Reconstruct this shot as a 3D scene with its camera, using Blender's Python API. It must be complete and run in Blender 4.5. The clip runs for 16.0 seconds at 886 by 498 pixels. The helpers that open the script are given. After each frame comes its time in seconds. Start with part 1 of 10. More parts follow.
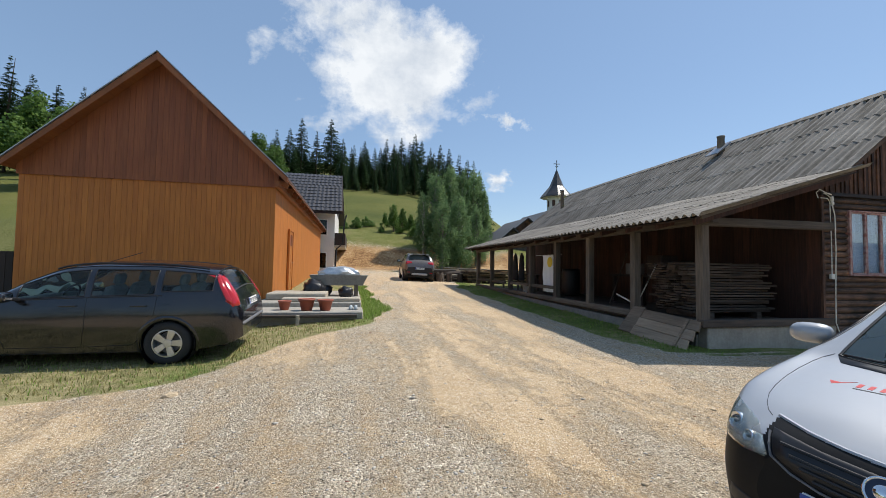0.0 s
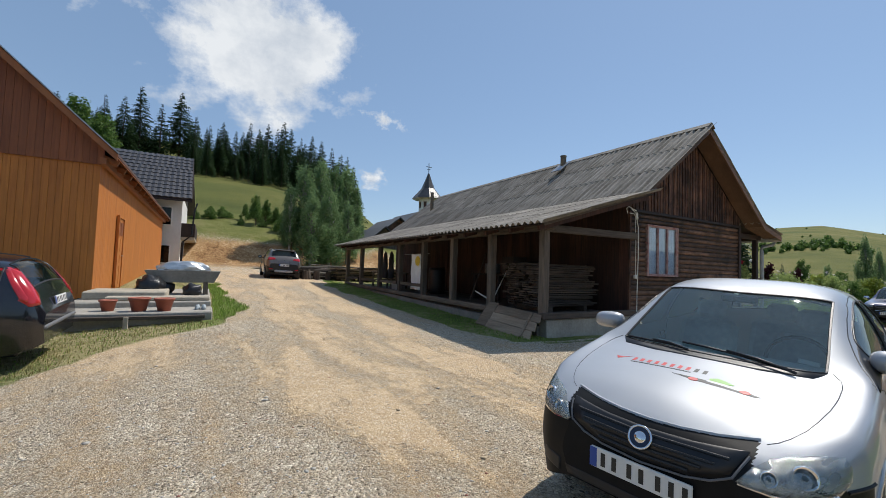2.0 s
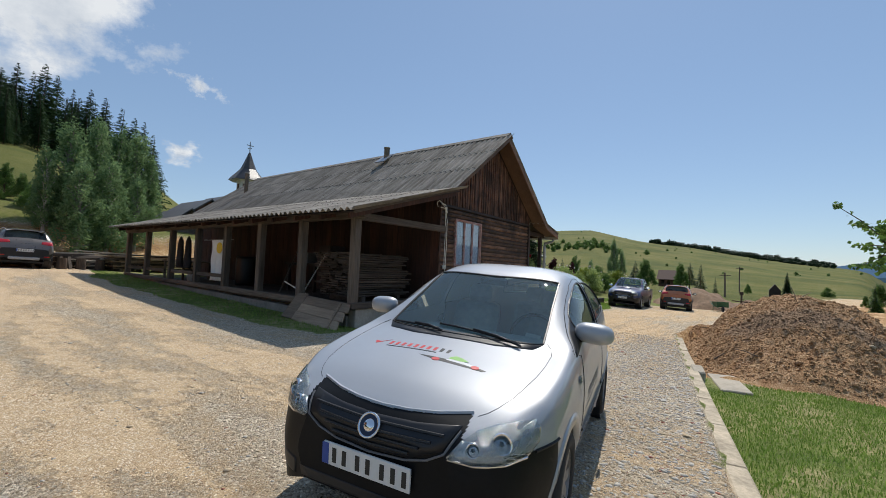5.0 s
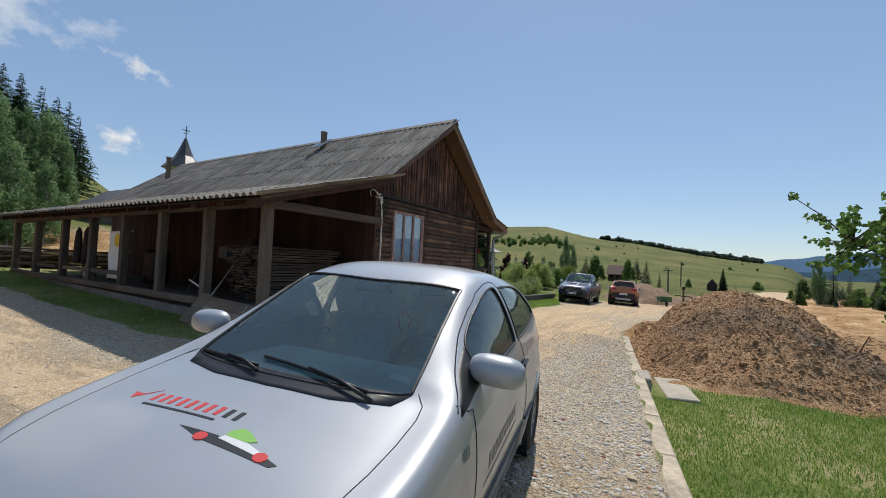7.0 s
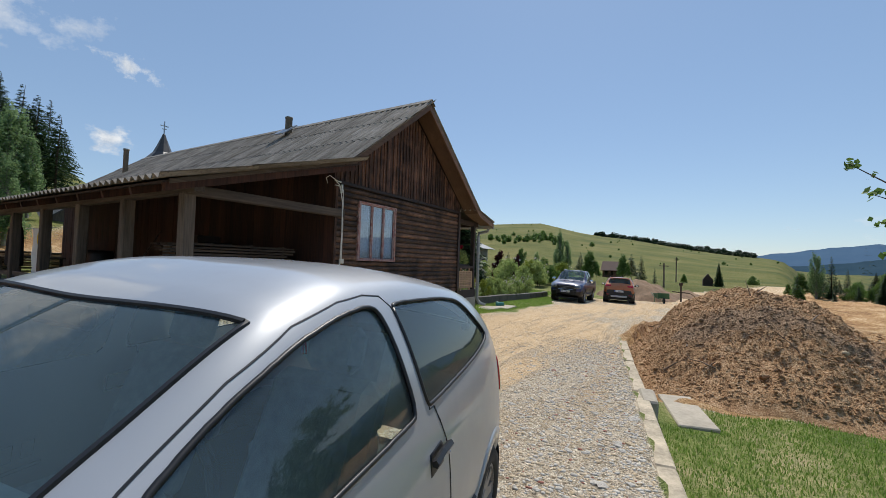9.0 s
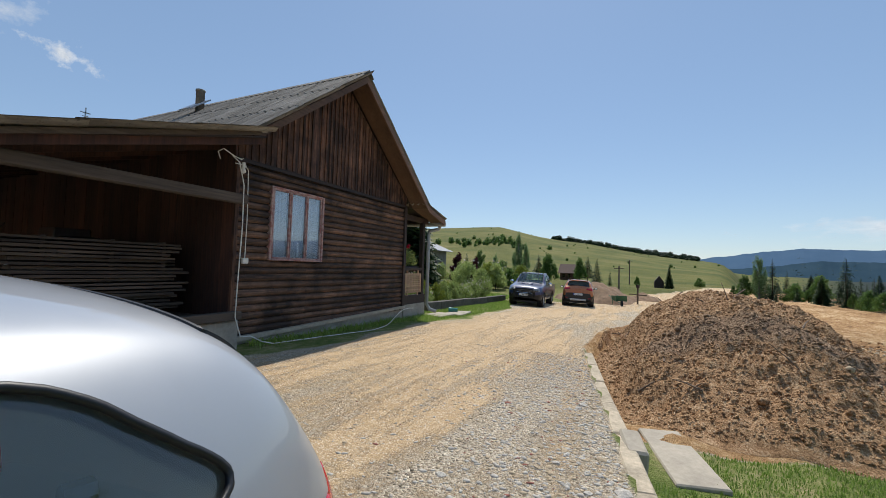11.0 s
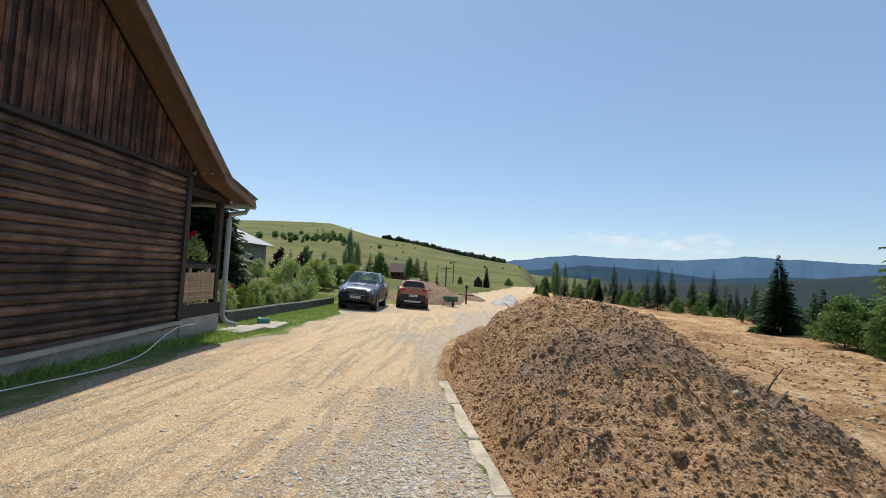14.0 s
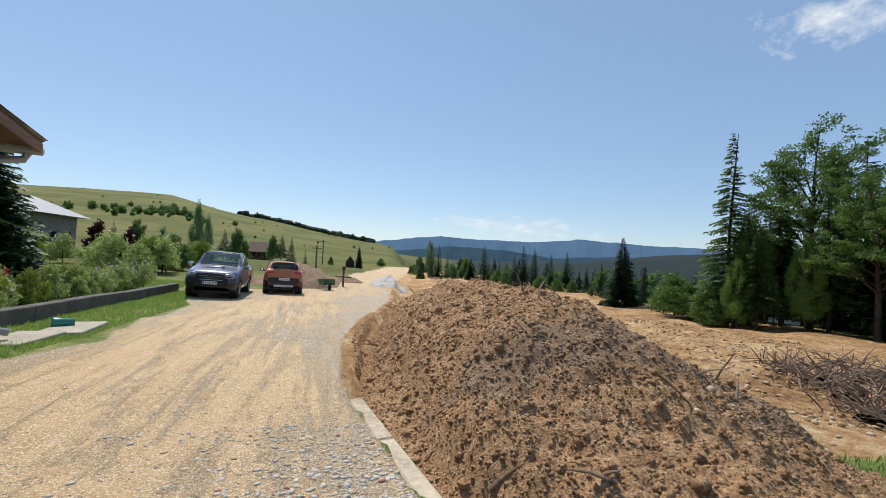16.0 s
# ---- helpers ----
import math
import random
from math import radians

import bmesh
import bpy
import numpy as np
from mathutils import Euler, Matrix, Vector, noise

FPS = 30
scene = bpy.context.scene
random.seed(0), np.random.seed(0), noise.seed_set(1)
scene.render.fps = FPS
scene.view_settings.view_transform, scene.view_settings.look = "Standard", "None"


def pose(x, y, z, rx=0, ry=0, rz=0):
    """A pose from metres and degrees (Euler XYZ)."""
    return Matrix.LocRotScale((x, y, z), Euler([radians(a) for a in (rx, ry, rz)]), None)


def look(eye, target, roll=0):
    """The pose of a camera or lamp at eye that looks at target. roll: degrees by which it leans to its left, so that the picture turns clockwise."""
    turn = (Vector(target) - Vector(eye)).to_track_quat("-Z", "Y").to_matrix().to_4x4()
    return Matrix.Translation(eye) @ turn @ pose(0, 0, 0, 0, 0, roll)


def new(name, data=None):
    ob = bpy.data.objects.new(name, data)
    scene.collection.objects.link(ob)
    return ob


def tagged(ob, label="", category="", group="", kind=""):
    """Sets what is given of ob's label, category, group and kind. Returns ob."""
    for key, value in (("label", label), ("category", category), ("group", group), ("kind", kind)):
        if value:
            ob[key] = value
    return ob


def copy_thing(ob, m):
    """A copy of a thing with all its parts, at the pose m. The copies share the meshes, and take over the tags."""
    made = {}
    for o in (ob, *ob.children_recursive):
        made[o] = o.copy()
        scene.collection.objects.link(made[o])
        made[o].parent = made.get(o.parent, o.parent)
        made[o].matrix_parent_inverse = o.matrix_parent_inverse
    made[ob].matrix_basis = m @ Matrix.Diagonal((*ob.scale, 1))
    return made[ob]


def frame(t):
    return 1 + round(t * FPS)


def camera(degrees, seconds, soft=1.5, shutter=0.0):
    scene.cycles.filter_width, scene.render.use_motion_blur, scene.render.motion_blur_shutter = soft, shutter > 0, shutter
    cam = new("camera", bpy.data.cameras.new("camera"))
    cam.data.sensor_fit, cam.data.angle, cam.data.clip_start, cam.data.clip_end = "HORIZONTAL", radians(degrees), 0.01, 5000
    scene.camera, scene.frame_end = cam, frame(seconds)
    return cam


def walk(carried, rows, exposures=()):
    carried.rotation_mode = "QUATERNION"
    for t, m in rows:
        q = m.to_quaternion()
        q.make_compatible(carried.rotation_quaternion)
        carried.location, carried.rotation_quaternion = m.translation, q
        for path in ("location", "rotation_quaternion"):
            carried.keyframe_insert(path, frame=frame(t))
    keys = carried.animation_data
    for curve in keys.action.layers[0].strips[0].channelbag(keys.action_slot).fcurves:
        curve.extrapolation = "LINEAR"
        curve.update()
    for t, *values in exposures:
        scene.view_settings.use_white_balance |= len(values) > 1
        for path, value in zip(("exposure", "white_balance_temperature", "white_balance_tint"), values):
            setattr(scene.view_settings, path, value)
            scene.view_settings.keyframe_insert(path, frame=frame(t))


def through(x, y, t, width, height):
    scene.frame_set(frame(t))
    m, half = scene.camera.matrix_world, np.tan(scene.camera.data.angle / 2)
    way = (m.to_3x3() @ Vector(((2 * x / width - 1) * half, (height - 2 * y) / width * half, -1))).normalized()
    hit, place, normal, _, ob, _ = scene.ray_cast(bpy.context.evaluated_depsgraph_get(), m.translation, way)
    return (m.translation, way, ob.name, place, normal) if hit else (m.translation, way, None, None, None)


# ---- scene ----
cam = camera(94.6, 16.0, 0.5)
PATH = [
    (0, (-0.003, 0.014, 1.557), (0.426, 1.966, 1.644), 1.0),
    (0.5, (-0.032, -0.047, 1.574), (0.535, 1.869, 1.659), 1.1),
    (1, (0.002, -0.04, 1.548), (0.716, 1.826, 1.639), 1.5),
    (1.5, (0.017, -0.047, 1.545), (0.881, 1.755, 1.639), 1.8),
    (2, (0.05, -0.074, 1.538), (1.053, 1.653, 1.634), 1.9),
    (2.5, (0.098, -0.12, 1.525), (1.222, 1.532, 1.624), 1.9),
    (3, (0.148, -0.179, 1.507), (1.379, 1.394, 1.605), 2.0),
    (3.5, (0.192, -0.242, 1.501), (1.522, 1.249, 1.595), 2.2),
    (4, (0.246, -0.263, 1.495), (1.673, 1.135, 1.588), 2.3),
    (4.5, (0.359, -0.238, 1.489), (1.879, 1.059, 1.579), 2.3),
    (5, (0.52, -0.182, 1.492), (2.12, 1.016, 1.581), 2.5),
    (7.5, (1.798, -0.029, 1.547), (3.515, 0.994, 1.619), 2.4),
    (8, (2.088, 0.037, 1.551), (3.805, 1.06, 1.622), 2.1),
    (8.5, (2.407, 0.071, 1.55), (4.126, 1.091, 1.617), 2.0),
    (11, (4.201, 0.454, 1.504), (6.013, 1.296, 1.591), 1.8),
    (11.5, (4.59, 0.553, 1.491), (6.437, 1.314, 1.586), 2.0),
    (12, (4.948, 0.671, 1.495), (6.832, 1.337, 1.593), 2.1),
    (12.5, (5.287, 0.73, 1.508), (7.208, 1.278, 1.61), 2.2),
    (13, (5.646, 0.824, 1.493), (7.601, 1.23, 1.603), 2.4),
    (13.5, (5.983, 0.951, 1.502), (7.966, 1.188, 1.614), 2.6),
    (14, (6.333, 1.116, 1.547), (8.329, 1.166, 1.658), 2.9),
    (14.5, (6.736, 1.271, 1.537), (8.73, 1.157, 1.654), 2.8),
    (15, (7.051, 1.427, 1.531), (9.026, 1.136, 1.646), 2.9),
    (15.5, (7.426, 1.567, 1.511), (9.372, 1.117, 1.605), 3.0),
    (16, (7.844, 1.627, 1.52), (9.757, 1.045, 1.566), 2.9),
]
UNIT = 1.18  # metres in one unit of the plan below; all lengths but the cars' are plan units
walk(cam, [(t, look(Vector(eye) * UNIT, Vector(target) * UNIT, roll)) for t, eye, target, roll in PATH],
     [(0, -0.02), (1.5, -0.12), (2.5, -0.22), (5, -0.24), (8, -0.20), (11, -0.17), (12.5, -0.02), (16, -0.01)])

# ---- sky and sun ----
SUN = Vector((0.66, 0.17, 1.0)).normalized()
world = bpy.data.worlds.new("sky")
scene.world = world
world.use_nodes = True
wn = world.node_tree
sky = wn.nodes.new("ShaderNodeTexSky")
sky.sky_type = "NISHITA"
sky.sun_disc = False
sky.sun_elevation = math.asin(SUN.z)
sky.sun_rotation = math.atan2(SUN.x, SUN.y)
sky.altitude = 900
sky.air_density, sky.dust_density, sky.ozone_density = 1.15, 0.35, 1.5
haze = wn.nodes.new("ShaderNodeMix")
haze.data_type = "RGBA"
haze.inputs[0].default_value = 0.38
haze.inputs[7].default_value = (2.98, 4.6, 7.1, 1)
wn.links.new(sky.outputs[0], haze.inputs[6])
wn.links.new(haze.outputs[2], wn.nodes["Background"].inputs[0])
wn.nodes["Background"].inputs[1].default_value = 0.12
sun = new("sun", bpy.data.lights.new("sun", "SUN"))
sun.data.energy, sun.data.angle, sun.data.color = 4.5, radians(0.53), (1.0, 0.95, 0.87)
sun.matrix_world = look(SUN * 50, (0, 0, 0))

# ---- materials ----
def nodes_of(name):
    m = bpy.data.materials.new(name)
    m.use_nodes = True
    nt = m.node_tree
    return m, nt, nt.nodes["Principled BSDF"]


def add(nt, kind, **inputs):
    n = nt.nodes.new("ShaderNode" + kind)
    for key, value in inputs.items():
        n.inputs[key.replace("_", " ")].default_value = value
    return n


def coords(nt, shift=True, scale=(1, 1, 1)):
    """Object coordinates, moved by a random amount for each object, so that alike pieces differ."""
    tc = nt.nodes.new("ShaderNodeTexCoord")
    mp = nt.nodes.new("ShaderNodeMapping")
    mp.inputs["Scale"].default_value = scale
    nt.links.new(tc.outputs["Object"], mp.inputs["Vector"])
    if shift:
        oi = nt.nodes.new("ShaderNodeObjectInfo")
        mu = nt.nodes.new("ShaderNodeMath")
        mu.operation = "MULTIPLY"
        mu.inputs[1].default_value = 37.0
        nt.links.new(oi.outputs["Random"], mu.inputs[0])
        nt.links.new(mu.outputs[0], mp.inputs["Location"])
    return mp.outputs[0]


def noise_tex(nt, vec, scale, detail=4.0, rough=0.6):
    n = add(nt, "TexNoise", Scale=scale, Detail=detail, Roughness=rough)
    nt.links.new(vec, n.inputs["Vector"])
    return n.outputs["Fac"]


def ramp(nt, fac, stops):
    r = nt.nodes.new("ShaderNodeValToRGB")
    e = r.color_ramp.elements
    while len(e) < len(stops):
        e.new(0.5)
    for el, (p, c) in zip(e, stops):
        el.position, el.color = p, (*c, 1) if len(c) == 3 else c
    nt.links.new(fac, r.inputs[0])
    return r.outputs[0]


def mix(nt, fac, a, b, mode="MIX"):
    n = nt.nodes.new("ShaderNodeMix")
    n.data_type, n.blend_type = "RGBA", mode
    for key, value in ((0, fac), (6, a), (7, b)):
        if isinstance(value, (int, float)):
            n.inputs[key].default_value = value
        elif isinstance(value, tuple):
            n.inputs[key].default_value = (*value, 1)
        else:
            nt.links.new(value, n.inputs[key])
    return n.outputs[2]


def calc(nt, op, a, b=0.0, clamp=False):
    n = nt.nodes.new("ShaderNodeMath")
    n.operation, n.use_clamp = op, clamp
    for key, value in ((0, a), (1, b)):
        if isinstance(value, (int, float)):
            n.inputs[key].default_value = value
        else:
            nt.links.new(value, n.inputs[key])
    return n.outputs[0]


def bump(nt, bsdf, height, strength, distance):
    b = add(nt, "Bump", Strength=strength, Distance=distance)
    nt.links.new(height, b.inputs["Height"])
    nt.links.new(b.outputs[0], bsdf.inputs["Normal"])


def plain(name, color, rough=0.6, metal=0.0, vary=0.25, scale=8.0, relief=0.1, coat=0.0):
    """A plain surface with fine and broad unevenness."""
    m, nt, b = nodes_of(name)
    v = coords(nt)
    f = calc(nt, "ADD", calc(nt, "MULTIPLY", noise_tex(nt, v, scale), 0.6), calc(nt, "MULTIPLY", noise_tex(nt, v, scale * 7), 0.4))
    lo, hi = tuple(c * (1 - vary) for c in color), tuple(min(1, c * (1 + vary)) for c in color)
    nt.links.new(ramp(nt, f, [(0.3, lo), (0.7, hi)]), b.inputs["Base Color"])
    b.inputs["Roughness"].default_value, b.inputs["Metallic"].default_value = rough, metal
    if coat:
        b.inputs["Coat Weight"].default_value, b.inputs["Coat Roughness"].default_value = coat, 0.04
    if relief:
        bump(nt, b, f, relief, 0.02)
    return m


def wood(name, light, dark, axis="z", rough=0.75, stain=0.5, grain=1.0, tint=0.35, weather=0.0):
    """Boards with grain along an axis, knots, weather stains and a tone of their own."""
    m, nt, b = nodes_of(name)
    s = {"x": (1.2, 22, 22), "y": (22, 1.2, 22), "z": (22, 22, 1.2)}[axis]
    v = coords(nt, True, s)
    g = noise_tex(nt, v, 1.6 * grain, 6, 0.65)
    w = coords(nt, True, {"x": (0.35, 1.4, 1.4), "y": (1.4, 0.35, 1.4), "z": (1.4, 1.4, 0.35)}[axis])
    big = noise_tex(nt, w, 1.7, 4, 0.6)
    f = calc(nt, "ADD", calc(nt, "MULTIPLY", g, 1 - stain), calc(nt, "MULTIPLY", big, stain))
    col = ramp(nt, f, [(0.36, dark), (0.52, tuple((p + q) / 2 for p, q in zip(light, dark))), (0.66, light)])
    oi = nt.nodes.new("ShaderNodeObjectInfo")
    tone = ramp(nt, oi.outputs["Random"], [(0.0, (1 - tint,) * 3), (1.0, (1 + tint * 0.6,) * 3)])
    col = mix(nt, 1.0, col, tone, "MULTIPLY")
    if weather:
        ge = nt.nodes.new("ShaderNodeNewGeometry")
        pat = ramp(nt, noise_tex(nt, ge.outputs["Position"], 1.1, 5, 0.7), [(0.40, (1 - weather,) * 3), (0.62, (1 + weather * 0.7,) * 3)])
        col = mix(nt, 1.0, col, pat, "MULTIPLY")
    nt.links.new(col, b.inputs["Base Color"])
    b.inputs["Roughness"].default_value = rough
    bump(nt, b, g, 0.5, 0.006)
    return m


def paint(name, color, flake=0.0, rough=0.3, dust=0.25):
    """Car paint under a clear coat, with dust on it."""
    m, nt, b = nodes_of(name)
    v = coords(nt, False)
    d = ramp(nt, noise_tex(nt, v, 3.0, 5), [(0.42, (0, 0, 0)), (0.75, (dust,) * 3)])
    nt.links.new(mix(nt, d, color, (0.33, 0.29, 0.23)), b.inputs["Base Color"])
    b.inputs["Metallic"].default_value = flake
    b.inputs["Coat Weight"].default_value, b.inputs["Coat Roughness"].default_value = 0.8, 0.05
    nt.links.new(calc(nt, "ADD", calc(nt, "MULTIPLY", noise_tex(nt, v, 9.0), 0.2), rough - 0.1), b.inputs["Roughness"])
    return m


def glass(name, tint, gloss=0.03, strength=0.85, ior=1.5, dust=0.03):
    m = bpy.data.materials.new(name)
    m.use_nodes = True
    nt = m.node_tree
    nt.nodes.remove(nt.nodes["Principled BSDF"])
    tr, gl = add(nt, "BsdfTransparent"), add(nt, "BsdfGlossy", Roughness=gloss)
    tr.inputs[0].default_value = (*tint, 1)
    fr, ms = add(nt, "Fresnel", IOR=ior), nt.nodes.new("ShaderNodeMixShader")
    nt.links.new(calc(nt, "MULTIPLY", fr.outputs[0], strength), ms.inputs[0])
    nt.links.new(tr.outputs[0], ms.inputs[1])
    nt.links.new(gl.outputs[0], ms.inputs[2])
    # Teal film: partly dust, partly sky reflection put into the glass's colour.
    sky_sheen_film, ms2 = add(nt, "BsdfDiffuse"), nt.nodes.new("ShaderNodeMixShader")
    sky_sheen_film.inputs[0].default_value = (0.32, 0.47, 0.47, 1)
    v = coords(nt, False)
    nt.links.new(calc(nt, "MULTIPLY", noise_tex(nt, v, 2.5, 4), dust), ms2.inputs[0])
    nt.links.new(ms.outputs[0], ms2.inputs[1])
    nt.links.new(sky_sheen_film.outputs[0], ms2.inputs[2])
    nt.links.new(ms2.outputs[0], nt.nodes["Material Output"].inputs[0])
    return m


def leaf(name, dark, light, through=0.35, rough=0.55):
    """Foliage: each leaf or spray has its own tone, and lets some light through."""
    m, nt, b = nodes_of(name)
    ge = nt.nodes.new("ShaderNodeNewGeometry")
    oi = nt.nodes.new("ShaderNodeObjectInfo")
    f = calc(nt, "ADD", calc(nt, "MULTIPLY", ge.outputs["Random Per Island"], 0.7), calc(nt, "MULTIPLY", oi.outputs["Random"], 0.3))
    col = ramp(nt, f, [(0.05, dark), (0.95, light)])
    nt.links.new(col, b.inputs["Base Color"])
    b.inputs["Roughness"].default_value = rough
    b.inputs["Specular IOR Level"].default_value = 0.18
    tl, ms = nt.nodes.new("ShaderNodeBsdfTranslucent"), nt.nodes.new("ShaderNodeMixShader")
    nt.links.new(col, tl.inputs[0])
    ms.inputs[0].default_value = through
    nt.links.new(b.outputs[0], ms.inputs[1])
    nt.links.new(tl.outputs[0], ms.inputs[2])
    nt.links.new(ms.outputs[0], nt.nodes["Material Output"].inputs[0])
    return m


def flaking(name, under, over):
    """Old paint worn down in patches to another tone."""
    m, nt, b = nodes_of(name)
    v = coords(nt)
    f = noise_tex(nt, v, 12, 6, 0.7)
    nt.links.new(ramp(nt, f, [(0.42, under), (0.56, over)]), b.inputs["Base Color"])
    b.inputs["Roughness"].default_value = 0.7
    bump(nt, b, f, 0.3, 0.004)
    return m


def corrugated(name, a, b_, moss, rough=0.85):
    m, nt, b = nodes_of(name)
    v = coords(nt)
    f = noise_tex(nt, v, 2.2, 6, 0.7)
    c = ramp(nt, f, [(0.3, a), (0.7, b_)])
    spots = ramp(nt, noise_tex(nt, v, 26, 3, 0.6), [(0.56, (0, 0, 0)), (0.66, (1, 1, 1))])
    oi = nt.nodes.new("ShaderNodeObjectInfo")
    tone = ramp(nt, oi.outputs["Random"], [(0, (0.82, 0.82, 0.82)), (1, (1.12, 1.12, 1.11))])
    run = ramp(nt, noise_tex(nt, coords(nt, True, (0.5, 7.0, 1.0)), 1.6, 5, 0.65), [(0.38, (0.55, 0.53, 0.50)), (0.6, (1.08, 1.08, 1.08))])
    tone = mix(nt, 1.0, tone, run, "MULTIPLY")
    nt.links.new(mix(nt, 1.0, mix(nt, calc(nt, "MULTIPLY", spots, 0.55), c, moss), tone, "MULTIPLY"), b.inputs["Base Color"])
    b.inputs["Roughness"].default_value = rough
    bump(nt, b, f, 0.3, 0.01)
    return m


WOOD_LOG = wood("weathered_log_boards", (0.225, 0.122, 0.074), (0.010, 0.0065, 0.0055), "x", 0.75, 0.45, 1.3, 0.5, 0.75)
WOOD_GABLE = wood("weathered_gable_boards", (0.27, 0.128, 0.072), (0.022, 0.012, 0.010), "z", 0.8, 0.42, 1.3, 0.5, 0.6)
# Porch wall boards and rafters, darkened in colour to deepen the porch's shade.
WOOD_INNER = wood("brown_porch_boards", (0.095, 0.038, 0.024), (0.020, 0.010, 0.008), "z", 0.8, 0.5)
WOOD_GREY = wood("grey_weathered_timber", (0.21, 0.165, 0.125), (0.06, 0.046, 0.034), "z", 0.85, 0.5)
WOOD_GREY_Y = wood("grey_weathered_beam", (0.21, 0.165, 0.125), (0.06, 0.046, 0.034), "y", 0.85, 0.5)
WOOD_GREY_X = wood("grey_weathered_plank", (0.13, 0.10, 0.076), (0.04, 0.03, 0.024), "x", 0.85, 0.5)
WOOD_BARGE = wood("brown_bargeboard", (0.24, 0.14, 0.085), (0.10, 0.055, 0.035), "x", 0.7, 0.5)
WOOD_ORANGE = wood("orange_stained_boards", (0.58, 0.205, 0.035), (0.38, 0.12, 0.02), "z", 0.6, 0.5, 0.7, 0.05)
WOOD_RUST = wood("red_brown_stained_boards", (0.33, 0.105, 0.035), (0.20, 0.055, 0.02), "z", 0.6, 0.5, 0.7, 0.15)
WOOD_RUST_Y = wood("red_brown_stained_rafter", (0.36, 0.13, 0.04), (0.22, 0.07, 0.025), "y", 0.6, 0.5, 0.7, 0.15)
# Lighter and browner than the grey porch timber.
WOOD_PANEL = wood("sun_bleached_panel", (0.42, 0.32, 0.22), (0.20, 0.145, 0.10), "y", 0.85, 0.5)
WOOD_LATTICE = wood("pale_lattice", (0.52, 0.36, 0.24), (0.40, 0.26, 0.16), "z", 0.7, 0.4)
WOOD_DARK = wood("dark_stained_wood", (0.05, 0.03, 0.022), (0.02, 0.012, 0.01), "z", 0.7, 0.5)
WOOD_LUMBER = wood("stacked_lumber", (0.19, 0.135, 0.095), (0.035, 0.024, 0.018), "x", 0.85, 0.5)
WOOD_BARK = wood("bark", (0.13, 0.09, 0.065), (0.04, 0.03, 0.022), "z", 0.9, 0.4)
WOOD_BIRCH = wood("pale_bark", (0.5, 0.47, 0.42), (0.10, 0.085, 0.07), "z", 0.85, 0.6)
WOOD_ROOT = wood("dry_roots", (0.40, 0.29, 0.20), (0.12, 0.08, 0.055), "x", 0.85, 0.5)
ASBESTOS = corrugated("corrugated_fibre_cement", (0.17, 0.152, 0.13), (0.33, 0.30, 0.26), (0.075, 0.064, 0.05))
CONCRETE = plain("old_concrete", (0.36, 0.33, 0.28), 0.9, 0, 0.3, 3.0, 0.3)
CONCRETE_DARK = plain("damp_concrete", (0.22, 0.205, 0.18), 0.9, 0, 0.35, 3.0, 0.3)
CONCRETE_DAMP = plain("damp_stained_wall", (0.10, 0.09, 0.075), 0.9, 0, 0.45, 2.5, 0.4)
CONCRETE_PALE = plain("pale_concrete", (0.43, 0.375, 0.295), 0.9, 0, 0.25, 3.0, 0.3)
WINDOW_RED = flaking("worn_red_paint", (0.31, 0.13, 0.115), (0.46, 0.32, 0.29))
CURTAIN = plain("white_net_curtain", (0.80, 0.84, 0.90), 0.9, 0, 0.12, 12.0, 0.1)
DARK_CLOTH = plain("dark_cloth", (0.03, 0.03, 0.034), 0.9, 0, 0.3, 9.0, 0.3)
WHITE_CLOTH = plain("white_cloth", (0.78, 0.77, 0.74), 0.9, 0, 0.06, 6.0, 0.2)
YELLOW_CLOTH = plain("yellow_cloth", (0.75, 0.52, 0.06), 0.9, 0, 0.1, 6.0, 0.1)
PLASTER = plain("white_plaster", (0.72, 0.70, 0.66), 0.9, 0, 0.08, 2.0, 0.1)
TILE_DARK = plain("dark_roof_tile", (0.055, 0.05, 0.05), 0.42, 0, 0.3, 5.0, 0.1)
TILE_BROWN = plain("brown_roof_tile", (0.095, 0.05, 0.038), 0.8, 0, 0.3, 5.0, 0.1)
TIN = plain("zinc_sheet", (0.42, 0.43, 0.45), 0.42, 0.6, 0.15, 3.0, 0.05)
ZINC_ROOF = plain("dull_zinc_roof", (0.27, 0.28, 0.29), 0.6, 0.1, 0.2, 3.0, 0.05)
PIPE_GREY = plain("grey_plastic_pipe", (0.30, 0.31, 0.30), 0.45, 0, 0.1, 4.0, 0.0)
CABLE_WHITE = plain("white_cable", (0.72, 0.70, 0.64), 0.5, 0, 0.1, 6.0, 0.0)
BUMPER_BLACK = plain("faded_black_bumper", (0.006, 0.0065, 0.0075), 0.5, 0, 0.3, 6.0, 0.06)
BUMPER_BLACK.node_tree.nodes["Principled BSDF"].inputs["Specular IOR Level"].default_value = 0.18
RUBBER = plain("tyre_rubber", (0.022, 0.022, 0.022), 0.8, 0, 0.3, 10.0, 0.1)
PLASTIC_BLACK = plain("black_plastic", (0.010, 0.010, 0.012), 0.45, 0, 0.2, 10.0, 0.05)
PLASTIC_GREY = plain("grey_plastic", (0.13, 0.13, 0.135), 0.55, 0, 0.2, 10.0, 0.05)
DASH_GREY = plain("grey_dashboard", (0.50, 0.56, 0.57), 0.7, 0, 0.15, 10.0, 0.05)
SEAT_CLOTH = plain("grey_seat_cloth", (0.36, 0.40, 0.42), 0.9, 0, 0.2, 20.0, 0.1)
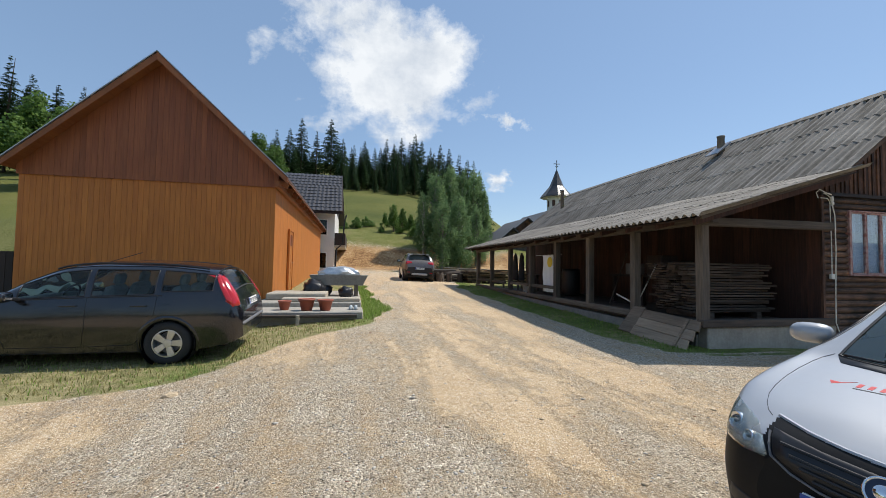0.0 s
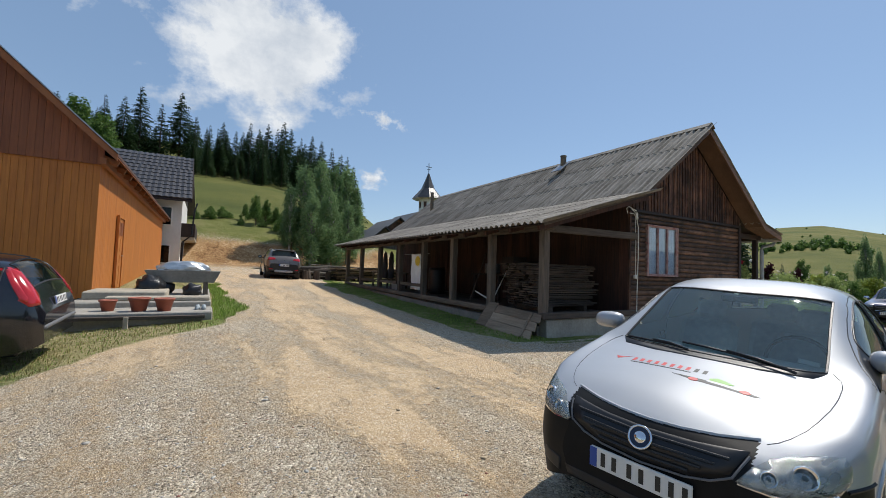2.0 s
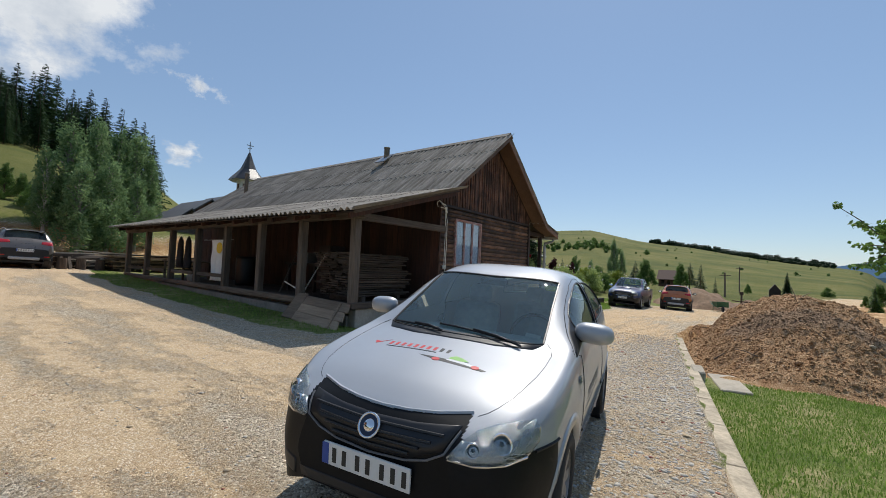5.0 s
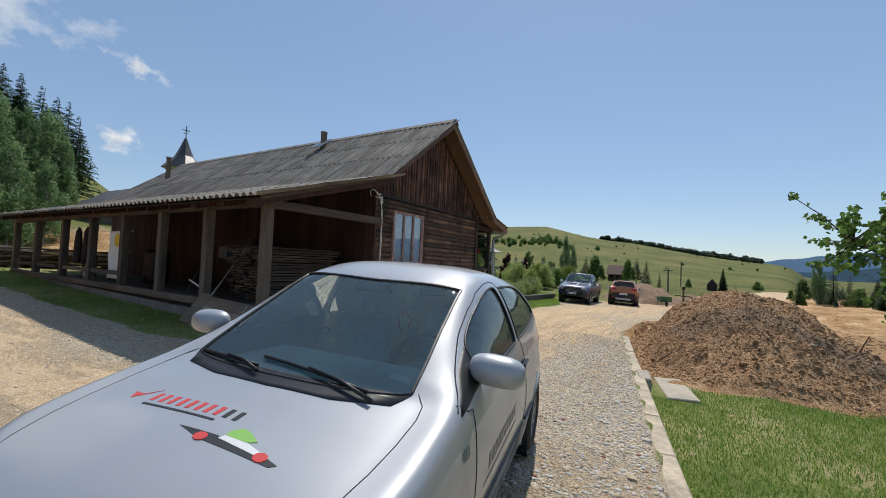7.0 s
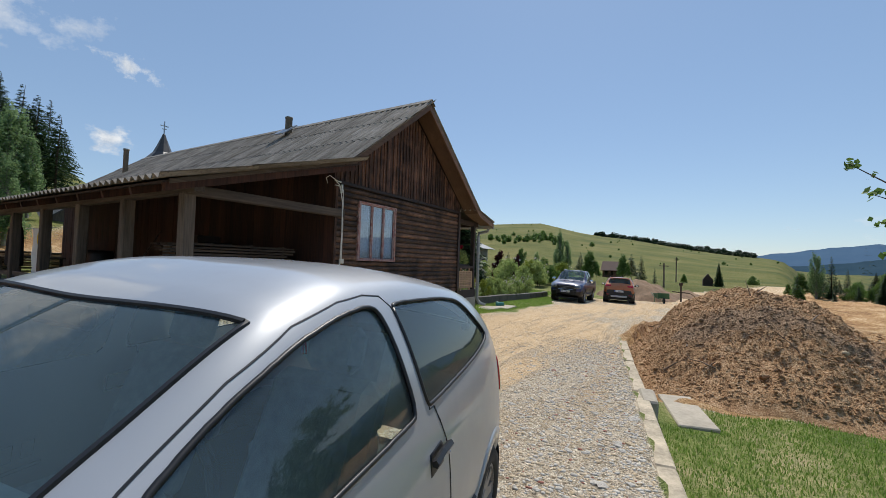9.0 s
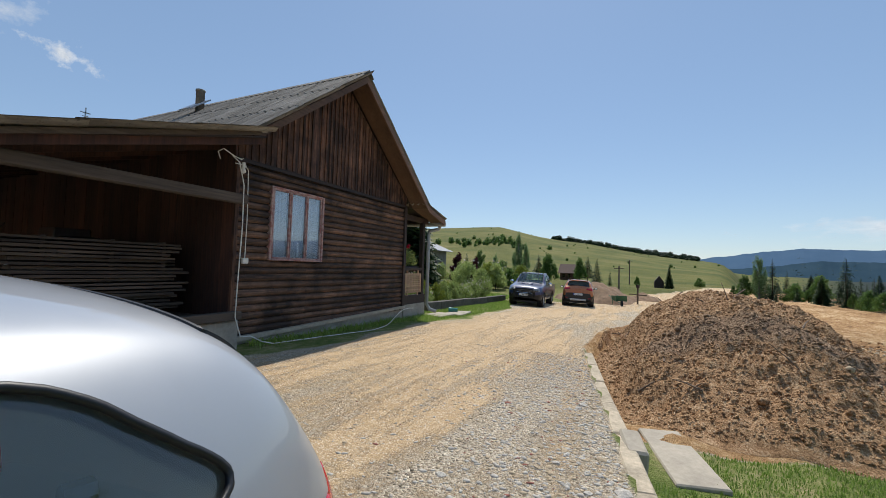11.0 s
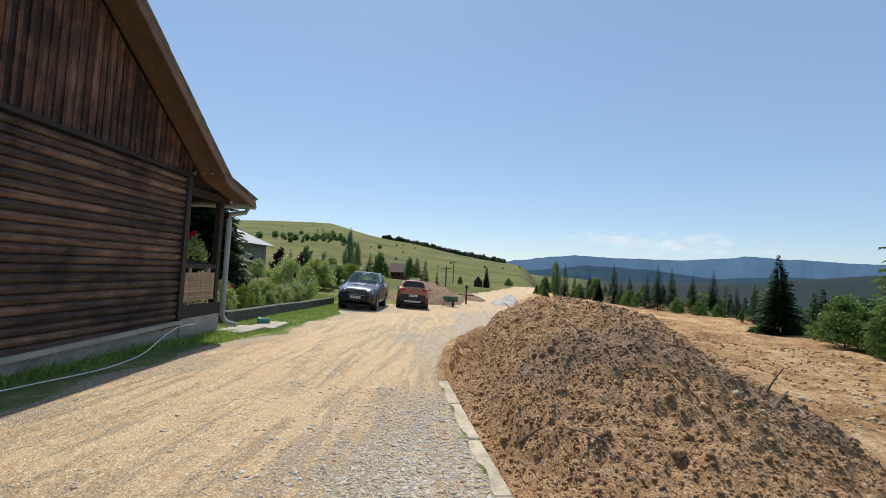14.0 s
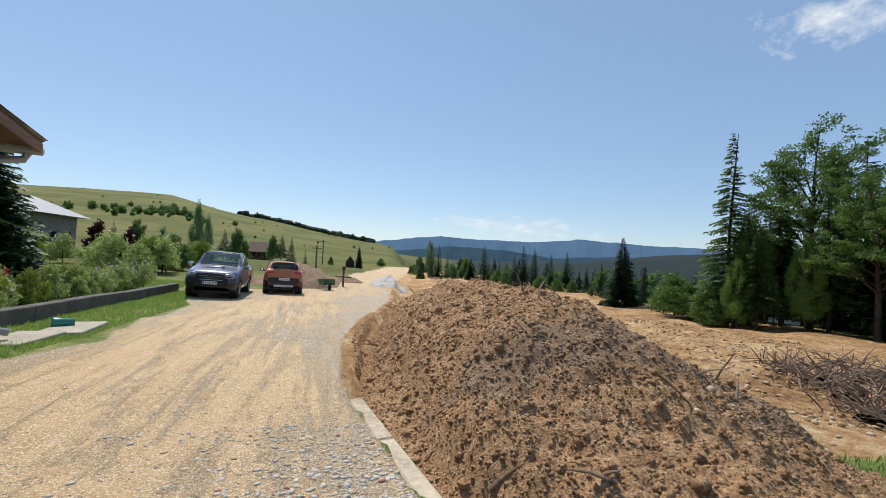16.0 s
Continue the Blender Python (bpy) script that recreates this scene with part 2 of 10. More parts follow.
ALLOY = plain("alloy_wheel", (0.55, 0.55, 0.54), 0.35, 0.8, 0.12, 8.0, 0.0)
ALLOY_DARK = plain("dusty_alloy_wheel", (0.30, 0.29, 0.28), 0.5, 0.6, 0.2, 8.0, 0.0)
CHROME = plain("chrome", (0.75, 0.75, 0.76), 0.12, 1.0, 0.04, 8.0, 0.0)
PLATE_WHITE = plain("plate_white", (0.72, 0.72, 0.70), 0.4, 0, 0.05, 8.0, 0.0)
PLATE_BLUE = plain("plate_blue", (0.02, 0.07, 0.33), 0.4, 0, 0.05, 8.0, 0.0)
PLATE_BLUE_DARK = plain("dark_badge_blue", (0.02, 0.03, 0.06), 0.3, 0.3, 0.05, 8.0, 0.0)
INK = plain("black_ink", (0.02, 0.02, 0.02), 0.5, 0, 0.05, 8.0, 0.0)
INK_RED = plain("red_sticker", (0.62, 0.06, 0.05), 0.4, 0, 0.05, 8.0, 0.0)
INK_GREEN = plain("green_sticker", (0.25, 0.5, 0.1), 0.4, 0, 0.05, 8.0, 0.0)
LAMP_RED = plain("red_lamp_lens", (0.45, 0.012, 0.015), 0.12, 0, 0.1, 8.0, 0.0, 0.8)
LAMP_CLEAR = plain("lamp_reflector", (0.24, 0.25, 0.26), 0.25, 0.25, 0.6, 22.0, 0.1, 1.0)
LAMP_MIRROR = plain("faceted_lamp_mirror", (0.58, 0.60, 0.62), 0.16, 0.85, 0.5, 30.0, 0.7)
LAMP_LENS = glass("clear_lamp_lens", (0.86, 0.88, 0.88), 0.03, 1.0, 1.5, 0.16)
LAMP_ORANGE = plain("orange_lamp_lens", (0.7, 0.25, 0.03), 0.15, 0, 0.1, 8.0, 0.0, 0.6)
SILVER = paint("silver_paint", (0.375, 0.39, 0.415), 0.22, 0.45, 0.10)
NAVY = paint("dark_navy_paint", (0.006, 0.007, 0.012), 0.1, 0.2, 0.05)
BLUE = paint("dark_blue_paint", (0.008, 0.020, 0.095), 0.0, 0.38, 0.03)
ORANGE = paint("copper_orange_paint", (0.47, 0.14, 0.03), 0.25, 0.3, 0.15)
GREYBROWN = paint("grey_brown_paint", (0.15, 0.13, 0.115), 0.4, 0.3, 0.2)
GLASS_CAR = glass("car_glass", (0.82, 0.95, 0.92), 0.02, 1.0, 1.85, 0.16)
GLASS_SIDE = glass("clear_side_glass", (0.55, 0.62, 0.60), 0.03, 0.9, 1.5, 0.03)
GLASS_DARK = glass("tinted_glass", (0.16, 0.18, 0.18))
GLASS_PANE = glass("window_glass", (0.9, 0.93, 0.96), 0.03, 0.5)
TERRACOTTA = plain("terracotta_plastic", (0.36, 0.10, 0.06), 0.6, 0, 0.15, 8.0, 0.05)
GREEN_METAL = plain("green_painted_metal", (0.05, 0.14, 0.08), 0.5, 0.2, 0.3, 8.0, 0.1)
TEAL = plain("teal_plastic", (0.03, 0.20, 0.17), 0.4, 0, 0.1, 8.0, 0.0)
FOIL = plain("grey_foil", (0.55, 0.57, 0.58), 0.3, 0.7, 0.2, 9.0, 0.6)
BLACK_BAG = plain("black_bag", (0.012, 0.012, 0.014), 0.35, 0, 0.3, 9.0, 0.5)
RED_CLOTH = plain("red_orange_cloth", (0.6, 0.08, 0.03), 0.8, 0, 0.2, 9.0, 0.3)
GREEN_CLOTH = plain("pale_green_cloth", (0.62, 0.75, 0.66), 0.85, 0, 0.1, 9.0, 0.3)
STONE = plain("grey_stone", (0.50, 0.46, 0.40), 0.9, 0, 0.35, 9.0, 0.4)
STONE_WARM = plain("ochre_stone", (0.50, 0.39, 0.255), 0.9, 0, 0.35, 9.0, 0.4)
BRICK_RED = plain("broken_brick", (0.33, 0.13, 0.09), 0.9, 0, 0.3, 9.0, 0.4)
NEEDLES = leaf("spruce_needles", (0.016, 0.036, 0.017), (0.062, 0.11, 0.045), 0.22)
# NEEDLES_LIGHT and LEAVES_SUN are paler copies with sunlight put into the colour.
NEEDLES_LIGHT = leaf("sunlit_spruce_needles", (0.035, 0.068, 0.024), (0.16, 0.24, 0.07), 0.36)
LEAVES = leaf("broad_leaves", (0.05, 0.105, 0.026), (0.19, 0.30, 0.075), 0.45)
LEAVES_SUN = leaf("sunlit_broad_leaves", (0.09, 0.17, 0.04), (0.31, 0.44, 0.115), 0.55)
LEAVES_BIRCH = leaf("birch_leaves", (0.10, 0.18, 0.075), (0.27, 0.38, 0.17), 0.5)
LEAVES_HEDGE = leaf("garden_leaves", (0.17, 0.25, 0.06), (0.50, 0.56, 0.22), 0.52)
LEAVES_YELLOW = leaf("yellow_green_leaves", (0.16, 0.21, 0.03), (0.37, 0.41, 0.08), 0.4)
LEAVES_PLUM = leaf("purple_leaves", (0.03, 0.012, 0.014), (0.10, 0.03, 0.03), 0.3)
FLOWER_RED = leaf("red_flowers", (0.35, 0.01, 0.03), (0.6, 0.03, 0.07), 0.3)
FLOWER_WHITE = leaf("pale_flowers", (0.6, 0.55, 0.5), (0.8, 0.72, 0.7), 0.3)
GRASS = leaf("grass_blades", (0.13, 0.23, 0.035), (0.36, 0.48, 0.12), 0.45)
GRASS_DRY = leaf("dry_grass_blades", (0.24, 0.215, 0.08), (0.50, 0.44, 0.20), 0.4)
FAR_WOOD = leaf("far_wood", (0.012, 0.028, 0.014), (0.03, 0.06, 0.025), 0.1)

# ---- building tools ----
def mesh_of(bm, name, smooth=False):
    me = bpy.data.meshes.new(name)
    bm.to_mesh(me)
    bm.free()
    if smooth:
        me.shade_smooth()
    return me


def part(name, bm, material, parent=None, label="", smooth=False, m=None):
    """One bmesh, or a ready mesh, as one object under a thing or a part."""
    me = bm if isinstance(bm, bpy.types.Mesh) else mesh_of(bm, name, smooth)
    if not me.materials:
        me.materials.append(material)
    ob = new(name, me)
    if parent is not None:
        ob.parent = parent
    if m is not None:
        ob.matrix_basis = m
    return tagged(ob, label)


def thing(name, m, label, category, group="", kind=""):
    ob = new(name)
    ob.empty_display_size = 0.2
    ob.matrix_basis = m
    return tagged(ob, label, category, group, kind)


def box(x0, x1, y0, y1, z0, z1, bevel=0.0, bm=None):
    bm = bm or bmesh.new()
    g = bmesh.ops.create_cube(bm, size=1.0, matrix=Matrix.Translation(((x0 + x1) / 2, (y0 + y1) / 2, (z0 + z1) / 2)) @ Matrix.Diagonal((x1 - x0, y1 - y0, z1 - z0, 1)))
    if bevel:
        es = list({e for v in g["verts"] for e in v.link_edges})
        bmesh.ops.bevel(bm, geom=es, offset=bevel, segments=1, affect="EDGES")
    return bm


def beam(a, b, w, h, bevel=0.0, up=(0, 0, 1), bm=None):
    """A squared timber from a to b, w wide and h high."""
    a, b = Vector(a), Vector(b)
    d = (b - a).normalized()
    side = d.cross(Vector(up))
    if side.length < 1e-4:
        side = Vector((1, 0, 0))
    side.normalize()
    over = side.cross(d)
    m = Matrix((side, d, over)).transposed().to_4x4()
    m.translation = (a + b) / 2
    bm = bm or bmesh.new()
    g = bmesh.ops.create_cube(bm, size=1.0, matrix=m @ Matrix.Diagonal((w, (b - a).length, h, 1)))
    if bevel:
        bmesh.ops.bevel(bm, geom=list({e for v in g["verts"] for e in v.link_edges}), offset=bevel, segments=1, affect="EDGES")
    return bm


def tube(points, r, seg=8, bm=None, r_end=None):
    """A round bar along points, capped."""
    bm = bm or bmesh.new()
    pts = [Vector(p) for p in points]
    rings = []
    for i, p in enumerate(pts):
        d = (pts[min(i + 1, len(pts) - 1)] - pts[max(i - 1, 0)]).normalized()
        s = d.cross(Vector((0.31, 0.17, 0.93)))
        if s.length < 1e-3:
            s = d.cross(Vector((1, 0, 0)))
        s.normalize()
        o = s.cross(d)
        rr = r if r_end is None else r + (r_end - r) * i / (len(pts) - 1)
        rings.append([bm.verts.new(p + rr * (math.cos(k * math.tau / seg) * s + math.sin(k * math.tau / seg) * o)) for k in range(seg)])
    for q, w in zip(rings, rings[1:]):
        for k in range(seg):
            bm.faces.new((q[k], q[(k + 1) % seg], w[(k + 1) % seg], w[k]))
    bm.faces.new(rings[0][::-1])
    bm.faces.new(rings[-1])
    return bm


def lathe(profile, seg=24, bm=None, m=None):
    """A turned shape about z from (radius, z) pairs."""
    bm = bm or bmesh.new()
    m = m or Matrix()
    rings = []
    for r, z in profile:
        if r < 1e-5:
            rings.append([bm.verts.new(m @ Vector((0, 0, z)))])
        else:
            rings.append([bm.verts.new(m @ Vector((r * math.cos(k * math.tau / seg), r * math.sin(k * math.tau / seg), z))) for k in range(seg)])
    for q, w in zip(rings, rings[1:]):
        for k in range(seg):
            a = (q[k % len(q)], q[(k + 1) % len(q)], w[(k + 1) % len(w)], w[k % len(w)])
            a = tuple(dict.fromkeys(a))
            if len(a) > 2:
                bm.faces.new(a)
    return bm


def poly(points, depth, bm=None):
    """A flat outline pushed out along a depth vector."""
    bm = bm or bmesh.new()
    d = Vector(depth)
    a = [bm.verts.new(Vector(p)) for p in points]
    b = [bm.verts.new(Vector(p) + d) for p in points]
    bm.faces.new(a[::-1])
    bm.faces.new(b)
    for i in range(len(a)):
        j = (i + 1) % len(a)
        bm.faces.new((a[i], a[j], b[j], b[i]))
    bmesh.ops.recalc_face_normals(bm, faces=bm.faces[:])
    return bm


def raw(name, verts, faces, smooth=False):
    """A mesh from arrays of corners and of faces with one count of corners each."""
    me = bpy.data.meshes.new(name)
    v = np.asarray([tuple(p) for p in verts] if isinstance(verts, list) else verts, np.float32)
    if isinstance(faces, list) and len({len(f) for f in faces}) > 1:
        me.from_pydata(v.tolist(), [], faces)
    else:
        f = np.asarray(faces, np.int32)
        me.vertices.add(len(v))
        me.vertices.foreach_set("co", v.ravel())
        me.loops.add(f.size)
        me.loops.foreach_set("vertex_index", f.ravel())
        me.polygons.add(len(f))
        me.polygons.foreach_set("loop_start", np.arange(len(f), dtype=np.int32) * f.shape[1])
        me.update(calc_edges=True)
        me.validate()
    if smooth:
        me.shade_smooth()
    return me


def smooth01(a, b, x):
    t = np.clip((x - a) / (b - a), 0, 1)
    return t * t * (3 - 2 * t)


WAVES = {}


def wave_noise(x, y, scale, seed=0):
    """Smooth unevenness from two layers of a random lattice, about -1 to 1."""
    if seed not in WAVES:
        WAVES[seed] = np.random.RandomState(seed + 500).uniform(-1, 1, (128, 128))
    tab = WAVES[seed]
    out = 0 * (x + y)
    for turn, f, amp in ((0.6 + seed, 1.1, 1.0), (2.1 + seed, 2.3, 0.5)):
        c, s = math.cos(turn) * f / scale, math.sin(turn) * f / scale
        u, v = x * c - y * s + 11.3, x * s + y * c + 5.7
        i, j = np.floor(u).astype(int), np.floor(v).astype(int)
        p, q = u - i, v - j
        p, q = p * p * (3 - 2 * p), q * q * (3 - 2 * q)
        a, b = tab[i % 128, j % 128], tab[(i + 1) % 128, j % 128]
        d, e = tab[i % 128, (j + 1) % 128], tab[(i + 1) % 128, (j + 1) % 128]
        out = out + amp * ((a + (b - a) * p) * (1 - q) + (d + (e - d) * p) * q)
    return out

# ---- the ground ----
HILL_AZ = (40, 61, 70, 73, 77.5, 81, 90, 98, 104, 112)
HILL_EL = (3.8, 4.9, 5.55, 5.6, 4.55, 3.9, 2.75, 1.65, 0.7, -0.5)
EDGE_AZ = (98, 106, 120, 134, 146, 156, 200)
EDGE_R = (105, 72, 44, 29, 24, 21, 18)
RIDGE_AZ = (100, 112, 124, 132, 140, 150, 170)
RIDGE_EL = (-0.4, -0.3, 0.2, 1.1, 1.9, 2.2, 1.5)


def kerb_y(x):
    return -0.74 + 0.162 * x


def terrain(x, y):
    """Height of the ground, metres, over the whole sheet."""
    x, y = np.asarray(x, float), np.asarray(y, float)
    z = 0.28 + np.interp(y, (-8, 0, 11, 20, 30, 40), (-0.24, 0, 0.31, 0.64, 0.9, 1.05)) - 0.024 * np.clip(x, 1, 30) - 0.14 * (1 - smooth01(-2.2, 0.5, x)) * (1 - smooth01(8, 12, y))
    r, az = np.hypot(x - 5, y), np.degrees(np.arctan2(x - 5, y))
    z = z + 0.02 * wave_noise(x, y, 3.2, 1) * smooth01(1.5, 6, r) + 0.012 * wave_noise(x, y, 0.9, 2)
    # the bank and the hill behind the road's end
    w = 1 - smooth01(0.10, 0.62, np.where(y > 1, x / np.maximum(y, 1), -1))
    lift = 2.3 * smooth01(31, 36, y + 0.03 * x) * (1 - smooth01(14, 30, x))
    hill = 0.27 * np.clip(y - 35, 0, 260) + 3 * wave_noise(x, y, 90, 3) * smooth01(50, 120, y)
    z = z + lift + np.where(y > 0, hill * w, 0)
    # the round pasture hill
    el = np.interp(az, HILL_AZ, HILL_EL)
    t = np.clip((r - 110) / 540, 0, 1.6)
    rise = np.where(t < 1, np.sin(np.clip(t, 0, 1) * math.pi / 2) ** 1.25, 1 - 0.25 * (t - 1))
    on = smooth01(34, 44, az) * (1 - smooth01(108, 116, az))
    z = z + on * rise * (660 * np.tan(np.radians(el * 0.88)) + 1.0) + on * 1.6 * wave_noise(x, y, 70, 5) * smooth01(150, 300, r) * (1 - smooth01(420, 560, r))
    # the edge, and the valley beyond it
    fall = smooth01(99, 106, az) * (1 - smooth01(215, 235, az)) + (az < -145) * 1.0
    edge = np.interp(np.where(az < -145, 200, az), EDGE_AZ, EDGE_R)
    out = np.clip(r - edge, 0, None)
    drop = -(0.5 * np.minimum(out, 22) + 0.16 * np.clip(out - 22, 0, 330))
    ridge = smooth01(500, 1500, r) * (1600 * np.tan(np.radians(np.interp(az, RIDGE_AZ, RIDGE_EL))) + 65 + 9 * wave_noise(x, y, 260, 7))
    z = z + fall * (drop + ridge)
    # the strip below the kerb, and the dug ground
    z = z - 0.25 * smooth01(-0.06, 0.06, np.where(x < 12.5, kerb_y(x), road_south(x) - 0.2 * smooth01(12.5, 14, x)) - 0.08 - y) * smooth01(-1, 3, x) * (1 - smooth01(30, 50, x))
    dug = dug_mask(x, y)
    z = z + dug * (0.11 * wave_noise(x, y, 1.9, 8) + 0.09 * wave_noise(x * 0.6 - y * 0.3, y, 0.7, 9) + 0.15 * wave_noise(x, y, 6, 10))
    return z


def road_south(x):
    """The lane's southern edge: along the kerb, then bending away past the mound."""
    return np.interp(x, (4, 8, 12.5, 15, 18, 21, 26, 34, 44, 60, 90), (kerb_y(4), kerb_y(8), kerb_y(12.5), 1.15, 0.6, -0.3, -1.6, -3.0, -5.2, -9.5, -17.5))


def dug_mask(x, y):
    n = wave_noise(x, y, 2.5, 12) * 0.5
    a = smooth01(-0.05, 0.15, np.where(x < 12.5, kerb_y(x), road_south(x) + 0.2) - 0.12 - y) * smooth01(8.75, 9.15, x + 0.5 * n + 0.55 * np.clip(y + 0.1, -3.2, 0) * (y < -1.2) - 0.3 * np.clip(-y - 0.4, 0, 0.8) + 0.12) * (1 - smooth01(60, 80, x))
    r, az = np.hypot(x - 5, y), np.degrees(np.arctan2(x - 5, y))
    edge = np.interp(az, EDGE_AZ, EDGE_R) - 2.5
    return a * (1 - smooth01(-1.5, 1.0, r - edge + 2 * n))


def gz(x, y):
    return float(terrain(x, y))


def axis_steps(a, b, step, ratio, far):
    mid = list(np.arange(a, b + step / 2, step))
    lo, hi, d = [], [], step
    p, q = a, b
    while q < far + b:
        d *= ratio
        p, q = p - d, q + d
        lo.append(p)
        hi.append(q)
    return np.array(lo[::-1] + mid + hi)


gx, gy = axis_steps(-5.0, 17.0, 0.12, 1.085, 4200), axis_steps(-4.5, 11.0, 0.12, 1.085, 4200)
GX, GY = np.meshgrid(gx, gy)
GZ = terrain(GX, GY)
nx, ny = len(gx), len(gy)
idx = np.arange(nx * ny).reshape(ny, nx)
quads = np.stack([idx[:-1, :-1], idx[:-1, 1:], idx[1:, 1:], idx[1:, :-1]], -1).reshape(-1, 4)
gm = raw("ground", np.stack([GX, GY, GZ], -1).reshape(-1, 3), quads, True)


def zone_masks(x, y):
    """Where grass, pale sand and dug earth lie (the rest is grey gravel)."""
    n, n2 = wave_noise(x, y, 1.3, 21), wave_noise(x, y, 4.0, 22)
    r, az = np.hypot(x - 5, y), np.degrees(np.arctan2(x - 5, y))
    # open yard and the two roads
    west = smooth01(-0.25, 0.25, x - np.interp(y, (-30, 0, 4.2, 4.9, 6.2, 7.9, 8.7, 11, 16.5, 22, 30), (-30, -8, -4.0, -1.85, -1.0, 0.25, 0.73, 0.75, 0.47, -0.5, -3)) + 0.22 * n)
    east = smooth01(-0.2, 0.2, np.interp(y, (-5, 5.0, 5.35, 7, 12, 17, 24, 32), (90, 90, 4.65, 4.55, 4.3, 4.4, 6, 9)) - x + 0.15 * n)
    north = 1 - smooth01(28.5, 30.5, y + 0.7 * n2)
    yard = west * east * north * (1 - smooth01(1.0, 1.7, x + 0.3 * n) * smooth01(0, 0.1, kerb_y(x) - y))
    lane_n = np.interp(x, (4, 8.2, 12, 15, 20.5, 23, 27, 30, 40, 60, 90), (5.4, 5.0, 5.0, 4.85, 5.0, 5.6, 4.8, 2.0, 0.9, -4.5, -12))
    lane_s = road_south(x)
    lane = smooth01(-0.2, 0.25, lane_n - y + 0.2 * n) * smooth01(-0.05, 0.05, y - lane_s) * smooth01(3.9, 4.3, x) * (1 - smooth01(84, 92, x))
    open_ = np.clip(np.maximum(yard * (1 - smooth01(3.9, 4.3, x) * (1 - smooth01(5.0, 5.6, y))), lane), 0, 1)
    dug = dug_mask(x, y)
    bank = smooth01(29.5, 31, y) * (1 - smooth01(34.5, 36.5, y + n2)) * (1 - smooth01(13, 16, x)) * smooth01(-14, -10, x)
    earth = np.clip(dug + 0.75 * bank, 0, 1)
    # sandy wheel tracks
    track = np.exp(-((x - 1.7 - 0.05 * (y - 8) - 0.3 * n2) / 0.45) ** 2) + np.exp(-((x - 3.3 - 0.04 * (y - 8) - 0.3 * n2) / 0.4) ** 2)
    track = track * smooth01(1, 4, y) * (1 - smooth01(22, 28, y))
    mid = 0.5 * (lane_n + lane_s)
    east_sand = np.exp(-((y - mid - 0.35 + 0.12 * n) / (1.32 + 0.06 * np.clip(x - 8, 0, 12))) ** 4) * smooth01(4, 7, x)
    sweep = np.exp(-((y - (3.6 - 0.22 * (x - 3)) - 0.4 * n2) / 0.9) ** 2) * smooth01(0, 2.5, x) * (1 - smooth01(7, 9, x))
    sand = np.clip(0.75 * track + 1.0 * east_sand + 0.6 * sweep + 0.50 - 0.38 * smooth01(3, 6, x) + 0.22 * n2 + 0.25 * n + 0.3 * (1 - smooth01(-4, 1, x)), 0, 1)
    streak = np.where(x > 5.5, wave_noise(x * 0.13, y + 0.05 * x, 0.55, 24), wave_noise(x + 0.15 * y, y * 0.16, 0.6, 25))
    sand = np.clip(sand + 0.35 * streak * smooth01(0.5, 3, r), 0, 1)
    sand = np.maximum(sand, smooth01(28, 34, x))
    grass = np.clip(1 - open_ - earth, 0, 1)
    sand = sand * (1 - 0.9 * smooth01(0.3, 0.7, grass) * smooth01(0.6, 1.8, x))
    return grass, sand, earth


G_, S_, E_ = (a.ravel() for a in zone_masks(GX, GY))
far_r = np.hypot(GX - 5, GY).ravel()
far_az = np.degrees(np.arctan2(GX - 5, GY)).ravel()
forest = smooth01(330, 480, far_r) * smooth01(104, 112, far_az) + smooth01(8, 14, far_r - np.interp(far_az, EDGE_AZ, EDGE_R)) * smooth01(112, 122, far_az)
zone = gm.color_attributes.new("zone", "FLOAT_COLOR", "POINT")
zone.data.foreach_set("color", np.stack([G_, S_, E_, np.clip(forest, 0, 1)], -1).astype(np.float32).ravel())


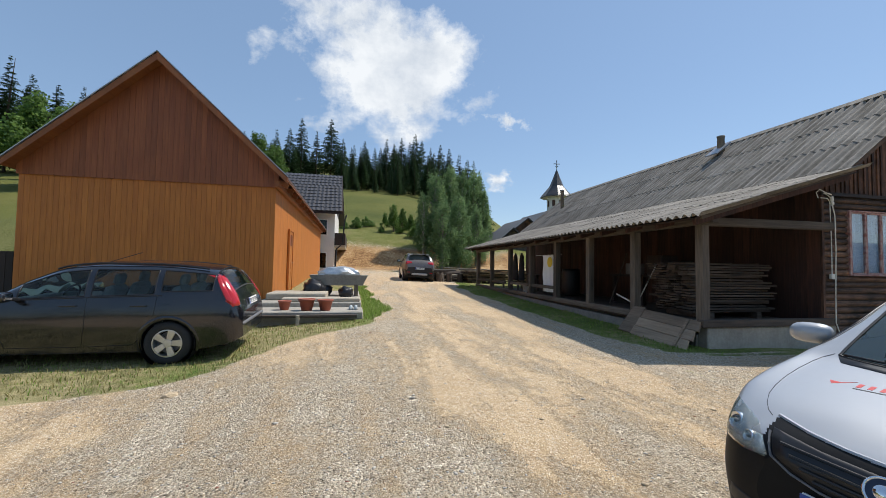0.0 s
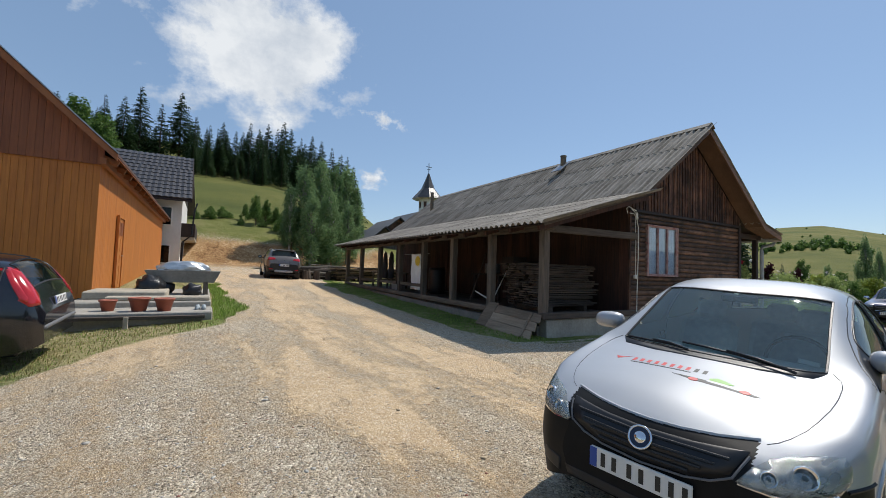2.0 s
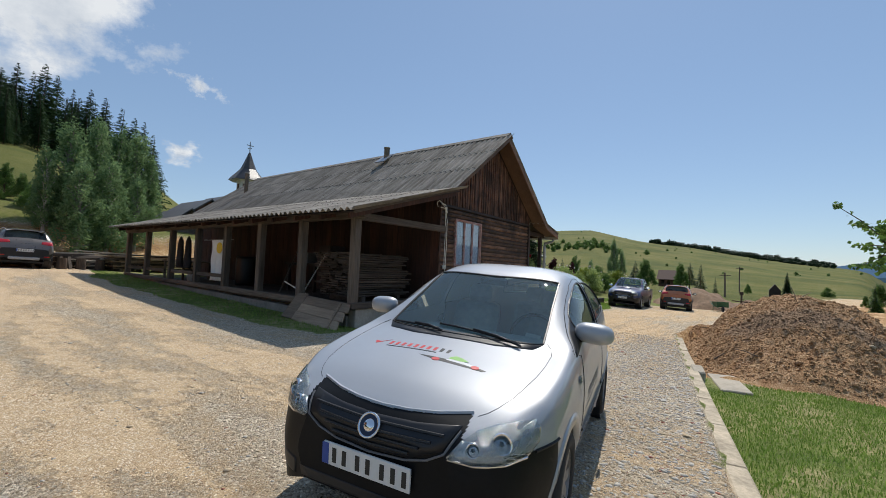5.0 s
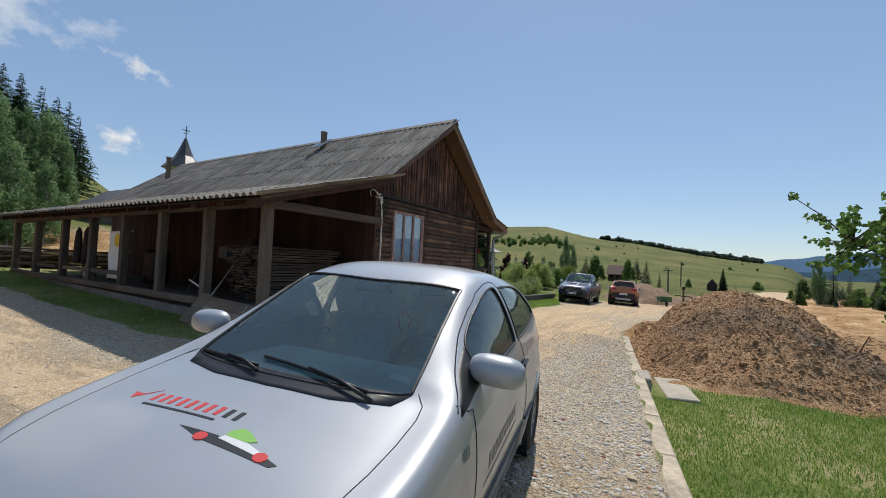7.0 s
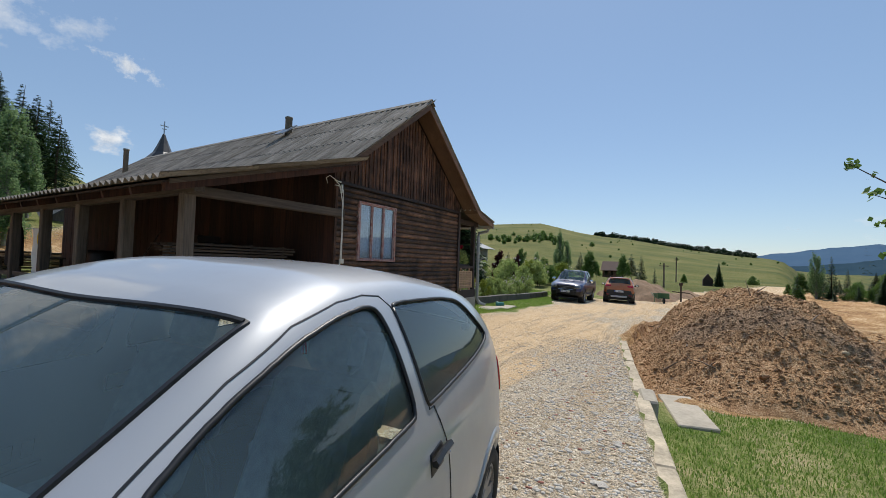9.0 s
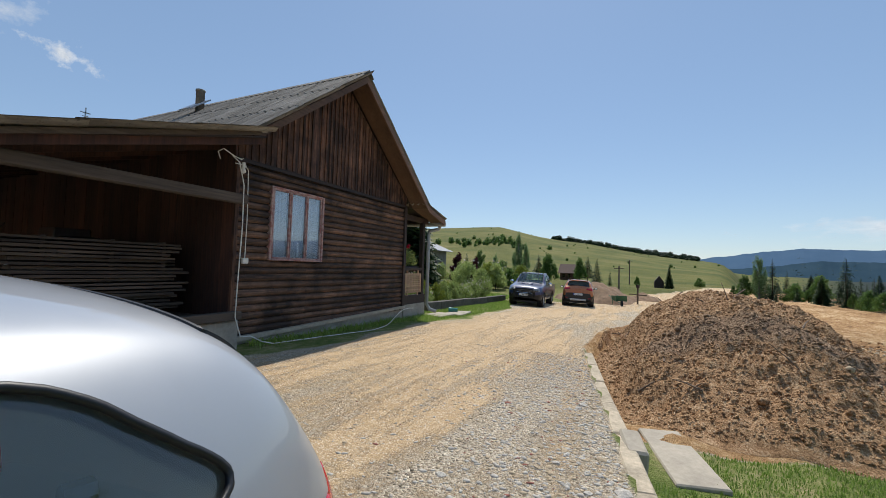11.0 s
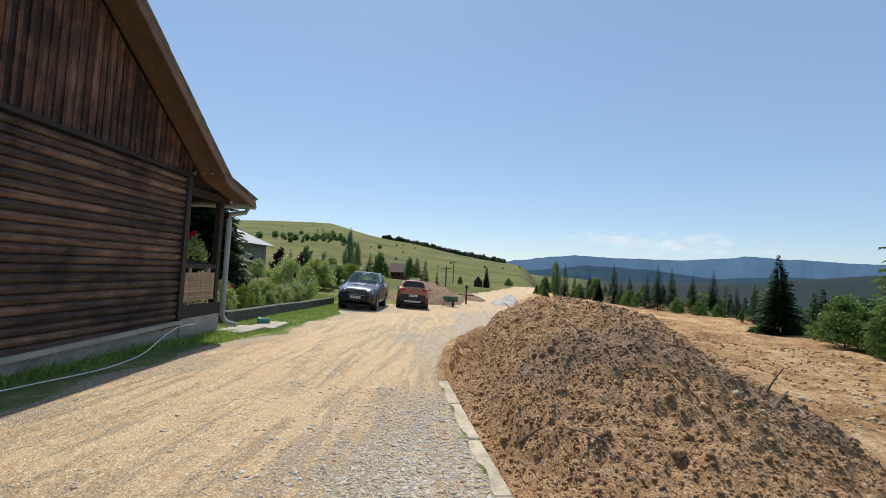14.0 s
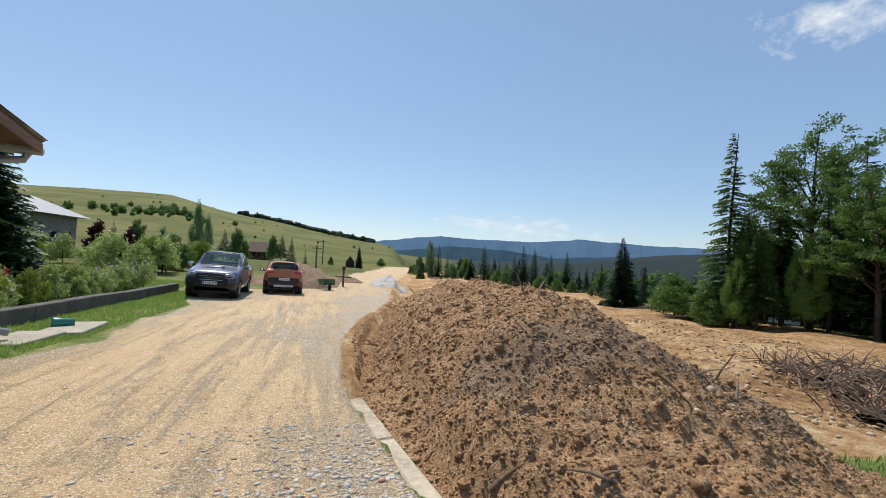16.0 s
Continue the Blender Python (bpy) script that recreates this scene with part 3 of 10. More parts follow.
def ground_material():
    m, nt, b = nodes_of("ground")
    ge = nt.nodes.new("ShaderNodeNewGeometry")
    p = ge.outputs["Position"]
    at = nt.nodes.new("ShaderNodeAttribute")
    at.attribute_name = "zone"
    sp = nt.nodes.new("ShaderNodeSeparateColor")
    nt.links.new(at.outputs["Color"], sp.inputs[0])
    gr, sa, ea = sp.outputs[0], sp.outputs[1], sp.outputs[2]
    fine, mid, big = noise_tex(nt, p, 46, 6, 0.72), noise_tex(nt, p, 5.5, 6, 0.68), noise_tex(nt, p, 0.7, 4, 0.6)

    def stretched(scale, turn):
        mp = nt.nodes.new("ShaderNodeMapping")
        mp.inputs["Scale"].default_value, mp.inputs["Rotation"].default_value = scale, (0, 0, radians(turn))
        nt.links.new(p, mp.inputs["Vector"])
        return mp.outputs[0]

    def stones(scale, stops):
        vo = add(nt, "TexVoronoi", Scale=scale)
        nt.links.new(p, vo.inputs["Vector"])
        return vo, ramp(nt, vo.outputs["Color"], stops)

    vo, pebble = stones(42.0, [(0.14, (0.11, 0.088, 0.062)), (0.26, (0.40, 0.32, 0.23)), (0.6, (0.62, 0.515, 0.38)), (0.86, (0.88, 0.785, 0.62))])
    vo2, pebble2 = stones(95.0, [(0.14, (0.14, 0.106, 0.07)), (0.30, (0.45, 0.345, 0.235)), (0.62, (0.65, 0.53, 0.37)), (0.88, (0.86, 0.75, 0.57))])
    vo3, pebble3 = stones(20.0, [(0.15, (0.15, 0.122, 0.09)), (0.5, (0.43, 0.36, 0.27)), (0.9, (0.70, 0.62, 0.49))])
    gravel = mix(nt, ramp(nt, mid, [(0.38, (0, 0, 0)), (0.62, (1, 1, 1))]), pebble, pebble2)
    large = ramp(nt, calc(nt, "SUBTRACT", fine, vo3.outputs["Distance"]), [(0.25, (0, 0, 0)), (0.33, (0.75, 0.75, 0.75))])
    gravel = mix(nt, large, gravel, pebble3)
    sx = nt.nodes.new("ShaderNodeSeparateXYZ")
    nt.links.new(p, sx.inputs[0])
    in_lane = ramp(nt, calc(nt, "MULTIPLY", calc(nt, "SUBTRACT", sx.outputs[0], 4.5), 0.22), [(0.0, (0, 0, 0)), (1.0, (1, 1, 1))])
    rut = mix(nt, in_lane, noise_tex(nt, stretched((1.1, 0.22, 1), 28), 2.2, 4, 0.6), noise_tex(nt, stretched((0.16, 1.9, 1), -3), 2.4, 4, 0.62))
    rut2 = mix(nt, in_lane, noise_tex(nt, stretched((0.3, 1.4, 1), 40), 2.0, 3, 0.6), noise_tex(nt, stretched((0.22, 3.2, 1), -5), 2.4, 4, 0.62))
    sandf = calc(nt, "ADD", calc(nt, "MULTIPLY", mid, 0.22), calc(nt, "ADD", calc(nt, "MULTIPLY", fine, 0.56), calc(nt, "MULTIPLY", rut2, 0.22)))
    sandc = ramp(nt, sandf, [(0.36, (0.29, 0.175, 0.085)), (0.47, (0.50, 0.33, 0.175)), (0.55, (0.61, 0.425, 0.235)), (0.66, (0.73, 0.565, 0.355))])
    crumbs = ramp(nt, calc(nt, "SUBTRACT", vo2.outputs["Color"], calc(nt, "MULTIPLY", mid, 0.5)), [(0.43, (0, 0, 0)), (0.51, (0.8, 0.8, 0.8))])
    sandc = mix(nt, crumbs, sandc, pebble2)
    sandm = ramp(nt, calc(nt, "ADD", sa, calc(nt, "ADD", calc(nt, "MULTIPLY", calc(nt, "SUBTRACT", rut, 0.5), 2.5), calc(nt, "MULTIPLY", calc(nt, "SUBTRACT", calc(nt, "ADD", mid, fine), 1.0), 1.1))), [(0.22, (0, 0, 0)), (0.85, (1, 1, 1))])
    road = mix(nt, calc(nt, "MULTIPLY", sandm, calc(nt, "ADD", 0.70, calc(nt, "MULTIPLY", in_lane, 0.23))), gravel, sandc)
    dirt = ramp(nt, calc(nt, "ADD", calc(nt, "MULTIPLY", big, 0.35), calc(nt, "ADD", calc(nt, "MULTIPLY", mid, 0.4), calc(nt, "MULTIPLY", fine, 0.25))), [(0.40, (0.15, 0.078, 0.036)), (0.47, (0.37, 0.205, 0.09)), (0.53, (0.50, 0.31, 0.145)), (0.60, (0.67, 0.50, 0.31))])
    pasture = noise_tex(nt, p, 0.035, 5, 0.6)
    near_g = ramp(nt, calc(nt, "ADD", calc(nt, "MULTIPLY", mid, 0.5), calc(nt, "MULTIPLY", big, 0.5)), [(0.36, (0.11, 0.165, 0.035)), (0.5, (0.22, 0.255, 0.072)), (0.64, (0.46, 0.39, 0.20))])
    far_g = ramp(nt, pasture, [(0.3, (0.07, 0.09, 0.02)), (0.5, (0.125, 0.13, 0.03)), (0.7, (0.20, 0.172, 0.055))])
    ln = nt.nodes.new("ShaderNodeVectorMath")
    ln.operation = "LENGTH"
    nt.links.new(p, ln.inputs[0])
    dist = ramp(nt, calc(nt, "DIVIDE", ln.outputs["Value"], 60.0), [(0.3, (0, 0, 0)), (1.0, (1, 1, 1))])
    straw = ramp(nt, calc(nt, "ADD", calc(nt, "MULTIPLY", mid, 0.6), calc(nt, "MULTIPLY", fine, 0.4)), [(0.38, (0.17, 0.15, 0.06)), (0.6, (0.42, 0.35, 0.19))])
    near_g = mix(nt, ramp(nt, calc(nt, "ADD", sa, calc(nt, "SUBTRACT", mid, 0.5)), [(0.3, (0, 0, 0)), (0.75, (0.85, 0.85, 0.85))]), near_g, straw)
    green = mix(nt, dist, near_g, far_g)
    # Dark woodland tone, with the blue haze of distance put into its colour.
    hazy_wild = ramp(nt, noise_tex(nt, p, 0.09, 6, 0.7), [(0.35, (0.009, 0.019, 0.019)), (0.65, (0.018, 0.031, 0.030))])
    green = mix(nt, at.outputs["Alpha"], green, hazy_wild)
    edge = calc(nt, "MULTIPLY", calc(nt, "SUBTRACT", calc(nt, "ADD", mid, fine), 1.0), 0.8)
    c = mix(nt, ramp(nt, calc(nt, "ADD", ea, edge), [(0.4, (0, 0, 0)), (0.6, (1, 1, 1))]), road, dirt)
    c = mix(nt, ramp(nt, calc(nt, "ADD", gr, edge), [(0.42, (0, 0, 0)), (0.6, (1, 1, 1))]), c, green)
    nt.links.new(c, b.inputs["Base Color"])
    b.inputs["Roughness"].default_value = 0.95
    b.inputs["Specular IOR Level"].default_value = 0.2
    rough_h = calc(nt, "ADD", calc(nt, "MULTIPLY", vo.outputs["Distance"], -0.75), calc(nt, "ADD", calc(nt, "MULTIPLY", vo2.outputs["Distance"], -0.3), calc(nt, "MULTIPLY", large, 0.35)))
    h = calc(nt, "ADD", calc(nt, "MULTIPLY", rough_h, calc(nt, "SUBTRACT", 1.15, sandm)), calc(nt, "ADD", calc(nt, "MULTIPLY", calc(nt, "ADD", mid, rut2), 0.7), calc(nt, "MULTIPLY", fine, 0.7)))
    bump(nt, b, h, 0.9, 0.03)
    return m


gm.materials.append(ground_material())
ground = tagged(new("ground", gm), "gravel and sand yard, meadows, dug earth and valley slopes", "ground", "", "structure")

# ---- the old wooden house with its porch ----
HY0, HY1 = 5.84, 19.0          # gable wall and far end
HX0, HX1, HXM = 8.4, 13.42, 10.92
RIDGE_Z, EAVE_Z = 5.36, 3.37
rnd = random.Random(5)
house = thing("wooden_house", pose(0, 0, 0), "old dark timber house with grey corrugated roof and open porch", "house")

# concrete footing and white sill strip
part("footing", box(HX0 - 0.02, HX1 + 0.02, HY0 + 0.02, HY1, -0.4, 0.36), CONCRETE, house, "grey concrete footing")
part("sill_strip", poly([(HX0 - 0.03, HY0 - 0.05, 0.285), (HX1 + 0.05, HY0 - 0.05, 0.40), (HX1 + 0.05, HY0 - 0.05, 0.465), (HX0 - 0.03, HY0 - 0.05, 0.35)], (0, 0.08, 0)), CONCRETE_PALE, house, "pale flashing strip")
# core walls behind the boards, with the window's opening
WX0, WX1, WZ0, WZ1 = 9.07, 10.27, 1.55, 2.72
wall = bmesh.new()
for a in ((HX0, WX0, 0.3, 3.05), (WX1, HX1, 0.3, 3.05), (WX0, WX1, 0.3, WZ0), (WX0, WX1, WZ1, 3.05)):
    box(a[0], a[1], HY0 + 0.045, HY0 + 0.2, a[2], a[3], 0, wall)
part("gable_wall_core", wall, WOOD_DARK, house)
part("west_wall_core", box(HX0, HX0 + 0.15, HY0 + 0.2, HY1, 0.3, 3.3), WOOD_DARK, house)
part("east_wall_core", box(HX1 - 0.15, HX1, HY0 + 0.2, HY1, 0.3, 3.3), WOOD_DARK, house)
part("north_wall_core", poly([(HX0, HY1 - 0.15, 0.3), (HX1, HY1 - 0.15, 0.3), (HX1, HY1 - 0.15, 3.25), (HXM, HY1 - 0.15, RIDGE_Z - 0.13), (HX0, HY1 - 0.15, 3.25)], (0, 0.1, 0)), WOOD_DARK, house)
part("floor", box(HX0 + 0.15, HX1 - 0.15, HY0 + 0.2, HY1 - 0.15, 0.5, 0.6), WOOD_DARK, house)
part("gable_core", poly([(HX0, HY0 + 0.07, 3.05), (HX1, HY0 + 0.07, 3.05), (HX1, HY0 + 0.07, 3.25), (HXM, HY0 + 0.07, RIDGE_Z - 0.13), (HX0, HY0 + 0.07, 3.25)], (0, 0.1, 0)), WOOD_DARK, house)

# horizontal boards, slightly rounded like split logs
def log_board(x0, x1, z, h, lean):
    prof = [(-0.012, 0.004), (0.014, 0.008), (0.034, h * 0.22), (0.044, h * 0.5), (0.036, h * 0.78), (0.016, h - 0.008), (-0.012, h - 0.004)]
    bm = bmesh.new()
    rows = []
    for x in (x0, x0 + (x1 - x0) * 0.33, x0 + (x1 - x0) * 0.66, x1):
        w = rnd.uniform(-0.004, 0.004)
        rows.append([bm.verts.new((x, HY0 + 0.045 - d + lean, z + q + w)) for d, q in prof])
    for a, b in zip(rows, rows[1:]):
        for k in range(len(prof) - 1):
            bm.faces.new((a[k], b[k], b[k + 1], a[k + 1]))
    bm.faces.new(rows[0])
    bm.faces.new(rows[-1][::-1])
    return bm


z = 0.37
SEAM = 9.92
while z < 2.98:
    h = rnd.uniform(0.100, 0.122)
    h = min(h, 3.02 - z)
    spans = [(HX0, SEAM + rnd.choice((0, 0, 0.0))), (SEAM, HX1)] if z < 1.4 else [(HX0, HX1)]
    if z + h > WZ0 and z < WZ1:
        spans = [(HX0, WX0 - 0.03), (WX1 + 0.03, HX1)]
    for a, b in spans:
        part("board", log_board(a, b, z, h, rnd.uniform(-0.004, 0.004)), WOOD_LOG, house)
    z += h
part("belt_board", box(HX0 - 0.02, HX1 + 0.02, HY0 - 0.03, HY0 + 0.05, 3.0, 3.06), WOOD_DARK, house)
part("corner_board", box(HX0 - 0.03, HX0 + 0.03, HY0 - 0.03, HY0 + 0.1, 0.36, 3.0), WOOD_GABLE, house)
part("corner_board", box(HX1 - 0.08, HX1 + 0.03, HY0 - 0.035, HY0 + 0.1, 0.4, 3.0), WOOD_DARK, house)

# upright gable boards with cover strips
SL = (RIDGE_Z - EAVE_Z) / (HXM - 8.28)
x = HX0 + 0.02
while x < HX1 - 0.05:
    w = rnd.uniform(0.095, 0.14)
    x1 = min(x + w, HX1)
    t0, t1 = (RIDGE_Z - 0.16 - SL * abs(q - HXM) for q in (x, x1))
    zb = 3.05 + rnd.uniform(-0.03, 0.02)
    y0 = HY0 + 0.028 + rnd.uniform(-0.006, 0.006)
    if min(t0, t1) > zb + 0.05:
        part("board", poly([(x + 0.003, y0, zb), (x1 - 0.003, y0, zb), (x1 - 0.003, y0, t1), (x + 0.003, y0, t0)], (0, 0.025, 0)), WOOD_GABLE, house)
        if rnd.random() < 0.75:
            t = RIDGE_Z - 0.17 - SL * abs(x1 - HXM) - 0.03
            part("cover_strip", box(x1 - 0.022, x1 + 0.022, y0 - 0.02, y0, zb + rnd.uniform(0, 0.03), max(t, zb + 0.05)), WOOD_GABLE, house)
    x = x1

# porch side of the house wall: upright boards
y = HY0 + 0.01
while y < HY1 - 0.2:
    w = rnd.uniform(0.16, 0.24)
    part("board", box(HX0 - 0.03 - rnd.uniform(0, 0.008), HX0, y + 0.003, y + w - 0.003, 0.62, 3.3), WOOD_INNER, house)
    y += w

# roof deck and corrugated sheets
RY0, RY1 = 5.38, 19.25
LEFT = [(HXM, RIDGE_Z), (8.28, EAVE_Z), (5.12, 2.40)]
RIGHT = [(HXM, RIDGE_Z), (13.85, 3.12), (14.92, 2.86)]


def sheet_mesh(width, length):
    """A corrugated sheet: waves across, y along the slope's eave, x down the slope."""
    n, per = 7, 10
    vs, fs = [], []
    m = n * per + 1
    for side in (0.0, -0.007):
        for sx in (0.0, 0.5, 1.0):
            for k in range(m):
                vs.append((sx * length, k / (m - 1) * width, 0.027 * math.cos(k / per * math.tau) + side))
    for lay in (0, 1):
        o = lay * 3 * m
        for r in (0, 1):
            for k in range(m - 1):
                a = o + r * m + k
                q = (a, a + m, a + m + 1, a + 1)
                fs.append(q if lay == 0 else q[::-1])
    for r in (0, 2):
        rim = len(vs)
        vs += vs[r * m:r * m + m] + vs[3 * m + r * m:3 * m + r * m + m]
        for k in range(m - 1):
            a, b = rim + k, rim + m + k
            q = (a, a + 1, b + 1, b)
            fs.append(q if r == 0 else q[::-1])
    return raw("sheet", vs, fs, True)


def lay_sheets(a, b, rows, name, y0=RY0, y1=RY1, mirror=False):
    (xa, za), (xb, zb) = a, b
    ln = math.hypot(xb - xa, zb - za)
    step = ln / rows
    cols = 13
    w = (y1 - y0) / cols
    me = sheet_mesh(w * 7 / 6, step + 0.11)
    me.materials.append(ASBESTOS)
    d = Vector((xb - xa, 0, zb - za)).normalized()
    up = Vector((-d.z, 0, d.x))
    if up.z < 0:
        up = -up
    side = up.cross(d)
    for i in range(rows):
        for j in range(cols):
            o = Vector((xa, 0, za)) + d * (step * i - 0.0)
            o.y = (y0 + w * j) if side.y > 0 else (y0 + w * (j + 1))
            o += up * (0.030 + 0.003 * (rows - i) + 0.003 * (j % 2))
            m = Matrix((d, side, up)).transposed().to_4x4()
            m.translation = o
            ob = new(name, me)
            ob.parent = house
            ob.matrix_basis = m @ pose(rnd.uniform(-0.03, 0), 0, 0, 0, rnd.uniform(-0.06, 0.06) - 0.35, 0)


lay_sheets(LEFT[0], LEFT[1], 3, "roof_sheet")
lay_sheets((8.42, EAVE_Z - 0.01), LEFT[2], 3, "roof_sheet", 5.22, 18.2)
lay_sheets(RIGHT[0], RIGHT[1], 3, "roof_sheet")
lay_sheets((13.7, 3.13), RIGHT[2], 1, "roof_sheet")
part("ridge_cap", poly([(HXM - 0.16, RY0 - 0.04, RIDGE_Z - 0.03), (HXM, RY0 - 0.04, RIDGE_Z + 0.095), (HXM + 0.16, RY0 - 0.04, RIDGE_Z - 0.03), (HXM + 0.14, RY0 - 0.04, RIDGE_Z - 0.05), (HXM, RY0 - 0.04, RIDGE_Z + 0.06), (HXM - 0.14, RY0 - 0.04, RIDGE_Z - 0.05)], (0, RY1 - RY0 + 0.08, 0)), ASBESTOS, house)
deck = bmesh.new()
for seq in (LEFT[:2], [(8.42, EAVE_Z - 0.03), LEFT[2]], RIGHT[:2], RIGHT[1:]):
    (xa, za), (xb, zb) = seq
    lo = 5.28 if xb < 6 else RY0 + 0.03
    hi = 18.1 if xb < 6 else RY1 - 0.05
    poly([(xa, lo, za - 0.02), (xb, lo, zb - 0.02), (xb, lo, zb - 0.045), (xa, lo, za - 0.045)], (0, hi - lo, 0), deck)
part("roof_deck", deck, WOOD_DARK, house)
# bargeboards under the gable edge
for seq in (LEFT[:2], RIGHT[:2], RIGHT[1:]):
    (xa, za), (xb, zb) = seq
    part("bargeboard", poly([(xa, RY0 + 0.0, za - 0.03), (xb, RY0 + 0.0, zb - 0.03), (xb, RY0 + 0.0, zb - 0.16), (xa, RY0 + 0.0, za - 0.17)], (0, 0.03, 0)), WOOD_BARGE, house, "brown bargeboard")
    part("soffit", poly([(xa, RY0 + 0.03, za - 0.05), (xb, RY0 + 0.03, zb - 0.05), (xb, RY0 + 0.03, zb - 0.075), (xa, RY0 + 0.03, za - 0.075)], (0, HY0 - RY0, 0)), WOOD_BARGE, house)
part("edge_board", beam((8.3, 5.27, EAVE_Z - 0.045), (5.2, 5.27, 2.385), 0.03, 0.055), WOOD_GREY_X, house)
# Rafters, like the deck, are coloured dark as the roof's shaded underside.
for y in np.arange(5.4, 18.0, 0.82):
    part("rafter", beam((8.4, y, EAVE_Z - 0.115), (5.2, y, 2.335), 0.06, 0.11), WOOD_INNER, house)
# chimney pipe and its patch
CX, CY = 10.35, 9.75
part("chimney", lathe([(0.0, 4.6), (0.095, 4.6), (0.095, 5.45), (0.105, 5.45), (0.105, 5.49), (0.08, 5.49), (0.08, 5.42), (0.0, 5.42)], 16, None, Matrix.Translation((CX, CY, 0))), CONCRETE_DARK, house, "round grey chimney pipe", True)
part("chimney_flashing", beam((CX - 0.35, CY, 4.97 - 0.06), (CX + 0.12, CY, 5.33 - 0.06), 0.42, 0.03), TIN, house)
part("chimney", lathe([(0.0, 4.2), (0.08, 4.2), (0.08, 5.22), (0.095, 5.22), (0.095, 5.28), (0.0, 5.28)], 16, None, Matrix.Translation((9.6, 17.6, 0))), CONCRETE_DARK, house, "round grey chimney pipe", True)

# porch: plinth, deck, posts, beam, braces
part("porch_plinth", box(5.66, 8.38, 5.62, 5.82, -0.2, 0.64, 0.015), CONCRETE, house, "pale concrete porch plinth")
# The long side takes a darker concrete than the front.
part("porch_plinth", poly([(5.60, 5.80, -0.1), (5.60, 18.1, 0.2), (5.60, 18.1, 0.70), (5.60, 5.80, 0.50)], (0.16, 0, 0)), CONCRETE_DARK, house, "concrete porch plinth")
part("porch_deck", box(5.76, 8.38, 5.82, 18.1, 0.55, 0.655), WOOD_GREY_Y, house)
part("sill_beam", box(5.52, 8.38, 5.56, 5.70, 0.65, 0.77, 0.012), WOOD_GREY_X, house)
part("sill_beam", beam((5.62, 5.75, 0.68), (5.62, 18.1, 0.74), 0.16, 0.12, 0.012), WOOD_GREY_Y, house)
POST_Y = (5.68, 7.32, 8.95, 10.6, 12.28, 14.07, 16.1, 17.98)
for i, y in enumerate(POST_Y):
    part("post", box(5.55, 5.70, y - 0.075, y + 0.075, 0.74, 2.34, 0.012), WOOD_GREY, house)
part("eave_beam", beam((5.62, 5.4, 2.40), (5.62, 18.2, 2.30), 0.14, 0.13, 0.012), WOOD_GREY_Y, house)
part("tie_beam", beam((5.55, 5.66, 2.38), (8.42, 5.66, 2.40), 0.13, 0.14, 0.012), WOOD_GREY_X, house)
for y in POST_Y[4:]:
    part("rail", beam((5.62, y - 1.55 if y > 13 else y - 1.6, 1.02), (5.62, y, 1.02), 0.05, 0.09), WOOD_GREY_Y, house)

# the tripartite window
win = thing("window_1", pose(0, 0, 0), "three-pane wooden window in worn red frames with net curtain", "window", "", "structure")
win.parent = None
part("window_frame", box(WX0 - 0.03, WX0 + 0.012, HY0 - 0.03, HY0 + 0.1, WZ0 - 0.03, WZ1 + 0.03, 0.006), WINDOW_RED, win)
part("window_frame", box(WX1 - 0.012, WX1 + 0.03, HY0 - 0.03, HY0 + 0.1, WZ0 - 0.03, WZ1 + 0.03, 0.006), WINDOW_RED, win)
part("window_frame", box(WX0 + 0.012, WX1 - 0.012, HY0 - 0.03, HY0 + 0.1, WZ1, WZ1 + 0.03, 0.006), WINDOW_RED, win)
part("window_sill", box(WX0 + 0.012, WX1 - 0.012, HY0 - 0.05, HY0 + 0.1, WZ0 - 0.03, WZ0, 0.006), WINDOW_RED, win)
pw = (WX1 - WX0 - 0.04) / 3
for k in range(3):
    a = WX0 + 0.02 + k * pw
    sash = bmesh.new()
    for q in ((a + 0.005, a + 0.03, WZ0, WZ1), (a + pw - 0.03, a + pw - 0.005, WZ0, WZ1), (a + 0.03, a + pw - 0.03, WZ0, WZ0 + 0.03), (a + 0.03, a + pw - 0.03, WZ1 - 0.03, WZ1)):
        box(q[0], q[1], HY0 - 0.015, HY0 + 0.03, q[2], q[3], 0.004, sash)
    s = part("sash", sash, WINDOW_RED, win)
    part("pane", box(a + 0.03, a + pw - 0.03, HY0 + 0.004, HY0 + 0.008, WZ0 + 0.03, WZ1 - 0.03), GLASS_PANE, s).visible_shadow = False
    cur = bmesh.new()
    n = 26
    vs = [[cur.verts.new((a + 0.01 + (pw - 0.02) * i / n, HY0 + 0.07 + 0.018 * math.sin(i * 1.3 + k) + 0.01 * math.sin(i * 3.1), zz)) for i in range(n + 1)] for zz in (WZ0, WZ1)]
    for i in range(n):
        cur.faces.new((vs[0][i], vs[0][i + 1], vs[1][i + 1], vs[1][i]))
    part("curtain", cur, CURTAIN, win, "white net curtain", True)

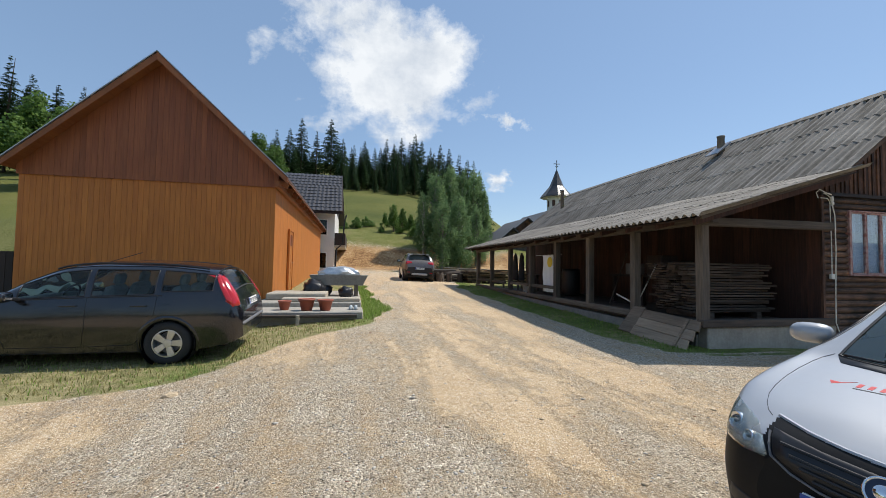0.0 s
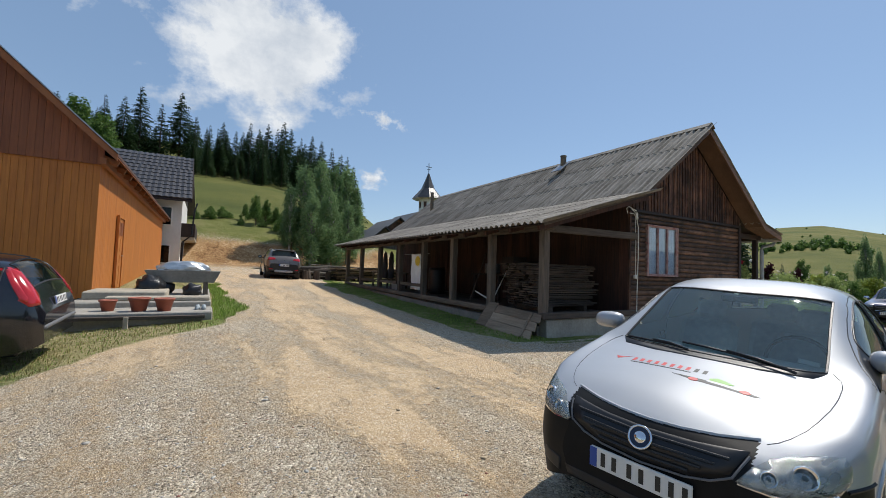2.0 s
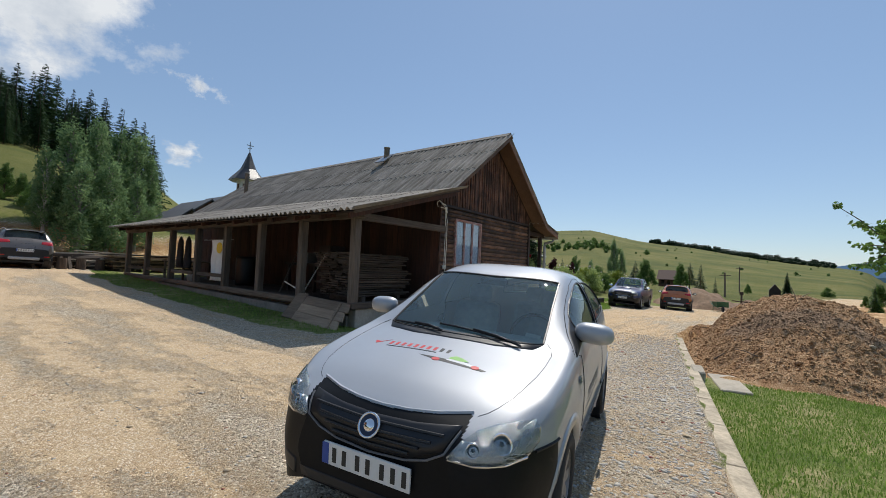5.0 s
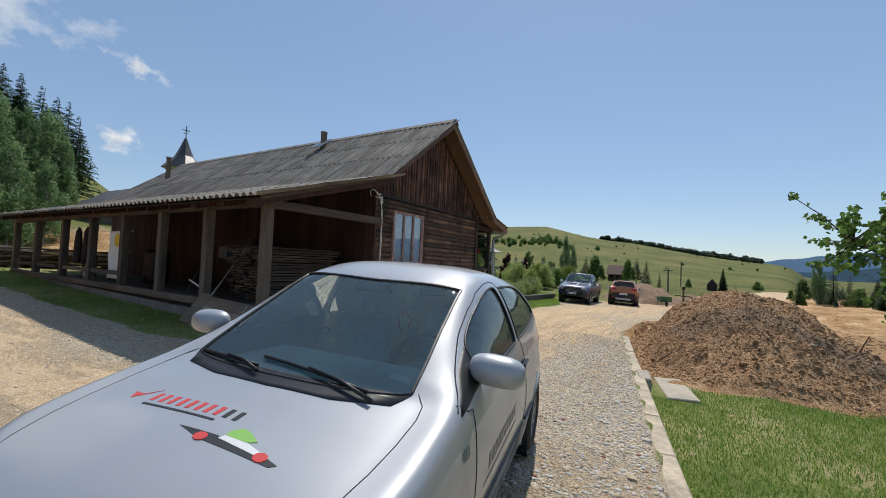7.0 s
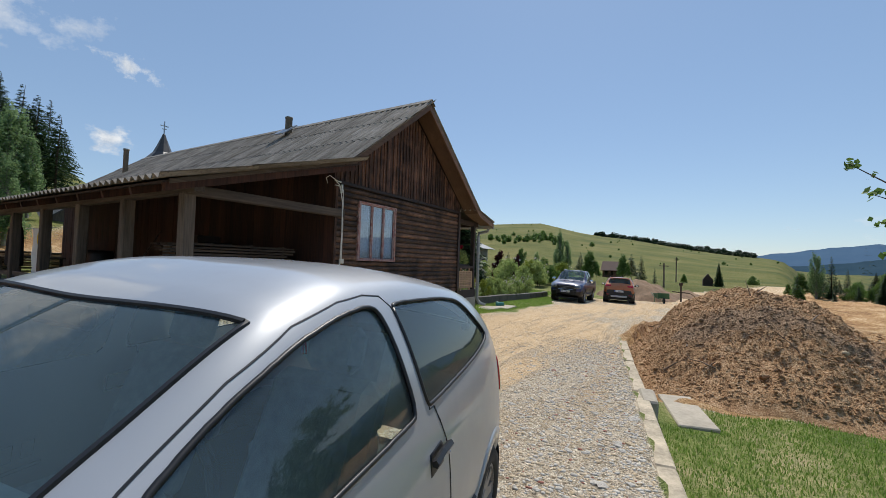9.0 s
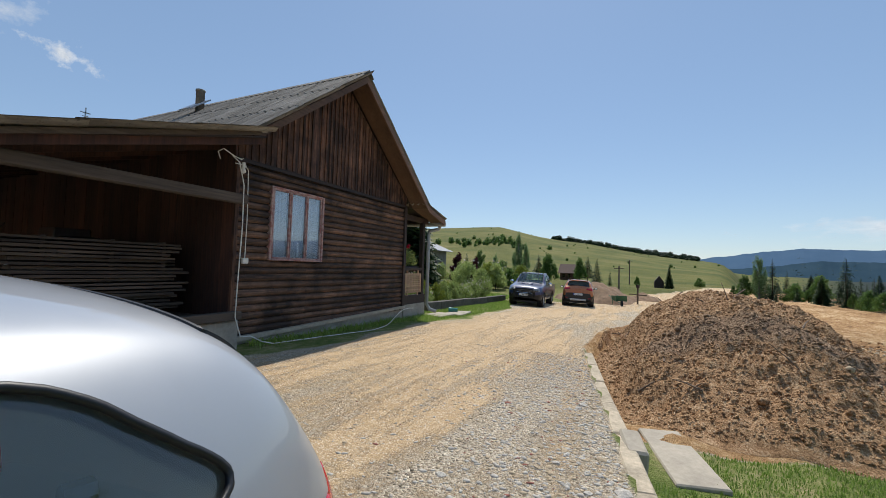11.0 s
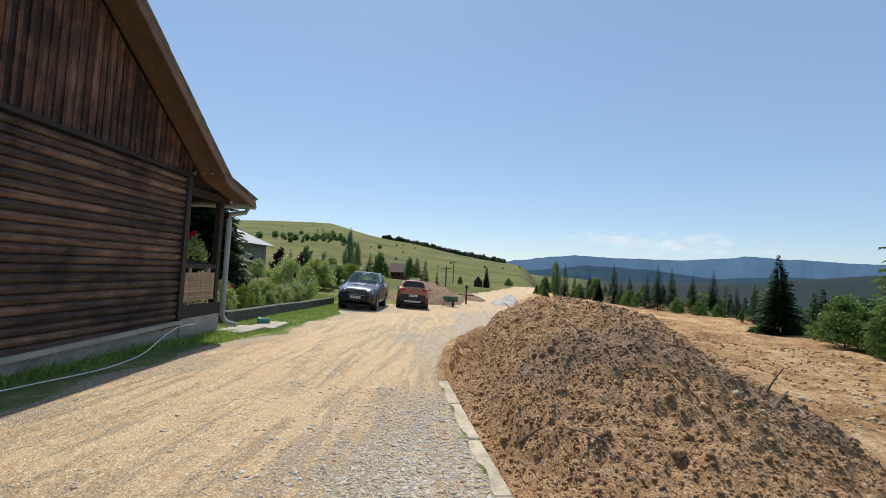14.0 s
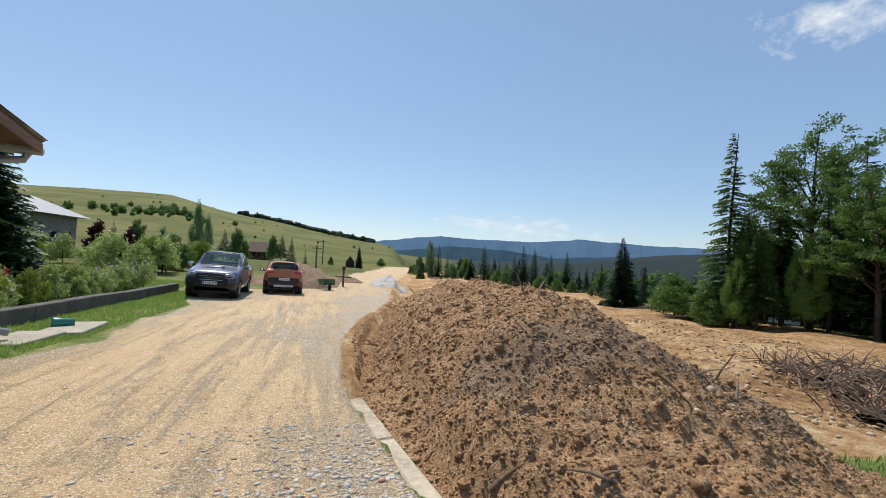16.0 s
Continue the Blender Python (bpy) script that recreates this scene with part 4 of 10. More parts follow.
# cable, lamp and socket on the corner
lamp = thing("outdoor_lamp", pose(8.34, 5.72, 2.9), "white bulb on a bent cable arm at the house corner", "lamp")
part("arm", tube([(0.05, 0.06, 0.12), (0.0, -0.06, 0.1), (-0.1, -0.16, 0.05), (-0.25, -0.2, 0.06), (-0.42, -0.2, 0.12), (-0.5, -0.2, 0.06), (-0.46, -0.2, -0.03)], 0.008, 6), CABLE_WHITE, lamp)
part("bulb_holder", lathe([(0.0, 0.0), (0.022, 0.0), (0.026, -0.08), (0.0, -0.08)], 10, None, pose(-0.03, -0.12, 0.03)), CABLE_WHITE, lamp)
part("bulb", lathe([(0.015, -0.08), (0.036, -0.12), (0.03, -0.15), (0.0, -0.165)], 10, None, pose(-0.03, -0.12, 0.03)), CABLE_WHITE, lamp, "", True)
sock = thing("power_socket", pose(8.57, HY0 - 0.02, 1.5), "white outdoor socket with its cable on the board wall", "socket")
part("plate", box(-0.05, 0.05, -0.05, 0, -0.045, 0.045, 0.008), CABLE_WHITE, sock)
part("cable", tube([(0, -0.02, 0.04), (0.01, -0.015, 0.7), (-0.01, -0.015, 1.38), (-0.06, -0.015, 1.44), (-0.25, -0.03, 1.44)], 0.008, 6), CABLE_WHITE, sock)
hose = thing("white_cable", pose(0, 0, 0), "loose white cable hanging down the corner and along the ground", "cable")
pts = [(8.1, 5.58, 2.98), (8.2, 5.55, 2.9), (8.29, 5.55, 2.6), (8.3, 5.55, 2.0), (8.27, 5.55, 1.2), (8.25, 5.54, 0.7), (8.32, 5.5, 0.42)]
for i in range(22):
    q = i / 21
    xx = 8.45 + 4.9 * q
    yy = 5.45 + 0.1 * math.sin(q * 9) - 0.12 * math.sin(q * 3.1)
    pts.append((xx, yy, gz(xx, yy) + 0.02 + (0.3 * smooth01(0.72, 0.95, q) if q > 0.72 else 0) + 0.18 * (1 - smooth01(0, 0.08, q))))
part("strand", tube(pts, 0.009, 6), CABLE_WHITE, hose, "", True)

# east porch: base, post, railing, roof support
part("porch_base", box(HX1 + 0.02, 14.62, HY0 - 0.02, HY0 + 2.5, -0.2, 0.48, 0.01), CONCRETE, house, "grey concrete porch base")
part("porch_beam", box(HX1 + 0.03, 14.66, HY0, HY0 + 0.1, 0.48, 0.72, 0.01), WOOD_DARK, house)
part("porch_rail", box(HX1 + 0.03, 14.5, HY0 + 0.0, HY0 + 0.08, 1.38, 1.46, 0.008), WOOD_DARK, house)
part("porch_post", box(14.42, 14.54, HY0 - 0.01, HY0 + 0.11, 0.72, 2.8, 0.01), WOOD_DARK, house)
part("porch_plate", box(HX1, 14.75, HY0, HY0 + 0.12, 2.72, 2.86, 0.01), WOOD_DARK, house)
for yy in (HY0 + 2.4, HY0 + 5.0, HY0 + 8.0):
    part("porch_post", box(14.42, 14.54, yy, yy + 0.12, -0.1, 2.8, 0.01), WOOD_DARK, house)
part("porch_plate", box(14.4, 14.56, HY0 + 0.12, 18.5, 2.70, 2.84, 0.01), WOOD_DARK, house)
lat = thing("lattice_panel", pose(0, 0, 0), "pale wooden lattice panel set into the porch railing", "lattice")
for q in ((HX1 + 0.06, HX1 + 0.11, 0.78, 1.30), (14.34, 14.39, 0.78, 1.30), (HX1 + 0.11, 14.34, 0.78, 0.82), (HX1 + 0.11, 14.34, 1.26, 1.30), (HX1 + 0.2, HX1 + 0.24, 1.30, 1.39), (14.2, 14.24, 1.30, 1.39), (HX1 + 0.2, HX1 + 0.24, 0.70, 0.78), (14.2, 14.24, 0.70, 0.78)):
    part("frame", box(q[0], q[1], HY0 + 0.0, HY0 + 0.035, q[2], q[3]), WOOD_LATTICE, lat)
for i in range(13):
    xx = HX1 + 0.15 + i * (14.34 - HX1 - 0.2) / 12.3
    part("slat", box(xx, xx + 0.03, HY0 + 0.008, HY0 + 0.017, 0.82, 1.26), WOOD_LATTICE, lat)
for i in range(8):
    zz = 0.845 + i * 0.053
    part("slat", box(HX1 + 0.11, 14.34, HY0 - 0.002, HY0 + 0.007, zz, zz + 0.026), WOOD_LATTICE, lat)
pipe = thing("downpipe", pose(0, 0, 0), "grey plastic gutter and downpipe at the porch corner", "downpipe")
part("pipe", tube([(14.98, HY0 - 0.28, 2.72), (14.98, HY0 - 0.22, 2.6), (14.76, HY0 - 0.02, 2.52), (14.74, HY0 - 0.02, 2.4), (14.74, HY0 - 0.02, 0.42), (14.78, HY0 - 0.1, 0.28), (14.85, HY0 - 0.28, 0.22)], 0.05, 12), PIPE_GREY, pipe, "", True)
part("gutter", tube([(14.98, HY0 - 0.42, 2.74), (14.98, 19.0, 2.80)], 0.065, 12), PIPE_GREY, pipe, "", True)
fb = thing("flower_box", pose(0, 0, 0), "dark flower box with red and pale blooms on the porch rail", "flower box")
part("trough", box(HX1 + 0.1, 14.36, HY0 + 0.1, HY0 + 0.3, 1.36, 1.5, 0.01), WOOD_DARK, fb)
# stone slabs by the porch
for a in ((14.55, 15.5, 5.25, 5.85), (15.45, 16.5, 5.05, 5.7)):
    s = thing("stone_slab", pose((a[0] + a[1]) / 2, (a[2] + a[3]) / 2, gz((a[0] + a[1]) / 2, (a[2] + a[3]) / 2) - 0.02, 0, 0, rnd.uniform(-6, 6)), "flat pale stone slab lying by the porch", "slab", "slabs by the porch")
    part("slab", box(-(a[1] - a[0]) / 2, (a[1] - a[0]) / 2, -0.3, 0.3, -0.03, 0.07, 0.012), CONCRETE_PALE, s)
can = thing("watering_can", pose(16.1, 5.55, gz(16.1, 5.55) + 0.1), "teal plastic can lying on the slab", "can")
part("body", lathe([(0, -0.13), (0.055, -0.13), (0.085, 0.12), (0.09, 0.16), (0.0, 0.13)], 14, None, pose(0, 0, 0, 0, 90, 115)), TEAL, can, "", True)

# ---- the orange barn ----
BX0, BX1, BY0, BY1 = -7.76, -2.05, 11.52, 27.0
BXM, BTOP, BEAVE = -4.8, 6.70, 3.80
barn = thing("wooden_barn", pose(0, 0, 0), "orange board-clad barn with red-brown gable and steep roof", "barn")
part("footing", box(BX0 + 0.05, BX1 - 0.05, BY0 + 0.05, BY1, 0.0, 0.68), CONCRETE_DARK, barn)
core = poly([(BX0 + 0.03, BY0 + 0.03, 0.66), (BX1 - 0.03, BY0 + 0.03, 0.66), (BX1 - 0.03, BY0 + 0.03, 3.75), (BXM, BY0 + 0.03, BTOP - 0.15), (BX0 + 0.03, BY0 + 0.03, 3.75)], (0, BY1 - BY0 - 0.1, 0))
part("wall_core", core, WOOD_RUST, barn)
n = 48
w = (BX1 - BX0) / n
me = mesh_of(box(0.0015, w - 0.0015, 0, 0.028, 0, 2.97, 0.004), "plank")
me.materials.append(WOOD_ORANGE)
for i in range(n):
    o = part("plank", me, WOOD_ORANGE, barn, "", False, pose(BX0 + i * w, BY0, 0.64 + rnd.uniform(-0.01, 0.01)))
BSL = (BTOP - BEAVE) / (-1.70 - BXM)
n2 = 46
w2 = (BX1 + 0.03 - BX0 + 0.06) / n2
for i in range(n2):
    a, b = BX0 - 0.03 + i * w2, BX0 - 0.03 + (i + 1) * w2
    t0, t1 = (BTOP - 0.1 - BSL * abs(q - BXM) for q in (a, b))
    y0 = BY0 - 0.05 + rnd.uniform(-0.003, 0.003)
    part("plank", poly([(a + 0.002, y0, 3.58), (b - 0.002, y0, 3.58), (b - 0.002, y0, max(t1, 3.6)), (a + 0.002, y0, max(t0, 3.6))], (0, 0.03, 0)), WOOD_RUST, barn)
n3 = 108
w3 = (BY1 - BY0) / n3
me3 = mesh_of(box(0, 0.028, 0.0015, w3 - 0.0015, 0, 3.0, 0.004), "plank")
me3.materials.append(WOOD_ORANGE)
for i in range(n3):
    part("plank", me3, WOOD_ORANGE, barn, "", False, pose(BX1 - 0.028, BY0 + i * w3, 0.66))
# roof slabs with a thin metal edge
for sgn, xe in ((1, -1.70), (-1, -7.9)):
    nrm = 0.06
    part("roof", poly([(BXM, BY0 - 0.42, BTOP), (xe, BY0 - 0.42, BEAVE), (xe, BY0 - 0.42, BEAVE - nrm), (BXM, BY0 - 0.42, BTOP - nrm)], (0, BY1 - BY0 + 0.8, 0)), TILE_BROWN, barn, "dark brown sheet roof")
    part("bargeboard", poly([(BXM, BY0 - 0.44, BTOP - 0.02), (xe, BY0 - 0.44, BEAVE - 0.02), (xe, BY0 - 0.44, BEAVE - 0.17), (BXM, BY0 - 0.44, BTOP - 0.2)], (0, 0.03, 0)), WOOD_RUST_Y, barn)
    part("soffit", poly([(BXM, BY0 - 0.41, BTOP - 0.08), (xe, BY0 - 0.41, BEAVE - 0.08), (xe, BY0 - 0.41, BEAVE - 0.1), (BXM, BY0 - 0.41, BTOP - 0.1)], (0, BY1 - BY0 + 0.7, 0)), WOOD_RUST_Y, barn)
    part("edge_trim", beam((BXM, BY0 - 0.44, BTOP + 0.012), (xe, BY0 - 0.44, BEAVE + 0.012), 0.06, 0.02), TIN, barn, "zinc edge trim")
for y in np.arange(BY0 + 0.1, BY1, 0.95):
    part("rafter_tail", beam((BX1 - 0.5, y, 3.97), (-1.76, y, BEAVE - 0.15), 0.09, 0.13), WOOD_RUST_Y, barn)
part("eave_purlin", box(BX1 + 0.03, BX1 + 0.13, BY0 - 0.3, BY1, 3.56, 3.70), WOOD_RUST_Y, barn)
# door on the sunny side
door = part("door", box(BX1 + 0.005, BX1 + 0.05, 13.75, 14.55, 0.72, 2.62, 0.006), WOOD_ORANGE, barn, "orange panelled door")
for q in ((13.73, 13.78, 0.7, 2.68), (14.52, 14.57, 0.7, 2.68), (13.78, 14.52, 2.62, 2.68)):
    part("door_frame", box(BX1 + 0.02, BX1 + 0.075, q[0], q[1], q[2], q[3]), WOOD_ORANGE, door)
for yy in (13.84, 14.18):
    for zz, hh in ((0.82, 0.5), (1.4, 0.22), (1.72, 0.35), (2.15, 0.36)):
        part("panel", box(BX1 + 0.05, BX1 + 0.062, yy, yy + 0.27, zz, zz + hh, 0.004), WOOD_RUST if zz > 1.8 else WOOD_ORANGE, door)
part("handle", tube([(BX1 + 0.05, 14.47, 1.6), (BX1 + 0.1, 14.47, 1.6), (BX1 + 0.1, 14.36, 1.6)], 0.01, 6), TIN, door)

# ---- earth mound, kerb, slabs ----
def mound_height(x, y):
    """A ridge of tipped earth beside the kerb, steep towards the lane."""
    ridge = np.interp(x, (9.15, 9.6, 10.3, 11.05, 12.4, 13.4, 15.5, 16.4, 17.7), (0, 0.22, 0.52, 0.93, 1.13, 1.39, 1.36, 1.05, 0))
    half = np.where(y > -1.05, 2.36, 2.5) * np.clip((x - 9.0) / 1.3, 0.05, 1) ** 0.5
    v = np.abs(y + 1.05 - 0.03 * (x - 13)) / half
    side = np.clip(1 - v ** 1.45, 0, 1)
    h = ridge * side * smooth01(0.0, 0.85, np.where(x < 12.5, kerb_y(x), road_south(x)) - 0.16 - y)
    rough = 0.09 * wave_noise(x, y, 1.1, 31) + 0.05 * wave_noise(x, y, 0.5, 32) + 0.032 * (0.4 - np.abs(wave_noise(x, y, 0.3, 35))) + 0.03 * (0.4 - np.abs(wave_noise(x, y, 0.17, 33))) + 0.026 * wave_noise(x, y, 0.08, 34)
    return h + rough * smooth01(0, 0.2, h) - 0.06 * (h <= 0)


def mound_material():
    m, nt, b = nodes_of("dug_earth")
    ge = nt.nodes.new("ShaderNodeNewGeometry")
    p = ge.outputs["Position"]
    big, mid, fine = noise_tex(nt, p, 0.9, 4), noise_tex(nt, p, 7, 5, 0.7), noise_tex(nt, p, 40, 4, 0.7)
    f = calc(nt, "ADD", calc(nt, "MULTIPLY", mid, 0.4), calc(nt, "MULTIPLY", fine, 0.6))
    warm = ramp(nt, f, [(0.36, (0.20, 0.11, 0.055)), (0.50, (0.40, 0.235, 0.12)), (0.64, (0.63, 0.45, 0.275))])
    dark = ramp(nt, f, [(0.36, (0.13, 0.082, 0.053)), (0.51, (0.265, 0.178, 0.115)), (0.65, (0.47, 0.345, 0.23))])
    # a band of darker topsoil tipped over the crest and down the southern face
    sx = nt.nodes.new("ShaderNodeSeparateXYZ")
    nt.links.new(p, sx.inputs[0])
    off = calc(nt, "ABSOLUTE", calc(nt, "SUBTRACT", calc(nt, "SUBTRACT", sx.outputs[0], 13.6), calc(nt, "MULTIPLY", sx.outputs[1], 0.2)))
    off = calc(nt, "ADD", off, calc(nt, "MAXIMUM", 0.0, sx.outputs[1]))
    band = calc(nt, "ADD", calc(nt, "SUBTRACT", 1.0, calc(nt, "MULTIPLY", off, 1.3)), calc(nt, "MULTIPLY", calc(nt, "SUBTRACT", calc(nt, "ADD", big, mid), 1.0), 1.6))
    nt.links.new(mix(nt, ramp(nt, band, [(0.2, (0, 0, 0)), (0.7, (0.8, 0.8, 0.8))]), warm, dark), b.inputs["Base Color"])
    b.inputs["Roughness"].default_value = 0.95
    b.inputs["Specular IOR Level"].default_value = 0.15
    bump(nt, b, calc(nt, "ADD", mid, calc(nt, "MULTIPLY", fine, 0.7)), 0.9, 0.05)
    return m


EARTH = mound_material()
mx, my = np.meshgrid(np.arange(8.9, 18.2, 0.033), np.arange(-3.9, 1.5, 0.033))
mz = terrain(mx, my) + mound_height(mx, my)
mi = np.arange(mx.size).reshape(mx.shape)
mq = np.stack([mi[:-1, :-1], mi[:-1, 1:], mi[1:, 1:], mi[1:, :-1]], -1).reshape(-1, 4)
keep = (mound_height(mx, my) > -0.04)
mq = mq[keep.ravel()[mq].any(1)]
mound = thing("earth_mound", pose(0, 0, 0), "heap of loose brown earth with clods and stones", "earth mound")
mm = raw("mass", np.stack([mx, my, mz], -1).reshape(-1, 3), mq, True)
part("soil", mm, EARTH, mound)


def rock_mesh(seed, flat=0.7, name="stone", rough=0.25, sub=1):
    r = random.Random(seed)
    bm = bmesh.new()
    bmesh.ops.create_icosphere(bm, subdivisions=sub, radius=0.5)
    a, b, c = r.uniform(0.75, 1.15), r.uniform(0.65, 1.0), r.uniform(0.75, 1.1) * flat
    for v in bm.verts:
        k = 1 + r.uniform(-rough, rough)
        v.co = Vector((v.co.x * a * k, v.co.y * b * k, v.co.z * c * k))
    return mesh_of(bm, name)


def scatter(name, shapes, spots, mat):
    """Many small lumps joined into one mesh. spots: x, y, z, size, turn."""
    vs, fs, o = [], [], 0
    arr = [(np.array([v.co[:] for v in s.vertices]), np.array([p.vertices[:] for p in s.polygons])) for s in shapes]
    for i, (x, y, z, d, a) in enumerate(spots):
        v, f = arr[i % len(arr)]
        c, s = math.cos(a), math.sin(a)
        w = np.stack([v[:, 0] * c - v[:, 1] * s, v[:, 0] * s + v[:, 1] * c, v[:, 2]], -1) * d + (x, y, z)
        vs.append(w)
        fs.append(f + o)
        o += len(v)
    me = raw(name, np.concatenate(vs), np.concatenate(fs))
    me.materials.append(mat)
    return me


ROCKS = [rock_mesh(40 + k) for k in range(6)]
CHUNKS = [rock_mesh(60 + k, 0.8, "clod", 0.38) for k in range(8)]
FLAT_ROCKS = [rock_mesh(50 + k, 0.34) for k in range(6)]
rs = np.random.RandomState(3)
qx, qy = rs.uniform(9.3, 18, 80000), rs.uniform(-3.9, 1.3, 80000)
qh = mound_height(qx, qy)
qk = (qh > 0) & (rs.rand(80000) < np.where(qx < 14.5, 1.0, 0.5))
qx, qy, qh = qx[qk][:27000], qy[qk][:27000], qh[qk][:27000]
qd = 0.014 + 0.042 * rs.rand(len(qx)) ** 2.5 + 0.09 * rs.rand(len(qx)) * (rs.rand(len(qx)) < 0.03)
spots = list(zip(qx, qy, terrain(qx, qy) + qh, qd, rs.uniform(0, 6.28, len(qx))))
tagged(part("clods", scatter("clods", CHUNKS, spots, EARTH), EARTH, mound, "loose clods of earth"), "", "", "", "stuff")
pale = [s for s in spots if rs.rand() < 0.05]
tagged(part("pebbles", scatter("pebbles", CHUNKS, [(x + 0.02, y, z + 0.008, d * 0.7, a) for x, y, z, d, a in pale], STONE_WARM), STONE_WARM, mound, "pale stones in the earth"), "", "", "", "stuff")
for k in range(30):
    x, y = rs.uniform(9.9, 13.5), rs.uniform(-3.0, 0.5)
    h = float(mound_height(x, y))
    if h < 0.03:
        continue
    d = rs.uniform(0.06, 0.15) * (1.15 - 0.4 * h)
    me = ROCKS[k % 6].copy()
    me.materials.append(EARTH)
    part("clod", me, EARTH, mound, "", False, pose(x, y, gz(x, y) + h, rs.uniform(-30, 30), rs.uniform(-30, 30), rs.uniform(0, 360)) @ Matrix.Scale(d, 4))

# kerb in cast lengths
KERB = plain("dusty_kerb_concrete", (0.48, 0.40, 0.29), 0.95, 0, 0.5, 3.5, 0.7)
kerb = thing("kerb", pose(0, 0, 0), "worn low concrete kerb along the gravel road", "kerb", "", "structure")
x = 1.2
while x < 11.6:
    x2 = x + 1.0
    a = Vector((x + 0.006, kerb_y(x) - 0.06, gz(x, kerb_y(x) + 0.2) - 0.108 + rnd.uniform(-0.014, 0.010)))
    b = Vector((x2 - 0.006, kerb_y(x2) - 0.06, gz(x2, kerb_y(x2) + 0.2) - 0.108 + rnd.uniform(-0.014, 0.010)))
    part("kerb_stone", beam(a, b, 0.15, 0.18, 0.014), KERB, kerb)
    x = x2
sl = thing("concrete_slab", pose(8.62, 0.06, gz(8.62, -0.05) - 0.02, -1, 1, 12), "pale concrete slab lying beside the kerb", "slab")
part("slab", box(-0.62, 0.62, -0.2, 0.2, -0.05, 0.05, 0.012), CONCRETE_PALE, sl)
bl = thing("concrete_block", pose(8.08, 0.44, gz(8.08, 0.30) + 0.12, 2, -4, 10), "broken pale concrete block against the kerb", "block")
part("block", box(-0.21, 0.21, -0.085, 0.085, -0.14, 0.14, 0.02), CONCRETE_PALE, bl)

# ---- vehicles ----
from mathutils.bvhtree import BVHTree


def slopes(xs, ys):
    """Slopes of a monotone cubic curve through points."""
    h, d = np.diff(xs), np.diff(ys) / np.diff(xs)
    m = np.zeros(len(xs))
    for k in range(1, len(xs) - 1):
        if d[k - 1] * d[k] > 0:
            a, b = 2 * h[k] + h[k - 1], h[k] + 2 * h[k - 1]
            m[k] = (a + b) / (a / d[k - 1] + b / d[k])
    m[0], m[-1] = d[0], d[-1]
    return m


class Shell:
    """A car body: sections along its length, each through sill, flank, belt, roof edge and crown."""

    def __init__(self, table):
        self.t = np.array(table, float)
        self.m = np.stack([slopes(self.t[:, 0], self.t[:, k]) for k in range(1, 10)], 1)
        self.length = self.t[-1, 0]
        self.known = {}

    def section(self, s):
        s = round(float(s), 5)
        if s not in self.known:
            xs = self.t[:, 0]
            k = int(min(max(np.searchsorted(xs, s) - 1, 0), len(xs) - 2))
            h = xs[k + 1] - xs[k]
            t = min(max((s - xs[k]) / h, 0.0), 1.0)
            a, b = self.t[k, 1:], self.t[k + 1, 1:]
            p = (2 * t ** 3 - 3 * t ** 2 + 1) * a + (t ** 3 - 2 * t ** 2 + t) * h * self.m[k] + (3 * t ** 2 - 2 * t ** 3) * b + (t ** 3 - t ** 2) * h * self.m[k + 1]
            q = np.array([(p[1], p[0]), (p[3], p[2]), (p[5], p[4]), (p[7], p[6]), (0.0, p[8])])
            self.known[s] = (q, np.vstack([2 * q[0] - q[1], q, (-q[3][0], q[3][1])]))
        return self.known[s][0]

    def at(self, s, v):
        """Place on the right half at length s and girth v (0 sill to 4 crown)."""
        self.section(s)
        ext = self.known[round(float(s), 5)][1]
        k = int(min(max(math.floor(v), 0), 3))
        t = v - k
        a, b, c, d = ext[k], ext[k + 1], ext[k + 2], ext[k + 3]
        ten = 0.42
        m0, m1 = ten * (c - a), ten * (d - b)
        y = (2 * t ** 3 - 3 * t * t + 1) * b + (t ** 3 - 2 * t * t + t) * m0 + (3 * t * t - 2 * t ** 3) * c + (t ** 3 - t * t) * m1
        return Vector((s, y[0], y[1]))


def lines(stops, step):
    out = []
    for a, b in zip(stops, stops[1:]):
        n = max(1, int(round((b - a) / step)))
        out += [a + (b - a) * k / n for k in range(n)]
    return out + [stops[-1]]


